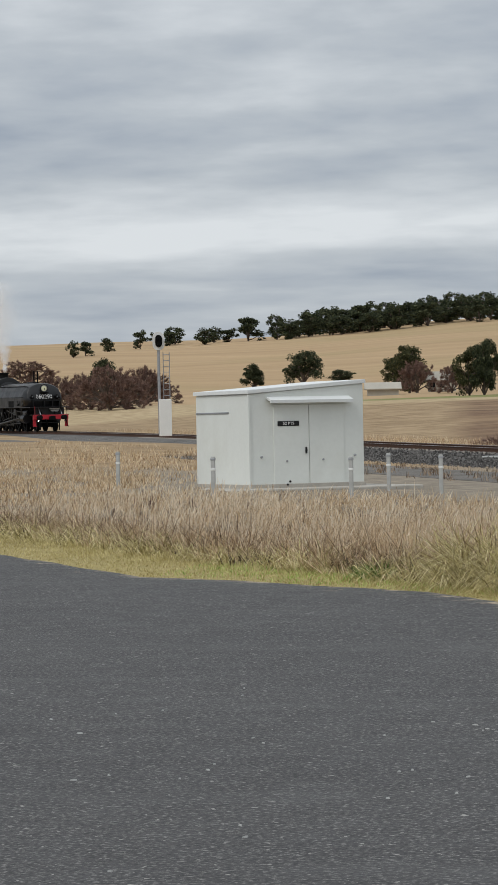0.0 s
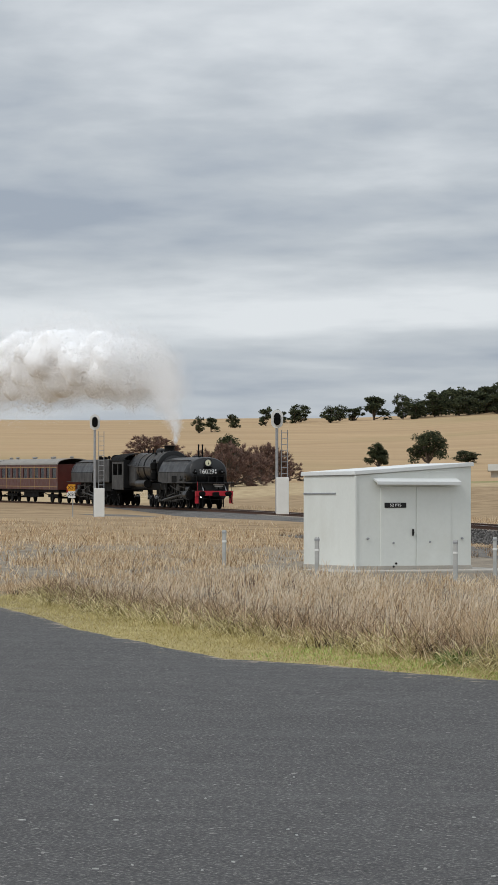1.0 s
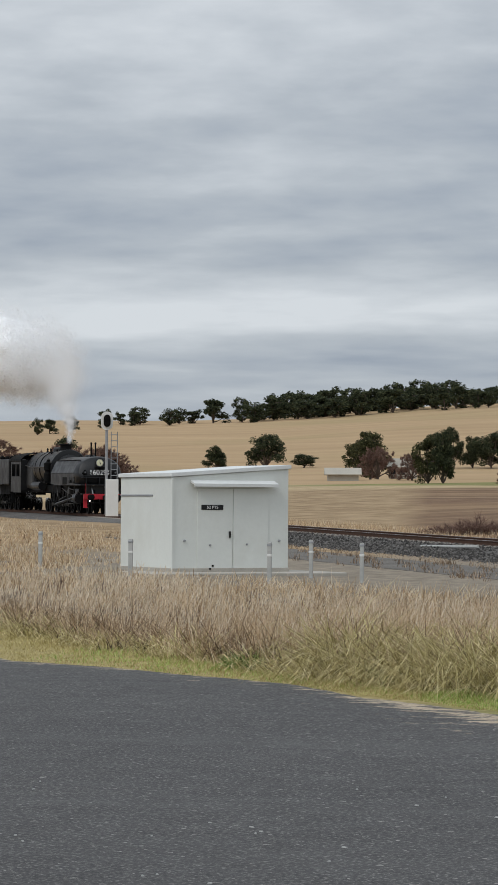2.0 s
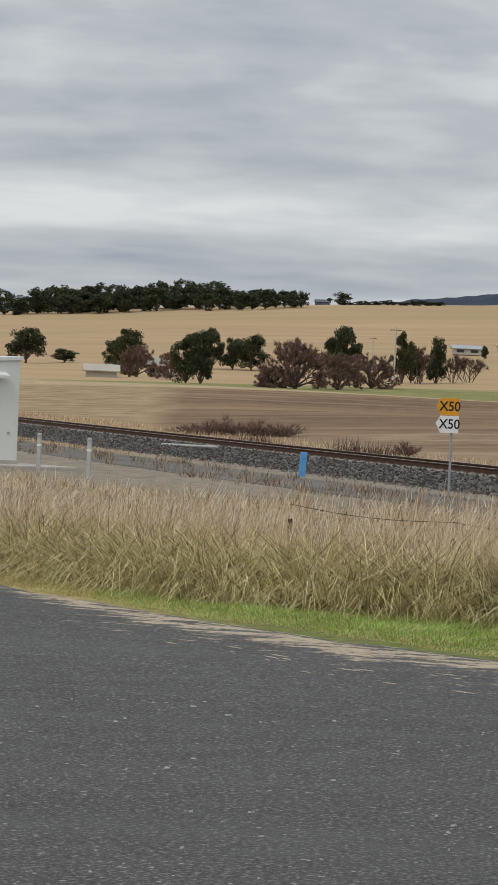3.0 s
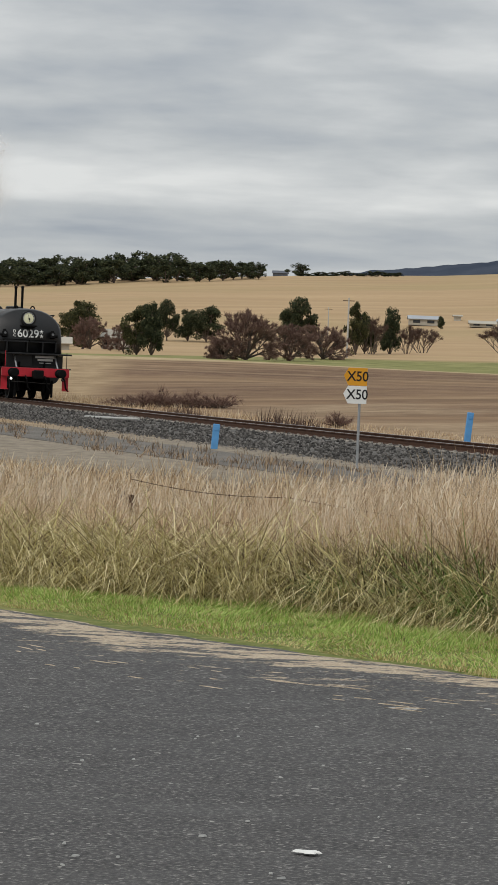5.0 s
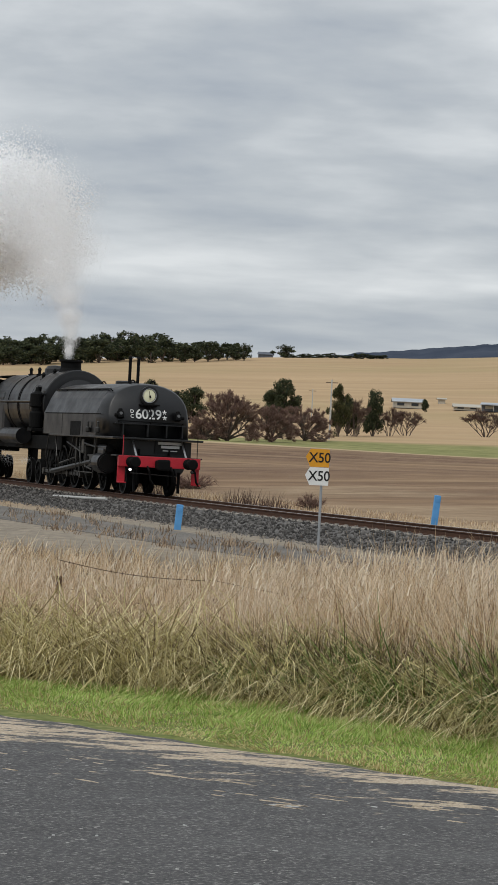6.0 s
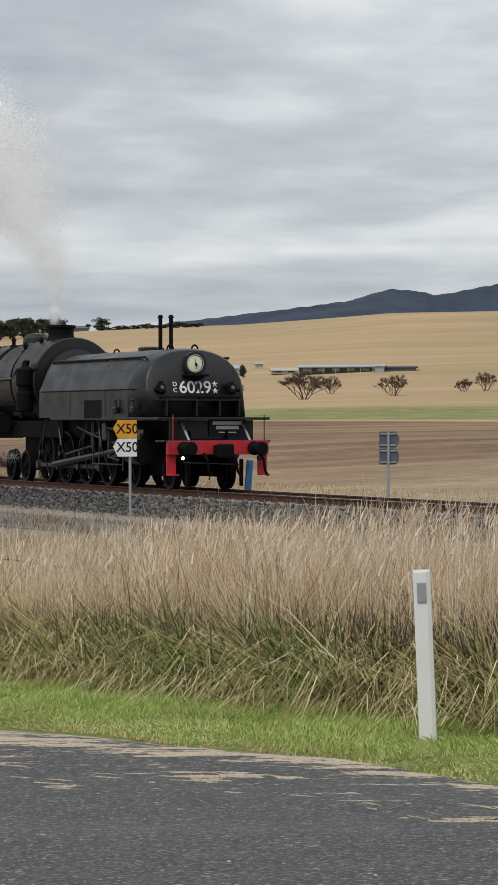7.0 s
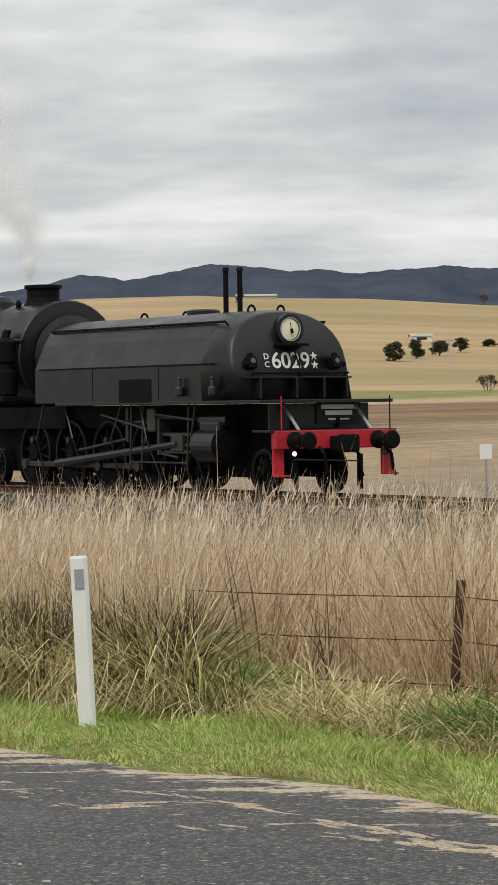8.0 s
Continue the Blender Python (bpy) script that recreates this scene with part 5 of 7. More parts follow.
    part("bunker_frame", bm, SOOT, loco)
    rng = random.Random(8)
    bm = bmesh.new()
    for _ in range(130):
        r = rng.uniform(0.1, 0.22)
        m = pose(rng.uniform(-30.40, -22.4), rng.uniform(-1.25, 1.25), 3.7 + rng.uniform(0, 0.16), rng.uniform(0, 90), rng.uniform(0, 90), 0)
        bmesh.ops.create_icosphere(bm, subdivisions=1, radius=r, matrix=m)
    tagged(part("coal", bm, SOOT, bunk, "heaped black coal"), kind="stuff")
    bm = bmesh.new()
    box(bm, -33.90, 0, 1.85, 12.6, 3.1, 0.07, 0.015)
    part("rear_running_board", bm, BLACK, loco)
    bm = bmesh.new()
    box(bm, -40.30, 0, 1.10, 0.18, 3.0, 0.36, 0.02)
    part("rear_beam", bm, RED, loco)
    return loco


def cab_mesh():
    """Cab sides with a window and a doorway cut through, and the front and back walls."""
    bm = bmesh.new()
    for y in (-1.52, 1.52):
        for x, z, sx, sz in ((-22.35, 1.85, 3.7, 1.15), (-22.35, 3.42, 3.7, 0.26), (-20.75, 2.85, 0.5, 0.95), (-22.35, 2.85, 0.22, 0.95), (-24.05, 2.85, 0.3, 0.95)):
            box(bm, x, y, z, sx, 0.05, sz)
    box(bm, -20.50, 0, 2.5, 0.05, 3.0, 2.2)
    box(bm, -24.20, 0, 2.1, 0.05, 3.0, 1.5)
    return bm


def build_carriage():
    c = empty("passenger_carriage", track_pose(-40, -58), "maroon wooden passenger carriage with a grey canvas roof", "carriage", "carriages of the train")
    L, half = 19.6, 1.45
    bm = bmesh.new()
    z0, z1 = 1.15, 3.35
    win0, win1 = 2.15, 3.0
    rows = [(z0, win0), (win1, z1)]
    for y in (-half, half):
        for a, b in rows:
            box(bm, -L / 2, y, (a + b) / 2, L, 0.07, b - a)
        for i in range(11):
            x = -i * (L - 0.5) / 10 - 0.25
            box(bm, x, y, (win0 + win1) / 2, 0.5 if i in (0, 10) else 0.62, 0.07, win1 - win0)
    for x in (-0.04, -L + 0.04):
        box(bm, x, 0, (z0 + z1) / 2, 0.08, 2 * half - 0.07, z1 - z0)
    body = part("body", bm, MAROON, c)
    for y in (-half, half):
        for i in range(10):
            x = -(i + 0.5) * (L - 0.5) / 10 - 0.25
            bm = bmesh.new()
            box(bm, x, y * 0.985, (win0 + win1) / 2, 1.3, 0.02, win1 - win0)
            part("window_pane", bm, DARKGLASS, c)
        for z in (win0 - 0.05, win1 + 0.06, 1.4):
            bm = bmesh.new()
            box(bm, -L / 2, y * 1.03, z, L - 0.1, 0.02, 0.05)
            part("waist_line", bm, COACHLINE, body)
        for i in range(4):
            bm = bmesh.new()
            box(bm, -(i + 0.5) * L / 4, y * 1.035, 2.25, 0.06, 0.02, 2.1)
            part("door_edge", bm, COACHLINE, body)
    bm = bmesh.new()
    pr = [(1.56 * math.cos(a), 3.33 + 0.52 * math.sin(a) ** 0.8) for a in np.linspace(0, math.pi, 15)]
    inner = [(y * 0.97, z - 0.05) for y, z in pr]
    skin(bm, [[(x, y, z) for y, z in pr + inner[::-1]] for x in (0.15, -L - 0.15)], closed=True)
    bmesh.ops.recalc_face_normals(bm, faces=bm.faces)
    roof = part("roof", bm, COACHROOF, c, "dull grey arched roof")
    for i in range(6):
        bm = bmesh.new()
        lathe(bm, [(0.14, 0), (0.14, 0.12), (0.2, 0.14), (0.16, 0.22), (0.0, 0.24)], pose(-2 - i * 3.1, 0.35 * (-1) ** i, 3.8), 12)
        part("roof_vent", bm, COACHROOF, roof)
    bm = bmesh.new()
    box(bm, -L / 2, 0, 1.02, L - 0.2, 2.6, 0.25, 0.03)
    box(bm, -L / 2, -0.9, 0.7, 5.0, 0.5, 0.45, 0.05)
    for y in (-1.2, 1.2):
        rod(bm, (-4.5, y, 0.95), (-8, y, 0.5), 0.03)
        rod(bm, (-8, y, 0.5), (-11.6, y, 0.5), 0.03)
        rod(bm, (-11.6, y, 0.5), (-15, y, 0.95), 0.03)
    part("underframe", bm, SOOT, c)
    for bx in (-3.0, -L + 3.0):
        bm = bmesh.new()
        for y in (-0.98, 0.98):
            box(bm, bx, y, 0.62, 3.2, 0.12, 0.28, 0.03)
            box(bm, bx, y * 1.03, 0.5, 0.6, 0.14, 0.4, 0.04)
        part("bogie_frame", bm, SOOT, c)
        for w in (-1.2, 1.2):
            bm = bmesh.new()
            for y in (-0.75, 0.75):
                rod(bm, (bx + w, y - 0.07, 0.46), (bx + w, y + 0.07, 0.46), 0.46, sides=22)
            rod(bm, (bx + w, -0.75, 0.46), (bx + w, 0.75, 0.46), 0.08)
            part("wheelset", bm, SOOT, c)
    return c


LOCO = build_locomotive()
COACHES = [build_carriage()]
for _ in range(4):
    COACHES.append(copy_thing(COACHES[0], Matrix()))


def billow(radius, seed):
    """The thick heart of a cloud: a closed white mass heaped with rounded lumps."""
    rng = np.random.default_rng(seed + 900)
    bm = bmesh.new()
    bmesh.ops.create_icosphere(bm, subdivisions=4, radius=1)
    p = np.array([v.co for v in bm.verts])
    p /= np.linalg.norm(p, axis=1)[:, None]
    swell = np.zeros(len(p))
    for count, wide, high in ((14, 0.55, 0.26), (40, 0.28, 0.09)):
        heart = rng.normal(0, 1, (count, 3))
        heart /= np.linalg.norm(heart, axis=1)[:, None]
        gap = np.arccos(np.clip(p @ heart.T, -1, 1)) / (wide * rng.uniform(0.7, 1.3, count))
        swell += high * np.sqrt(np.clip(1 - gap**2, 0, 1)).max(1)
    p = p * (0.72 + swell)[:, None] * radius
    for v, q in zip(bm.verts, p):
        v.co = q
    return part("billow", bm, STEAMCORE, smooth=True)


def puff(name, centre, radius, count, size, seed, label):
    """A rigid piece of a cloud: a host of tiny white droplets, thick within and thin at its rim."""
    rng = np.random.default_rng(seed)
    d = rng.normal(0, 1, (count, 3))
    d /= np.linalg.norm(d, axis=1)[:, None]
    lump = 1 + 0.22 * np.sin(d[:, 0] * 5 + seed) * np.sin(d[:, 2] * 6 + 2 * seed) + 0.12 * np.sin(d[:, 1] * 11 + d[:, 2] * 9 + seed)
    rad = (0.74 * rng.random(count) ** 0.45 + 0.26 * rng.random(count) ** 3) * lump
    p = d * rad[:, None] * np.asarray(radius)
    s = size * rng.uniform(0.5, 1.4, (count, 1, 1)) * np.clip(1.75 - 1.75 * rad / lump, 0.12, 1.25)[:, None, None]
    v = p[:, None] + s * rng.normal(0, 1, (count, 3, 3)) * 0.6
    f = np.arange(3 * count).reshape(-1, 3)
    ob = mesh_np(name, v.reshape(-1, 3), f, STEAM)
    if min(radius) > 4.1:
        billow(np.asarray(radius) * 0.58, seed).parent = ob
    return tagged(ob, label, "steam", "steam plume", "stuff"), Vector(centre)


# the plume in the train's space: from the chimney up and back, and wisps at the cylinders
PLUME = []


def build_plume():
    rng = random.Random(21)
    spine = [(0.05, 5.0, 0.27), (0.3, 5.7, 0.5), (0.6, 6.3, 0.75), (1.2, 7.0, 1.1), (2.4, 7.9, 1.6), (4.4, 9.0, 2.4), (8.0, 10.2, 3.3), (12, 10.8, 3.9), (17, 11.2, 4.3),
             (23, 11.8, 4.8), (30, 12.2, 5.2), (38, 12.0, 5.4), (48, 12.2, 5.6), (59, 12.2, 5.8), (72, 12.4, 5.9)]
    for i, (back, z, r) in enumerate(spine):
        near = back < 12
        n = int(22000 + 22000 * min(r, 3)) if near else 74000
        size = 0.006 + 0.0055 * r if near else 0.046 + 0.010 * min(r, 4)
        PLUME.append(puff("steam_cloud", (-12.4 - back, rng.uniform(-0.2, 0.3) * r, z), (r * 1.45, r * 1.05, r * (1.9 if back < 0.5 else 1.0)), n, size, 100 + i, "billowing white steam drifting back from the chimney"))
    for i, (x, y, z, r) in enumerate(((-13.5, -1.9, 0.9, 0.7), (-15.5, -2.1, 1.0, 0.8), (-11.2, -1.8, 0.8, 0.4))):
        PLUME.append(puff("steam_cloud", (x, y, z), (r * 2.4, r * 0.6, r * 0.6), 1500, 0.008, 200 + i, "thin wisp of steam beside the engine's wheels"))


build_plume()


# ---- grass: many thin blades, in sheets by kind ----
def tuft(x, y, k, size=0.34):
    """A steady random number for the tuft that stands at (x, y)."""
    i, j = np.floor(x / size + 0.3 * np.sin(y * 2.1)), np.floor(y / (size * 1.6) + 0.3 * np.sin(x * 2.7))
    v = np.sin(i * 12.9898 + j * 78.233 + k * 37.719) * 43758.5453
    return v - np.floor(v)


def blades(name, x, y, z, height, width, lean, material, seed, label, spread=0.35, droop=0.5, gather=1.5):
    """Curved, tapering blades rooted at (x, y, z); each bends its own way."""
    rng = np.random.default_rng(seed)
    n = len(x)
    a = rng.uniform(0, 2 * math.pi, n)
    bend = rng.normal(0, spread, n)[:, None] * np.stack([np.cos(a), np.sin(a)], 1) + np.array(lean)
    wave = np.sin(x * 2.3 + 1.9 * np.sin(y * 1.1)) + 0.7 * np.sin(x * 5.1 - y * 1.7) + 0.5 * np.sin(y * 3.3 + x)
    bend[:, 0] += 0.12 * wave * spread / 0.3
    fall = 2 * math.pi * tuft(x, y, 1.0)
    bend += (spread * gather * tuft(x, y, 2.0))[:, None] * np.stack([np.cos(fall), np.sin(fall)], 1)
    face = rng.uniform(-0.9, 0.9, n)
    side = np.stack([np.cos(face), np.sin(face)], 1) * (width / 2)[:, None]
    root = np.stack([x, y], 1)
    v = np.zeros((n, 6, 3), np.float32)
    for k, (t, w) in enumerate(((0.0, 1.0), (0.55, 0.8), (1.0, 0.12))):
        off = bend * (height * t * (0.45 + droop * t))[:, None]
        h = height * t * (1 - 0.30 * t * np.clip((bend**2).sum(1), 0, 1.2))
        for s_, j in ((-1, 0), (1, 1)):
            v[:, 2 * k + j, :2] = root + off + s_ * side * w
            v[:, 2 * k + j, 2] = z + h
    f = (np.array([(0, 1, 3, 2), (2, 3, 5, 4)])[None] + 6 * np.arange(n)[:, None, None]).reshape(-1, 4)
    return tagged(mesh_np(name, v.reshape(-1, 3), f, material), label, "grass", kind="stuff")


def stems(name, x, y, z, length, width, bend, curl, material, seed, label, kink=0.12, segs=3):
    """Stems that start off along bend (radians from upright, by x and y), curl over as they rise, and here and there are snapped."""
    rng = np.random.default_rng(seed)
    n = len(x)
    lean, way = np.hypot(bend[:, 0], bend[:, 1]), np.arctan2(bend[:, 1], bend[:, 0])
    snap = np.where(rng.random(n) < kink, rng.integers(1, segs, n), 99)
    jolt = rng.uniform(0.6, 1.9, n)
    face = rng.uniform(-1.0, 1.0, n)
    side = np.stack([np.cos(face), np.sin(face), np.zeros(n)], 1) * (width / 2)[:, None]
    at = np.stack([x, y, z], 1)
    v = np.zeros((n, 2 * (segs + 1), 3), np.float32)
    taper = np.interp(np.arange(segs + 1) / segs, (0, 0.6, 1), (1, 0.8, 0.12))
    for k in range(segs + 1):
        v[:, 2 * k], v[:, 2 * k + 1] = at - side * taper[k], at + side * taper[k]
        a = np.clip(lean + curl * ((k + 0.5) / segs) ** 1.4 + np.where(k >= snap, jolt, 0), 0, 2.5)
        step = (length / segs)[:, None] * np.stack([np.sin(a) * np.cos(way), np.sin(a) * np.sin(way), np.cos(a)], 1)
        at = at + step
        at[:, 2] = np.maximum(at[:, 2], z + 0.012)
    quad = [(2 * k, 2 * k + 1, 2 * k + 3, 2 * k + 2) for k in range(segs)]
    f = (np.array(quad)[None] + 2 * (segs + 1) * np.arange(n)[:, None, None]).reshape(-1, 4)
    return tagged(mesh_np(name, v.reshape(-1, 3), f, material), label, "grass", kind="stuff")


def bare_of_grass(x, y, verge=False, rng=None):
    """True on the gravel by the line, on the hut's pad, and before the fence where the two draw close."""
    dx, dy = x + 12.72, y - 62.95
    c, s = math.cos(radians(39.1)), math.sin(radians(39.1))
    u, w = dx * c + dy * s, -dx * s + dy * c
    on_pad = (u > -1.3) & (u < 4.3) & (w > -1.5) & (w < 4.0)
    past = (y > 52 + 10 * rng.random(len(y))) & (x > -15.5)
    before = (x > 4.6) & (y < 20.65 - 1.62 * (x - 6.10))
    return (track_gap(x, y) < 7.3) | on_pad | past | (before & (not verge))


def tussocks(count, per, x0, x1, b0, b1, radius, seed, verge=False, even=1.3):
    """Stems gathered in tussocks behind the front of the tall grass: places, the way out from each tussock's heart (0 to 1 long), and the tussock's own random numbers."""
    rng = np.random.default_rng(seed)
    tx, tb = rng.uniform(x0, x1, count), b0 + (b1 - b0) * rng.random(count) ** even
    own = rng.random((count, 4))
    big = radius * (0.5 + own[:, 0])
    i = np.repeat(np.arange(count), per)
    a, q = rng.uniform(0, 2 * math.pi, len(i)), rng.random(len(i)) ** 0.6
    out = np.stack([np.cos(a), np.sin(a)], 1) * q[:, None]
    x = tx[i] + out[:, 0] * big[i]
    y = front_y(tx[i]) + tb[i] + out[:, 1] * big[i]
    keep = ~bare_of_grass(x, y, verge, rng)
    x, y, out, own = x[keep], y[keep], out[keep], own[i][keep]
    return x, y, ground_z(x, y), out, own, rng


def tall(x):
    return np.interp(x, (-40, -14, -6, -2, 0.5, 2, 4, 6, 9), (0.34, 0.27, 0.37, 0.54, 0.64, 0.88, 1.06, 1.13, 1.15))


def patchy(x, y, s, seed):
    return 0.5 + 0.5 * np.sin(x * s + 1.7 * np.sin(y * s * 0.7 + seed) + seed) * np.sin(y * s * 0.8 + 1.3 * np.sin(x * s * 0.9) + 2 * seed)


def tuft_lean(own, k):
    """The way a whole tussock has been blown or trodden over."""
    a = 2 * math.pi * own[:, 1]
    return np.stack([np.cos(a) + 0.35, 0.7 * np.sin(a) - 0.2], 1) * (k * own[:, 2] ** 1.5)[:, None]


def build_grass():
    # tall dry tussocks: upright, splayed, each leaning its own way
    for i, (count, per, x0, x1, b0, b1, radius, w, k, segs) in enumerate((
            (1250, 30, -3, 9, 0.75, 3.0, 0.22, 0.0065, 1.0, 3), (1500, 24, -6, 10, 2.2, 8, 0.26, 0.008, 1.0, 3), (800, 26, -17, -2, 0.2, 3.5, 0.28, 0.010, 0.9, 3),
            (1700, 18, -22, 11, 6, 22, 0.35, 0.014, 0.95, 2), (1100, 15, -45, -12, 2, 60, 0.5, 0.024, 0.9, 2))):
        x, y, z, out, own, rng = tussocks(count, per, x0, x1, b0, b1, radius, 300 + i)
        n = len(x)
        length = tall(x) * k * (0.55 + 0.75 * own[:, 3]) * rng.uniform(0.45, 1.1, n) * (0.75 + 0.35 * patchy(x, y, 1.6, 3)) * 1.12
        bend = out * 0.34 + rng.normal(0, 0.19, (n, 2)) + tuft_lean(own, 0.6)
        stems("dry_grass", x, y, z - 0.03, length, w * rng.uniform(0.55, 1.3, n), bend, rng.normal(0.40, 0.32, n), STRAW, 310 + i, "tall straw-coloured dry grass, leaning in tufts", 0.14, segs)
    # dead leaves in the tussock hearts, coloured dark to paint in the hollows' shade
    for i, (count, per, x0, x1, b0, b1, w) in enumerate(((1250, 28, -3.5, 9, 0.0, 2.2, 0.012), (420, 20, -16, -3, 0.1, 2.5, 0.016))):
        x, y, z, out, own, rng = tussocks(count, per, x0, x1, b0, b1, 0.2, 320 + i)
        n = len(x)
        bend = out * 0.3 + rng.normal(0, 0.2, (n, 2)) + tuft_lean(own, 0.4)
        stems("old_grass", x, y, z - 0.03, tall(x) * rng.uniform(0.3, 0.75, n), np.full(n, w), bend, rng.normal(0.5, 0.4, n), SHADELEAF, 325 + i, "dead grass leaves coloured dark for the shade in the tussock hearts", 0.2, 2)
    # thin seeding stalks above the rest, with feathery heads
    for i, (count, x0, x1, b0, b1) in enumerate(((1300, 0.8, 9, 0.5, 9), (900, -14, 1, 1, 14))):
        x, y, z, out, own, rng = tussocks(count, 6, x0, x1, b0, b1, 0.3, 330 + i)
        n = len(x)
        length = tall(x) * rng.uniform(0.8, 1.3, n)
        bend = out * 0.14 + rng.normal(0, 0.10, (n, 2)) + tuft_lean(own, 0.22) + np.array((0.06, 0))
        stems("seeding_grass", x, y, z, length, np.full(n, 0.0055), bend, rng.normal(0.12, 0.12, n), PALESTALK, 340 + i, "pale seeding grass stalks above the tussocks", 0.05)
        pick = rng.random(n) < 0.4
        x, y, z, b, ln = x[pick], y[pick], z[pick], bend[pick], length[pick]
        blades("seed_heads", x + b[:, 0] * ln * 0.93, y + b[:, 1] * ln * 0.93, z + ln * 0.88, np.full(len(x), 0.10), np.full(len(x), 0.011), (0.3, 0), PALESTALK, 344 + i, "feathery pale seed heads", 0.3, 0.5)
    # matted half-green tussocks that arch over along the foot
    for i, (count, per, x0, x1, b1, size, w) in enumerate(((1150, 44, -3.5, 9, 0.95, 0.86, 0.0085), (330, 34, -15, -3, 1.0, 0.42, 0.011))):
        x, y, z, out, own, rng = tussocks(count, per, x0, x1, -0.25, b1, 0.22, 350 + i, True, 1.0)
        n = len(x)
        length = size * (0.45 + 0.85 * own[:, 3]) * rng.uniform(0.5, 1.2, n)
        length *= np.where((x < 4.6) | (y > 20.65 - 1.62 * (x - 6.10)), 1.0, 0.5)
        bend = out * 0.65 + rng.normal(0, 0.25, (n, 2)) + tuft_lean(own, 0.45) + np.array((0.0, -0.12))
        stems("tussock_grass", x, y, z - 0.02, length, w * rng.uniform(0.5, 1.4, n), bend, rng.normal(1.95, 0.5, n), DRYGREEN, 360 + i, "matted half-dry tussock grass along the verge", 0.1)
    # dead stalks lying every way at the foot and among the tussocks
    for i, (count, x0, x1, b0, b1, lift, mat) in enumerate(((6500, -3.5, 9, -0.15, 1.6, 0.30, LITTER), (3000, -3.5, 9, -0.2, 1.0, 0.14, STRAW), (2500, -15, -3, -0.1, 1.5, 0.16, LITTER))):
        rng = np.random.default_rng(365 + i)
        x = rng.uniform(x0, x1, count)
        y = front_y(x) + rng.uniform(b0, b1, count)
        ok = ~bare_of_grass(x, y, True, rng) & ((x < 4.6) | (y > 20.65 - 1.62 * (x - 6.10)))
        x, y = x[ok], y[ok]
        n = len(x)
        a = rng.uniform(0, 2 * math.pi, n)
        bend = np.stack([np.cos(a), 0.6 * np.sin(a)], 1) * rng.uniform(0.9, 1.5, n)[:, None]
        stems("fallen_grass", x, y, ground_z(x, y) + lift * rng.random(n) ** 1.5, rng.uniform(0.25, 0.7, n), np.full(n, 0.0075), bend, rng.normal(0.3, 0.4, n), mat, 368 + i, "dead stalks fallen in a tangle at the foot of the grass", 0.25)
    rng = np.random.default_rng(5)
    spots = [(1.5, 0.4, 0.5), (2.05, 0.9, 0.6), (2.35, 0.7, 0.75), (2.6, 0.4, 0.6), (3.3, 1.0, 0.75), (3.5, 0.6, 0.65), (3.75, 0.9, 0.6), (4.5, 0.9, 0.62), (4.75, 0.5, 0.45), (-2.6, 0.3, 0.3), (4.2, 0.0, 0.25), (4.6, -0.1, 0.2), (-4.4, 0.1, 0.25), (3.1, 1.4, 0.7),
             (5.85, 0.5, 0.34), (6.05, 0.9, 0.42), (6.25, 0.5, 0.42), (6.45, 1.0, 0.5), (6.6, 0.4, 0.42), (6.9, 0.8, 0.5), (7.2, 0.4, 0.45)]
    xs, ys, hs, outs = [], [], [], []
    for cx, back, h in spots:
        k = 420
        a, q = rng.uniform(0, 2 * math.pi, k), rng.random(k) ** 0.6
        xs.append(cx + 0.24 * q * np.cos(a))
        ys.append(front_y(cx) + back * 0.45 - 0.12 + 0.24 * q * np.sin(a))
        hs.append(1.05 * h * rng.uniform(0.5, 1.2, k))
        outs.append(np.stack([np.cos(a), np.sin(a)], 1) * (0.5 * q)[:, None] + rng.normal(0, 0.15, (k, 2)))
    x, y, h, out = map(np.concatenate, (xs, ys, hs, outs))
    stems("green_grass", x, y, ground_z(x, y) - 0.02, h, 0.011 * rng.uniform(0.6, 1.3, len(x)), out, rng.normal(1.6, 0.5, len(x)), GREEN, 370, "fresh green clumps of long grass", 0.05)
    # the mown verge
    for i, (n, x0, x1, mat, lab) in enumerate(((64000, -2.2, 9, LAWN, "short green mown verge grass"), (20000, -16, -1.2, LAWNDRY, "short yellowed verge grass"), (26000, -3.5, 9, LAWNDRY, "short yellowed verge grass"), (4000, -7, -1, LAWN, "short green mown verge grass"))):
        rng = np.random.default_rng(380 + i)
        x = rng.uniform(x0, x1, n)
        k = rng.random(n) ** (0.8 if mat is LAWN else 1.6 if x0 > -5 else 1.0)
        near = edge_y(x) + shoulder(x) - 0.02 + 0.12 * np.sin(x * 5) * np.sin(x * 2.3)
        y = near + (front_y(x) + 0.3 - near) * k
        h = rng.uniform(0.03, 0.085, n) * (0.4 + 0.8 * k) * (0.55 + 0.75 * patchy(x, y, 4.0, 2))
        blades("verge_grass", x, y, ground_z(x, y) - 0.005, h, np.full(n, 0.008), (0, 0), mat, 390 + i, lab, 0.7, 0.6)
    # thin weeds on the gravel beside the ballast
    rng = np.random.default_rng(91)
    n = 420
    x = np.repeat(rng.uniform(-26, 6, n), 9) + rng.normal(0, 0.12, 9 * n)
    y = track_y(x) - np.repeat(rng.uniform(7.4, 12.5, n), 9) / 0.44 + rng.normal(0, 0.12, 9 * n)
    blades("gravel_weeds", x, y, ground_z(x, y), rng.uniform(0.05, 0.24, 9 * n), np.full(9 * n, 0.014), (0.05, 0), LITTER, 92, "sparse dry weeds on the grey gravel", 0.5, 0.5)
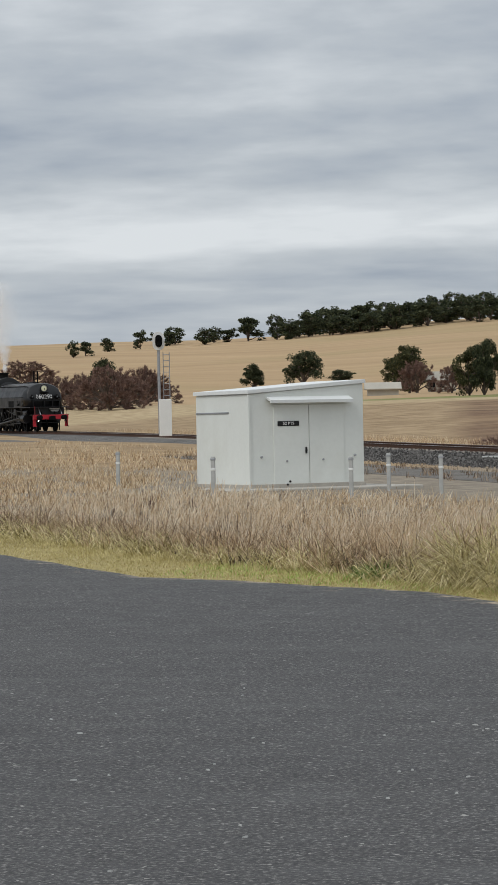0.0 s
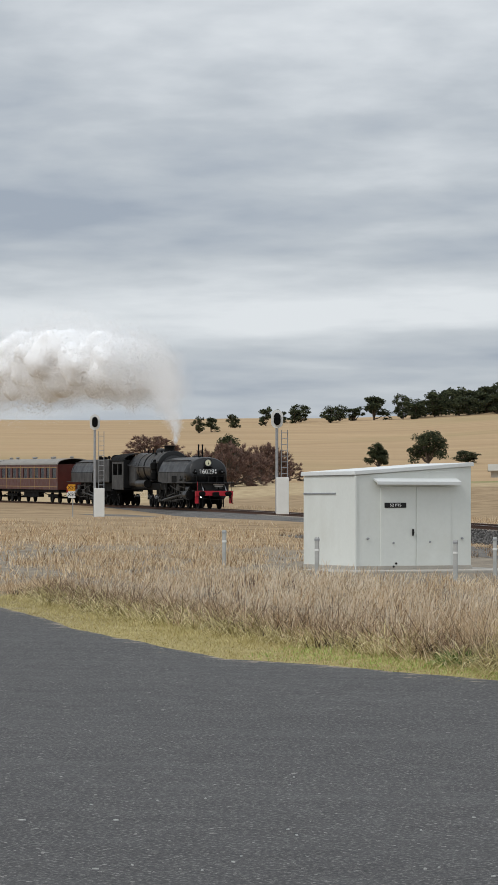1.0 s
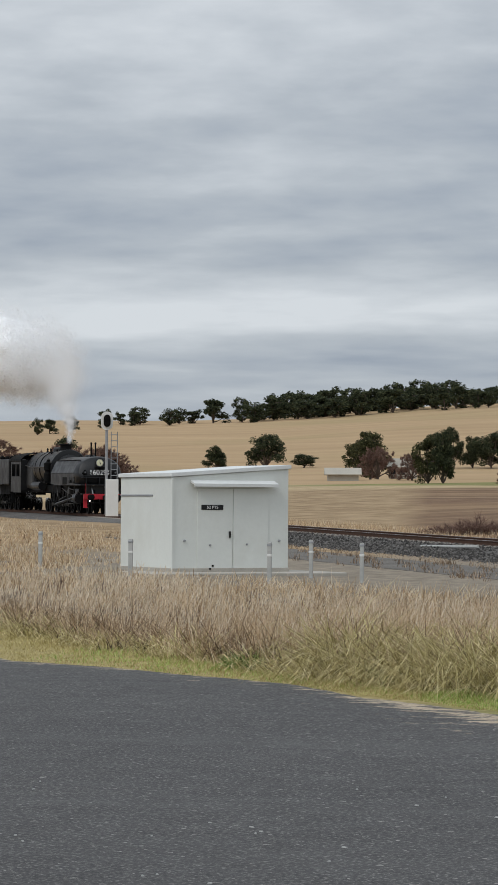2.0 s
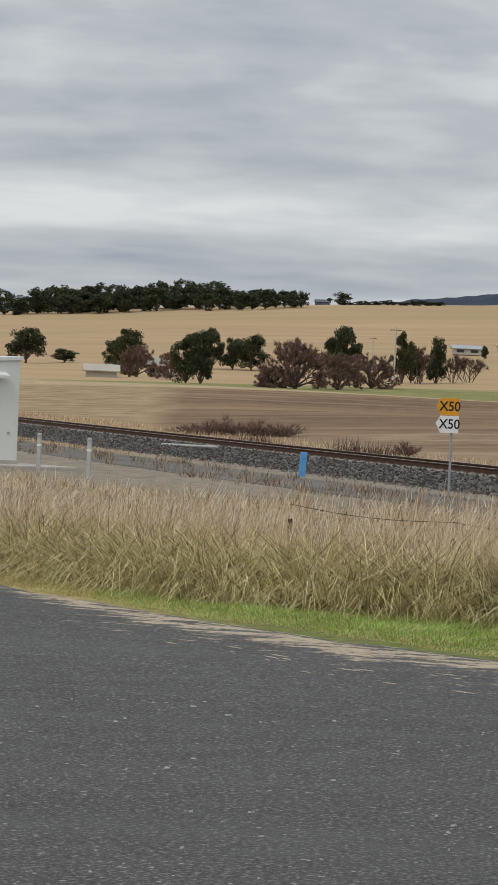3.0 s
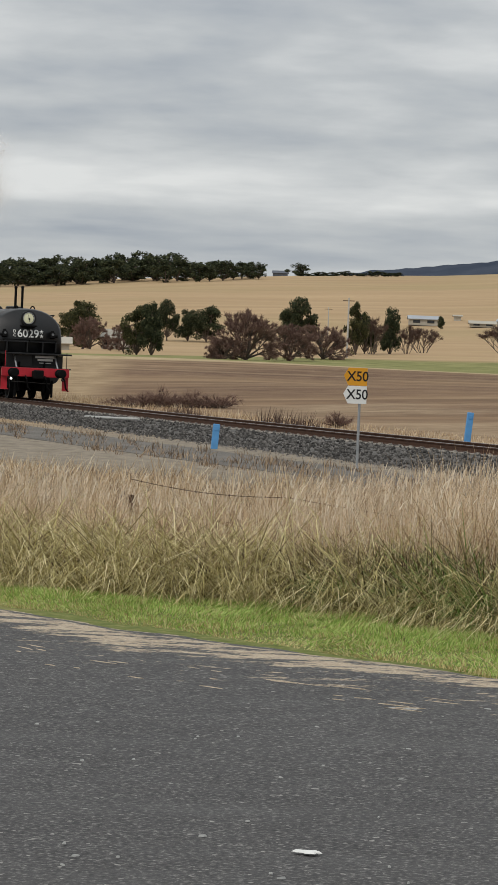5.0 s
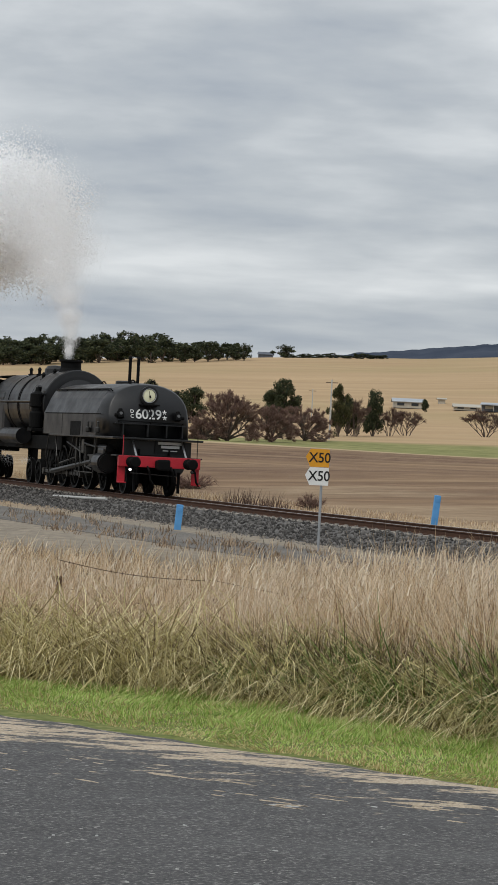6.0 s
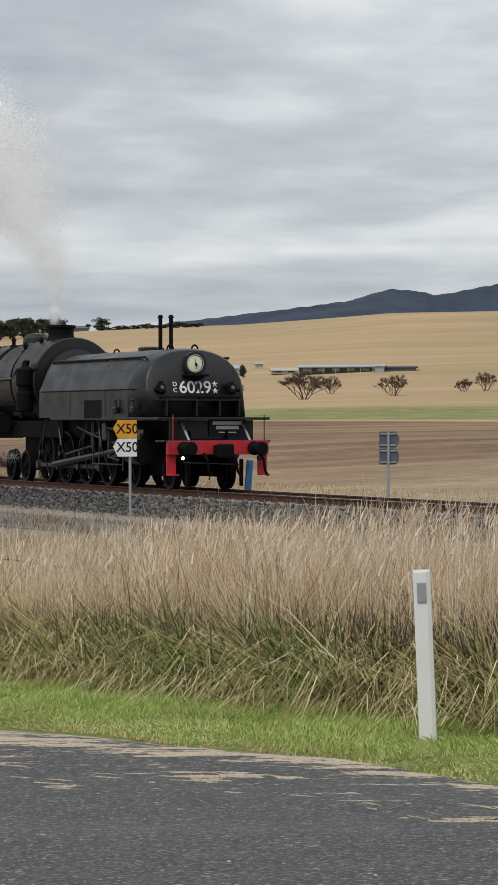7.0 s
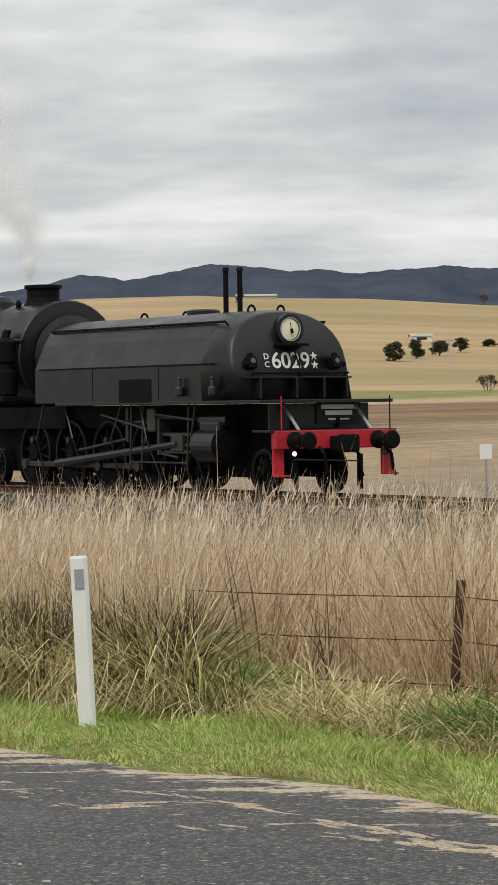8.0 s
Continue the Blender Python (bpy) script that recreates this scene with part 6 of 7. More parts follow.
    # dark dead weed stems standing in the grass
    rng = np.random.default_rng(77)
    n = 150
    x = rng.uniform(-14, 8, n)
    y = front_y(x) + rng.uniform(1, 12, n)
    blades("dead_weeds", np.repeat(x, 5) + rng.normal(0, 0.05, 5 * n), np.repeat(y, 5) + rng.normal(0, 0.05, 5 * n), np.repeat(ground_z(x, y), 5), np.repeat(tall(x) * rng.uniform(0.7, 1.0, n), 5) * rng.uniform(0.5, 1.05, 5 * n), np.full(5 * n, 0.014), (0.03, 0), BARE, 78, "dark dead weed stems among the grass", 0.2, 0.4)
    # scrub and reeds behind the line
    n = 36000
    x = rng.uniform(-62, 26, n)
    y = track_y(x) + 9 + 24 * rng.random(n) ** 1.6
    z = ground_z(x, y)
    h = rng.uniform(0.08, 0.36, n) * np.interp(x, (-60, -20, -8, 0, 30), (1.6, 1.4, 0.9, 0.55, 0.55))
    blades("trackside_grass", x, y, z - 0.03, h, np.full(n, 0.017), (0.1, 0), STRAW, 79, "rough dry grass beyond the railway", 0.3, 0.5)
    clumps = REEDS
    k = len(clumps)
    cx, cy, ch = (np.array(c) for c in zip(*clumps))
    x, y = np.repeat(cx, 90) + rng.normal(0, 0.28, 90 * k), np.repeat(cy, 90) + rng.normal(0, 0.5, 90 * k)
    blades("dead_reeds", x, y, ground_z(x, y), np.repeat(ch, 90) * rng.uniform(0.5, 1.1, 90 * k), np.full(90 * k, 0.03), (0.02, 0), BARE, 80, "dark dead reeds beyond the railway", 0.3, 0.4)


SCRUB = [(-16.1, 142.4), (-15.2, 142.8), (-14.4, 143.1), (-13.6, 143.1), (-12.8, 143), (-12.0, 142.9), (-11.3, 142.9), (-3.9, 116.5)]
REEDS = [(-4.76, 93.3, 1.0), (-4.6, 93.0, 0.8), (-3.8, 90.9, 1.0), (-3.5, 90.6, 0.8), (-9.24, 104.5, 0.7), (-8.9, 103.8, 0.8), (-8.5, 103.0, 0.8), (-8.14, 102, 0.7), (-7.7, 101.2, 0.6), (-2.33, 88.9, 0.45), (-2.1, 88.5, 0.4)]
build_grass()


# ---- trees ----
def limb(bm, a, b, r0, r1):
    rod(bm, a, b, r0, r1, 6)


def leaf_cloud(name, blobs, per, size, material, parent, seed, label=""):
    """Leaves as small bent cards gathered round the twig ends, with gaps between the clumps."""
    rng = np.random.default_rng(seed)
    pts = []
    for x, y, z, r in blobs:
        d = rng.normal(0, 1, (per, 3))
        d /= np.linalg.norm(d, axis=1)[:, None]
        pts.append(np.array((x, y, z)) + d * (r * rng.random(per) ** 0.4)[:, None] * np.array((1, 1, 0.72)))
    p = np.concatenate(pts)
    n = len(p)
    q = rng.normal(0, 1, (n, 4, 3)) * size * np.array((0.55, 0.55, 0.45))
    q[:, 2] = -q[:, 0]
    q[:, 3] = -q[:, 1] + rng.normal(0, size * 0.25, (n, 3))
    v = p[:, None] + q
    ob = mesh_np(name, v.reshape(-1, 3), np.arange(4 * n).reshape(-1, 4), material)
    ob.parent = parent
    if label:
        ob["label"] = label
    return ob


def crowned_tree(name, seed, material, label, trunk=0.25, squat=1.0, n=15, category="tree", bark=None, per=240, size=0.023, lobes=5, clump=(0.07, 0.14)):
    """A tree one unit high and about as wide: tapered trunk, limbs, and an uneven crown of leaf clumps on a few great boughs."""
    rng = random.Random(seed)
    t = empty(name, Matrix(), label, category)
    bm = bmesh.new()
    fork = Vector((rng.uniform(-0.03, 0.03), rng.uniform(-0.03, 0.03), trunk))
    limb(bm, (0, 0, -0.06), fork, 0.035, 0.026)
    blobs = []
    for b in range(lobes):
        a, k = 2.4 * b + rng.uniform(-0.5, 0.5), (b + 0.6) / lobes
        reach = 0.27 * squat * math.sin(math.pi * min(1, 0.3 + 0.62 * k)) * rng.uniform(0.6, 1.15)
        heart = Vector((reach * math.cos(a), reach * math.sin(a), trunk + 0.10 + (0.72 - trunk) * k + rng.uniform(-0.04, 0.04)))
        mid_ = fork.lerp(heart, 0.5) + Vector((0, 0, -0.03))
        limb(bm, fork, mid_, 0.020, 0.015)
        limb(bm, mid_, heart, 0.015, 0.009)
        for _ in range(max(3, n // lobes)):
            d = Vector((rng.gauss(0, 1), rng.gauss(0, 1), rng.gauss(0.25, 0.8))).normalized()
            end = heart + Vector((d.x * 0.19 * squat, d.y * 0.19 * squat, d.z * 0.15)) * rng.uniform(0.5, 1.1)
            end.z = max(trunk + 0.03, end.z)
            limb(bm, heart, end, 0.008, 0.003)
            blobs.append((*end, rng.uniform(*clump)))
    part("trunk", bm, bark or BARK, t)
    leaf_cloud("crown", blobs, per, size, material, t, seed)
    return t


def twig_cloud(name, ends, per, length, width, material, parent, seed, label=""):
    """Fine bare twigs: thin strips that fan out from the branch ends."""
    rng = np.random.default_rng(seed)
    p = np.repeat(np.array([e for e, _ in ends], float), per, 0)
    d = np.repeat(np.array([w for _, w in ends], float), per, 0) + rng.normal(0, 0.55, (len(p), 3))
    d /= np.linalg.norm(d, axis=1)[:, None]
    n = len(p)
    p += rng.normal(0, 0.012, (n, 3))
    tip = p + d * (length * rng.uniform(0.4, 1.2, n))[:, None]
    side = np.cross(d, rng.normal(0, 1, (n, 3)))
    side *= width / np.linalg.norm(side, axis=1)[:, None]
    v = np.stack([p - side, p + side, tip + side * 0.3, tip - side * 0.3], 1)
    ob = mesh_np(name, v.reshape(-1, 3), np.arange(4 * n).reshape(-1, 4), material)
    ob.parent = parent
    ob["label"], ob["kind"] = label, "stuff"
    return ob


def domed_tree(name, seed, label, squat=1.1):
    """A broad winter tree one unit high: boughs that fork from low down into a round head of bare reddish twigs."""
    rng = random.Random(seed)
    t = empty(name, Matrix(), label, "tree")
    bm, ends = bmesh.new(), []
    limb(bm, (0, 0, -0.06), (0, 0, 0.08), 0.05, 0.045)
    for i in range(13):
        a, up_ = 2.4 * i + rng.uniform(-0.3, 0.3), 0.12 + 0.86 * ((i + 0.5) / 13)
        out = math.sqrt(max(0.0, 1 - up_ * up_)) * 0.5 * squat
        end = Vector((out * math.cos(a), out * math.sin(a), up_ * 0.86))
        mid_ = end * 0.5 + Vector((0, 0, 0.05))
        limb(bm, (0, 0, 0.06), mid_, 0.024, 0.015)
        for _ in range(6):
            b = mid_.lerp(end, 0.75) + Vector((rng.gauss(0, 0.085), rng.gauss(0, 0.085), rng.gauss(0, 0.06)))
            limb(bm, mid_, b, 0.012, 0.006)
            for _ in range(5):
                c = b + (b - mid_).normalized() * rng.uniform(0.05, 0.14) + Vector((rng.gauss(0, 0.05), rng.gauss(0, 0.05), rng.gauss(0, 0.045)))
                c.z = max(c.z, 0.05)
                limb(bm, b, c, 0.005, 0.0025)
                ends.append((tuple(c), tuple((c - mid_).normalized())))
    part("trunk", bm, BARK, t)
    twig_cloud("twig_mass", ends, 34, 0.085, 0.0055, RUSTLEAF, t, seed, "dense head of fine rusty twigs")
    return t


def twiggy_tree(name, seed, material, label, spread=1.0, leafy_=0):
    """A leafless tree one unit high: several rising stems that fork into fine twigs."""
    rng = random.Random(seed)
    t = empty(name, Matrix(), label, "tree")
    bm, ends = bmesh.new(), []

    def grow(a, d, length, r, depth):
        b = a + d * length
        rod(bm, a, b, r, r * 0.62, 5 if depth > 1 else 4)
        if depth == 0:
            ends.append((tuple(b), tuple(d)))
            return
        for _ in range(3):
            e = (d + Vector((rng.uniform(-1, 1), rng.uniform(-1, 1), rng.uniform(-0.15, 0.75))) * 0.55).normalized()
            grow(b, e, length * rng.uniform(0.62, 0.85), r * 0.6, depth - 1)

    for i in range(8):
        a = 2.4 * i + rng.uniform(-0.3, 0.3)
        tip = (0.12 + 0.85 * i / 7) * spread
        d = Vector((math.cos(a) * tip, math.sin(a) * tip, 1)).normalized()
        grow(Vector((0.02 * math.cos(a), 0.02 * math.sin(a), -0.05)), d, 0.30 - 0.06 * i / 7, 0.014, 3)
    part("trunk", bm, BARK, t)
    if leafy_:
        twig_cloud("twig_mass", ends, leafy_, 0.10, 0.0048, material, t, seed, "fine reddish twigs")
    return t


PROTO = {
    "pine": [crowned_tree("evergreen_tree", s, PINE, "dark evergreen tree standing in the dry paddock", tr, sq, 56, lobes=lb, per=170, clump=(0.09, 0.165)) for s, sq, lb, tr in ((1, 1.1, 9, 0.06), (2, 0.95, 8, 0.02), (3, 1.2, 10, 0.09))],
    "gum": [crowned_tree("gum_tree", s, GUM, "olive-green gum tree beside the paddock", 0.04, sq, 56, lobes=lb, per=150, size=0.022, clump=(0.08, 0.15)) for s, sq, lb in ((4, 1.05, 8), (5, 1.15, 10))],
    "bare": [twiggy_tree("bare_tree", s, BARE, "leafless winter tree with reddish-brown twigs", 1.0, leafy_=lf) for s, lf in ((6, 12), (7, 8), (8, 10))],
    "willow": [domed_tree("winter_willow", s, "broad round-headed winter tree with rusty twigs") for s in (9, 10)],
    "sky": [crowned_tree("ridge_tree", s, PINE, "dark tree on the ridge against the sky", 0.04, sq, 34, per=60, size=0.042, lobes=lb, clump=(0.10, 0.18)) for s, sq, lb in ((11, 1.1, 6), (12, 1.3, 7), (13, 1.0, 5), (14, 1.2, 8))],
}


def stand(az, el):
    """The place on the hill that lies that many degrees round and up, from the eye's height at the origin."""
    lo, hi = 130.0, 1500.0
    a = radians(az)
    for _ in range(40):
        r = (lo + hi) / 2
        z = float(ground_z(-math.sin(a) * r, math.cos(a) * r))
        lo, hi = (r, hi) if math.degrees(math.atan2(z - 1.6, r)) < el else (lo, r)
    return -math.sin(a) * r, math.cos(a) * r, float(ground_z(-math.sin(a) * r, math.cos(a) * r)), r


USED = set()


def plant(kind, rows, group, seed):
    """Trees by bearing, height of the foot, and size (metres at a kilometre)."""
    rng = random.Random(seed)
    for i, (az, el, h, w) in enumerate(rows):
        x, y, z, r = stand(az, el)
        h, w = h * r / 1000, w * r / 1000
        src = PROTO[kind][i % len(PROTO[kind])]
        wide = w / h / (0.95 if kind != "willow" else 1.1)
        m = pose(x, y, z - 0.1, 0, 0, rng.uniform(0, 360)) @ Matrix.Diagonal((h * wide, h * wide, h * 1.02, 1))
        if src.name in USED:
            ob = copy_thing(src, m @ Matrix.Diagonal((1 / src.scale.x, 1 / src.scale.y, 1 / src.scale.z, 1)))
        else:
            USED.add(src.name)
            src.matrix_basis = m
            ob = src
        tagged(ob, group=group)


plant("pine", [(14.37, 0.62, 14, 12), (11.31, 0.77, 8.8, 10.4), (10.3, 0.79, 13.2, 15), (9.53, 0.85, 4.6, 10), (6.65, 0.52, 19.4, 11), (6.53, 0.84, 15.4, 8.5), (5.72, 0.85, 12.6, 13), (6.12, 0.85, 11.5, 9), (3.83, 0.87, 17.6, 12), (4.1, 0.87, 12, 9), (1.95, 0.71, 17.5, 9), (2.45, 0.70, 15, 9), (1.05, 1.28, 4.8, 3)], "paddock trees", 31)
plant("pine", [(-8.27, 1.19, 7.4, 8.5), (-8.72, 1.25, 7.4, 7), (-9.17, 1.31, 5.6, 8), (-9.59, 1.39, 4.8, 7), (-10.15, 1.47, 2.8, 6.5)], "trees by the white house", 32)
plant("gum", [(8.16, 0.64, 18.2, 16), (6.95, 0.52, 18.8, 13), (8.45, 0.66, 13, 11), (2.62, 0.69, 19.5, 9)], "paddock trees", 33)
plant("bare", [(-0.27, 0.83, 11.6, 17), (-0.78, 0.91, 8.4, 6.8), (1.29, 0.74, 12, 13), (2.3, 0.70, 16, 11), (-2.08, 0.89, 9.2, 11.2), (14.98, 0.44, 12.4, 12), (-3.46, 0.94, 6.4, 6.4), (-3.88, 0.99, 8, 8.8), (-10.35, 0.54, 8, 8.0), (1.62, 0.72, 13, 9), (-9.98, 2.3, 5, 4)], "bare winter trees", 34)
plant("willow", [(4.72, 0.49, 18.6, 19), (15.9, 0.9, 9, 16), (3.85, 0.53, 13.4, 15), (3.20, 0.58, 12.4, 15), (8.0, 0.62, 11.5, 11), (14.24, 0.37, 16, 17), (13.51, 0.46, 14.4, 13), (14.62, 0.40, 13, 14), (13.88, 0.42, 12, 14), (15.3, 0.40, 12.5, 13), (13.15, 0.48, 8, 11), (5.15, 0.48, 8, 11), (7.3, 0.6, 10, 9)], "rusty winter trees", 35)
plant("sky", [(13.6, 1.62, 6.8, 6.8), (14.96, 1.45, 6.4, 5), (14.71, 1.47, 6, 6), (14.27, 1.55, 5.2, 5.6), (13.29, 1.67, 4.8, 5.6), (12.3, 1.66, 6.4, 8.4), (11.4, 1.72, 9.6, 11.6), (10.83, 1.74, 9.2, 7.2), (11.8, 1.71, 5.2, 8), (4.04, 2.24, 5.0, 7.8), (-5.1, 2.45, 6.0, 3.4), (12.9, 1.68, 6.5, 8), (13.0, 1.66, 5.5, 6), (12.1, 1.7, 6, 6)], "trees along the ridge", 36)
WOOD = random.Random(40)
plant("sky", [(10.6 - 0.128 * i + WOOD.uniform(-0.05, 0.05), float(np.interp(10.6 - 0.128 * i, CREST[0], CREST[1])) - WOOD.uniform(0.02, 0.10), WOOD.uniform(6.5, 10.5) * (1 if i < 34 else 0.7), WOOD.uniform(8, 13) * (1 if i < 34 else 0.75)) for i in range(46)], "wood along the ridge", 37)
plant("sky", [(4.0 - 0.13 * i, float(np.interp(4.0 - 0.13 * i, CREST[0], CREST[1])) - 0.02, WOOD.uniform(1.2, 2.4), WOOD.uniform(3, 6)) for i in range(16)], "low scrub along the ridge", 38)


# ---- farm buildings on the slope ----
def build_house(az, el, length, depth, wall_h, roof_h, turn, wall, roof, label, windows=0, veranda=False):
    x, y, z, r = stand(az, el)
    length, depth, wall_h, roof_h = (v * r / 1000 for v in (length, depth, wall_h, roof_h))
    b = empty("farm_building", pose(x, y, z - 0.3, 0, 0, turn), label, "building", "farm buildings")
    bm = bmesh.new()
    box(bm, 0, 0, wall_h / 2, length, depth, wall_h + 0.2, 0.03)
    part("wall", bm, wall, b)
    bm = bmesh.new()
    o = 0.5
    sec = [(-depth / 2 - o, wall_h - 0.05), (0, wall_h + roof_h), (depth / 2 + o, wall_h - 0.05), (depth / 2 + o, wall_h - 0.2), (0, wall_h + roof_h - 0.16), (-depth / 2 - o, wall_h - 0.2)]
    skin(bm, [[(sx, u, v) for u, v in sec] for sx in (-length / 2 - o, length / 2 + o)], closed=True)
    bmesh.ops.recalc_face_normals(bm, faces=bm.faces)
    part("roof", bm, roof, b)
    for i in range(windows):
        wx = -length / 2 + (i + 0.5) * length / windows
        bm = bmesh.new()
        box(bm, wx, -depth / 2 - 0.03, wall_h * 0.55, length / windows * 0.5, 0.1, wall_h * 0.45, 0.02)
        part("window", bm, DARKGLASS if wall is not FARMWALL else FARMPALE, b)
    if veranda:
        for i in range(7):
            wx = -length / 2 + i * length / 6
            bm = bmesh.new()
            box(bm, wx, -depth / 2 - 1.6, wall_h / 2 - 0.1, 0.16, 0.16, wall_h)
            part("veranda_post", bm, FARMPALE, b)
        bm = bmesh.new()
        box(bm, 0, -depth / 2 - 0.9, wall_h - 0.12, length, 2.0, 0.1)
        part("veranda_roof", bm, roof, b)


build_house(-0.85, 1.38, 26, 12, 2.2, 0.9, -4, FARMWALL, FARMROOF, "long low farmhouse with a pale metal roof", 5, True)
build_house(-1.72, 1.38, 3, 8, 2.6, 0.8, -4, FARMROOF, FARMROOF, "pale metal farm shed beside the farmhouse")
build_house(-2.10, 1.40, 12, 8, 1.8, 0.5, -4, FARMWALL, FARMWALL, "dark low farm shed beside the farmhouse")
build_house(0.22, 1.38, 9, 6, 1.2, 1.0, 3, FARMPALE, FARMPALE, "small pale farm cottage on the slope", 2)
build_house(1.42, 1.37, 10, 7, 2.2, 1.2, 5, FARMPALE, FARMROOF, "small pale farmhouse half behind trees", 2)
build_house(0.74, 1.48, 2.4, 3, 1.8, 0.4, 5, FARMPALE, FARMPALE, "small pale tank shed on the slope")
build_house(4.42, 2.26, 5, 4, 1.2, 0.9, 0, FARMWALL, FARMWALL, "grey shed on the ridge")
build_house(8.7, 0.57, 11, 8, 3.0, 2.2, 10, FARMPALE, FARMPALE, "cream farm shed behind the railway")
build_house(7.5, 0.66, 7.5, 7, 4.0, 3.0, -20, FARMPALE, FARMPALE, "cream gabled cottage among the trees", 2)
build_house(-8.77, 1.60, 7, 6, 2.2, 0.9, 0, WHITE, FARMPALE, "white cottage above a clump of trees", 1)
build_house(-5.4, 2.53, 14, 6, 1.0, 0.7, 0, FARMPALE, FARMPALE, "pale house on the crest of the hill")


def build_power_pole(az, el, h):
    x, y, z, r = stand(az, el)
    p = empty("power_pole", pose(x, y, z), "grey timber power pole with a crossarm", "power pole", "power poles")
    bm = bmesh.new()
    rod(bm, (0, 0, -0.4), (0, 0, h), 0.17, 0.11)
    part("pole", bm, GREYPOST, p)
    bm = bmesh.new()
    box(bm, 0, 0, h - 0.5, 1.9, 0.1, 0.12)
    part("crossarm", bm, TIMBER, p)


def build_shrub(x, y, high, wide, seed):
    """A low leafless bush: stems from one root that fan into twigs."""
    rng = random.Random(seed)
    t = empty("bare_shrub", pose(x, y, float(ground_z(x, y)) - 0.03), "low leafless brown shrub behind the railway", "shrub", "shrubs behind the railway")
    bm, ends = bmesh.new(), []
    for i in range(26):
        a, q = 2.4 * i, math.sqrt((i + 0.5) / 26)
        end = Vector((q * wide / 2 * math.cos(a), q * wide / 2 * math.sin(a), high * rng.uniform(0.4, 0.85) * (1.1 - 0.5 * q)))
        rod(bm, (0.1 * end.x, 0.1 * end.y, 0), end, 0.02, 0.008, 4)
        ends.append((tuple(end), tuple(end.normalized())))
        ends.append((tuple(end * 0.6), tuple(end.normalized())))
    part("branchwork", bm, BARK, t)
    twig_cloud("twig_mass", ends, 26, high * 0.4, 0.007, RUSTLEAF, t, seed, "fine brown twigs")


for i_, (x_, y_) in enumerate(SCRUB):
    build_shrub(x_, y_, 0.65 + 0.4 * ((i_ * 7) % 5) / 4 if i_ < 7 else 0.6, 2.1 if i_ < 7 else 1.1, 60 + i_)
build_power_pole(2.78, 0.66, 9.5)
build_power_pole(-9.4, 0.98, 8)
build_power_pole(3.3, 1.0, 8)


# ---- the wire fence along the tall grass ----
def build_fence():
    f = empty("wire_fence", Matrix(), "old barbed-wire fence on rusty steel pickets", "fence")
    spots = [(6.10, 20.5, 4.5), (3.1, 24.6, -2), (0.6, 28.9, 2), (-1.2, 31.6, -1), (9.2, 15.2, 2)]
    tops = []
    for x, y, lean in spots:
        z = float(ground_z(x, y))
        bm = bmesh.new()
        h = 0.92 if x > 2 else 0.66
        prof = [(-0.028, 0.0), (-0.004, 0.006), (0.0, 0.034), (0.004, 0.006), (0.028, 0.0), (0.0, -0.008)]
        skin(bm, [[(u, v, -0.3) for u, v in prof], [(u, v, h - 0.14) for u, v in prof]], closed=True)
        part("picket", bm, RUST, f, m=pose(x, y, z, 0, lean))
        tops.append((x, y, z, lean))
    tops.sort()
    for (x0, y0, z0, l0), (x1, y1, z1, l1) in zip(tops, tops[1:]):
        for k in (0.16, 0.42, 0.68):
            bm = bmesh.new()
            a = Vector((x0 + math.sin(radians(l0)) * k, y0 - 0.02, z0 + k))
            b = Vector((x1 + math.sin(radians(l1)) * k, y1 - 0.02, z1 + k))
            n = 14
            pts = [a.lerp(b, i / n) - Vector((0, 0, 0.05 * math.sin(math.pi * i / n))) for i in range(n + 1)]
            for p, q in zip(pts, pts[1:]):
                rod(bm, p, q, 0.0035, sides=4)
                rod(bm, q + Vector((0, 0, 0.012)), q - Vector((0, 0, 0.012)), 0.003, sides=3)
            part("wire", bm, RUST, f, "rusty barbed wire strand")


build_fence()


def build_small_sign(x, y, z):
    s = empty("small_sign", pose(x, y, z, 0, 0, -10), "small white square sign on a short post", "sign")
    bm = bmesh.new()
    rod(bm, (0, 0, -0.3), (0, 0, 1.38), 0.03)
    part("post", bm, GALV, s)
    bm = bmesh.new()
    box(bm, 0, -0.035, 1.2, 0.3, 0.02, 0.36, 0.005)
    part("face", bm, WHITE, s)


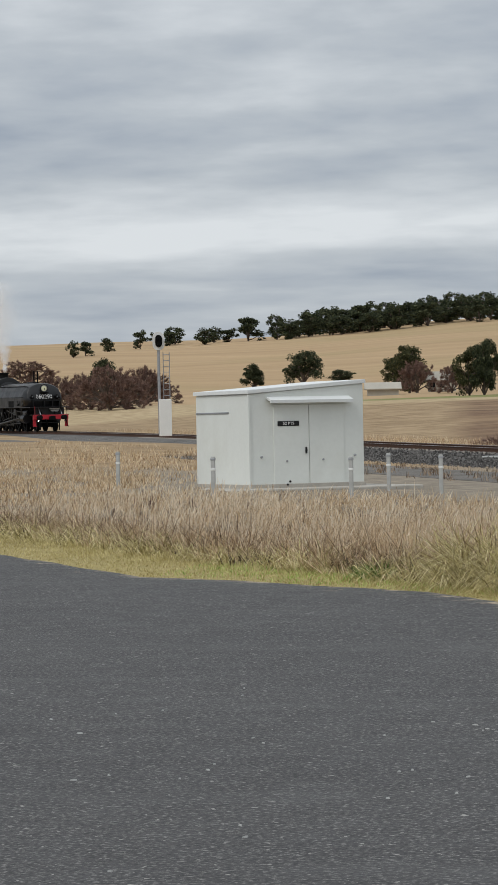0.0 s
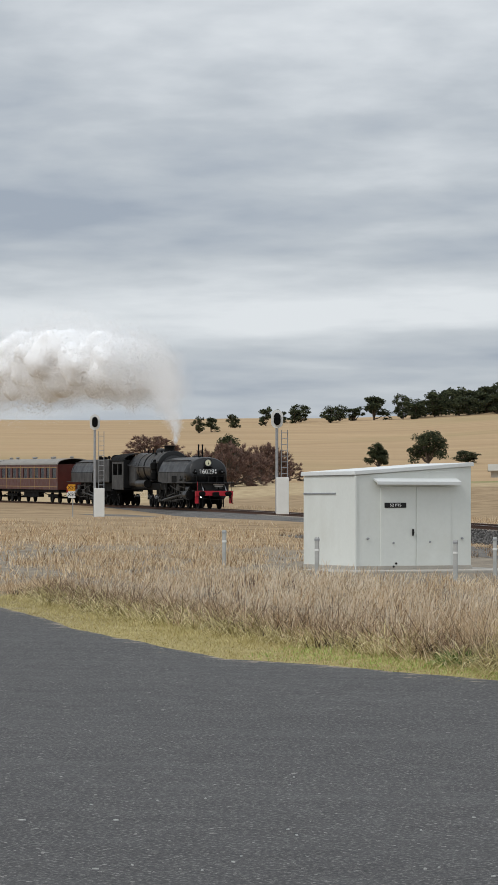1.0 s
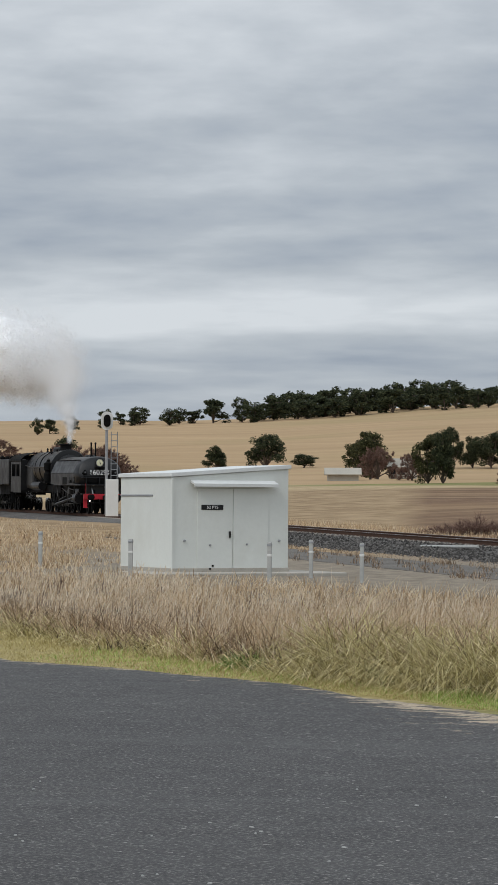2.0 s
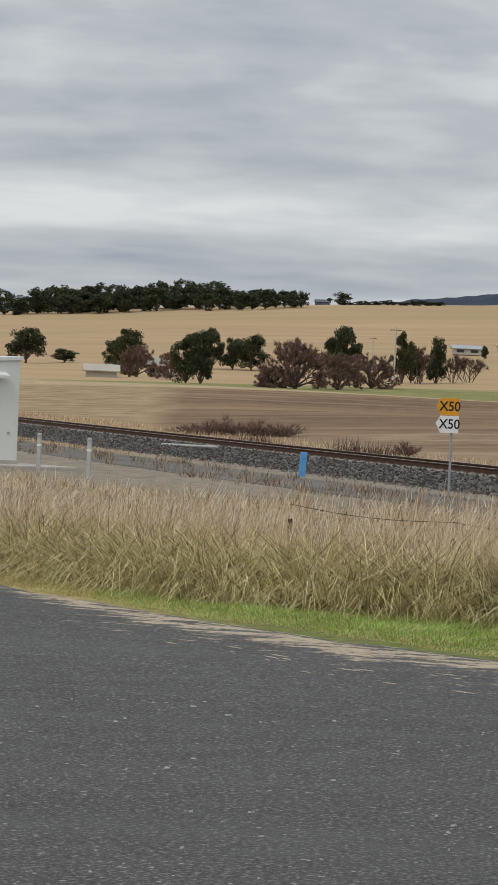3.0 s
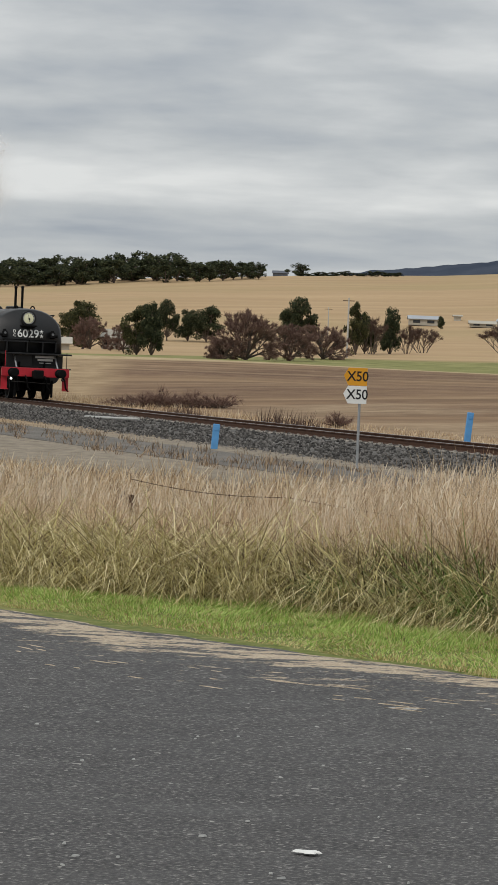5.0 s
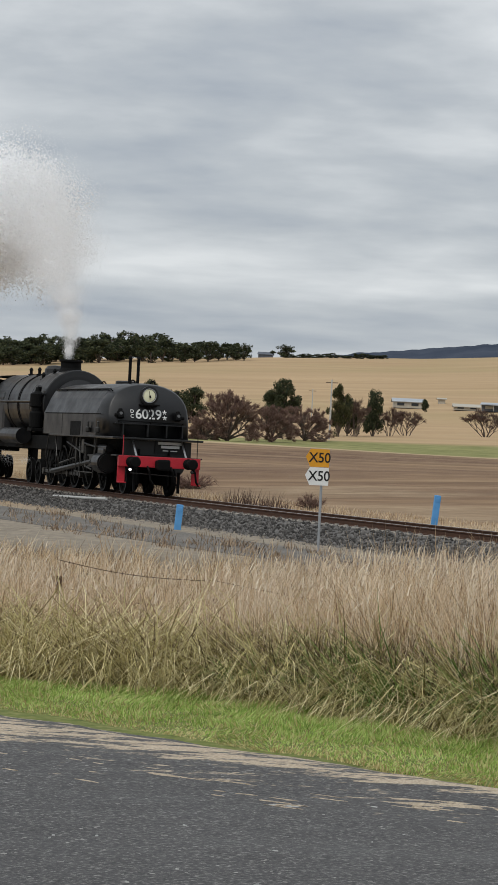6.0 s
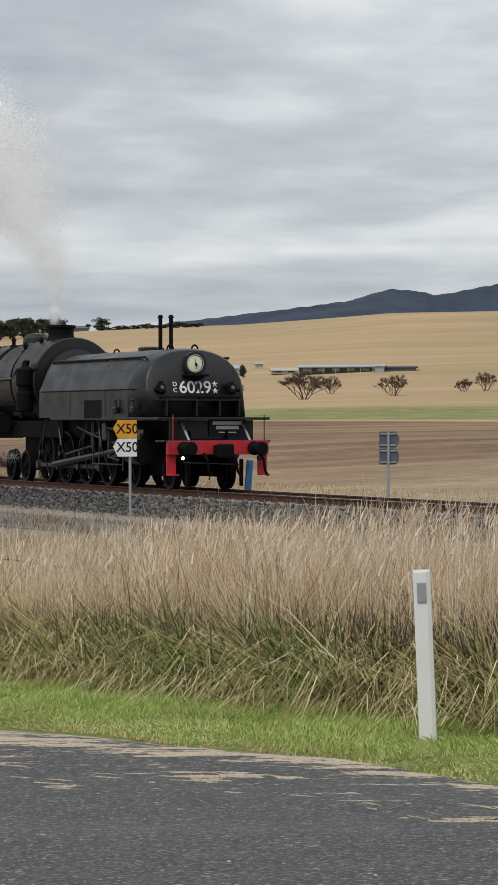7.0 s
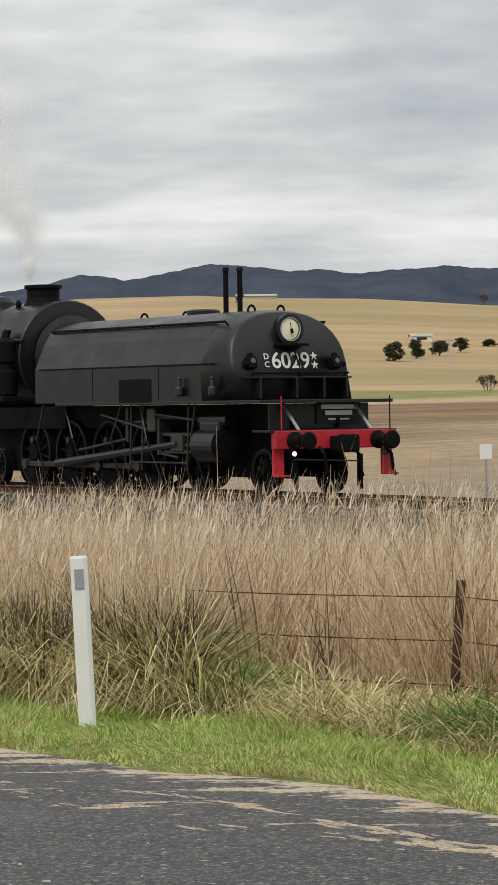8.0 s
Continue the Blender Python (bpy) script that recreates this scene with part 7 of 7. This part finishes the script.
build_small_sign(15.2, 71.5, float(ground_z(15.2, 71.5)) + 0.02)


def build_pipe():
    bm = bmesh.new()
    pts = [Vector(p) for p in PIPE]
    for p, q in zip(pts, pts[1:]):
        rod(bm, p, q, 0.045, sides=8)
    tagged(part("loose_pipe", bm, GREYPOST), "pale bent pipe lying on the ballast", "pipe")


PIPE = [(-12.6, 101.4, 0.2), (-12.0, 100.3, 0.26), (-11.6, 99.2, 0.33), (-10.2, 95.9, 0.36), (-9.0, 93.0, 0.40)]
build_pipe()


# ---- what moves: the train along the track, its wheels, its steam ----
RUN = ((0, 5.0), (0.5, 11.5), (1, 18.9), (1.5, 28.6), (2, 39.2), (2.5, 50.0), (3, 61.1), (3.5, 72.2), (4, 83.4), (4.5, 94.6), (5, 105.8), (5.5, 116.8), (6, 127.7), (6.5, 138.6), (7, 148.7), (7.5, 158.5), (8, 168.6))


def run_at(t):
    """How far along the track the buffer beam has come."""
    ts, ss = [r[0] for r in RUN], [r[1] for r in RUN]
    return float(np.interp(t, ts, ss))


def motions():
    times = [i * 0.25 for i in range(33)]
    walk(LOCO, [(t, track_pose(run_at(t), run_at(t) - 30)) for t in times])
    for i, c in enumerate(COACHES):
        back = 41.6 + 20.5 * i
        walk(c, [(t, track_pose(run_at(t) - back, run_at(t) - back - 17)) for t in times])
    for ob, x, y, r, flip in WHEELS:
        steps = [i / 30 for i in range(0, 241)]
        sign = -1 if flip else 1
        walk(ob, [(t, pose(x, y, r, 0, 0, 180 if flip else 0) @ pose(0, 0, 0, 0, sign * math.degrees(run_at(t) / r) % 360, 0)) for t in steps])
    for i, (ob, c) in enumerate(PLUME):
        rows = []
        for t in times:
            m = track_pose(run_at(t) + c.x, run_at(t) + c.x - 4)
            lag = 0.06 * (t - 4) * min(3.0, abs(c.x + 12.4) * 0.2)
            rows.append((t, m @ pose(-lag, c.y, c.z + 0.08 * math.sin(t * 1.7 + i), 0, 5 * math.sin(t * 0.9 + i), 4 * math.sin(t * 0.7 + 2 * i))))
        walk(ob, rows)


motions()
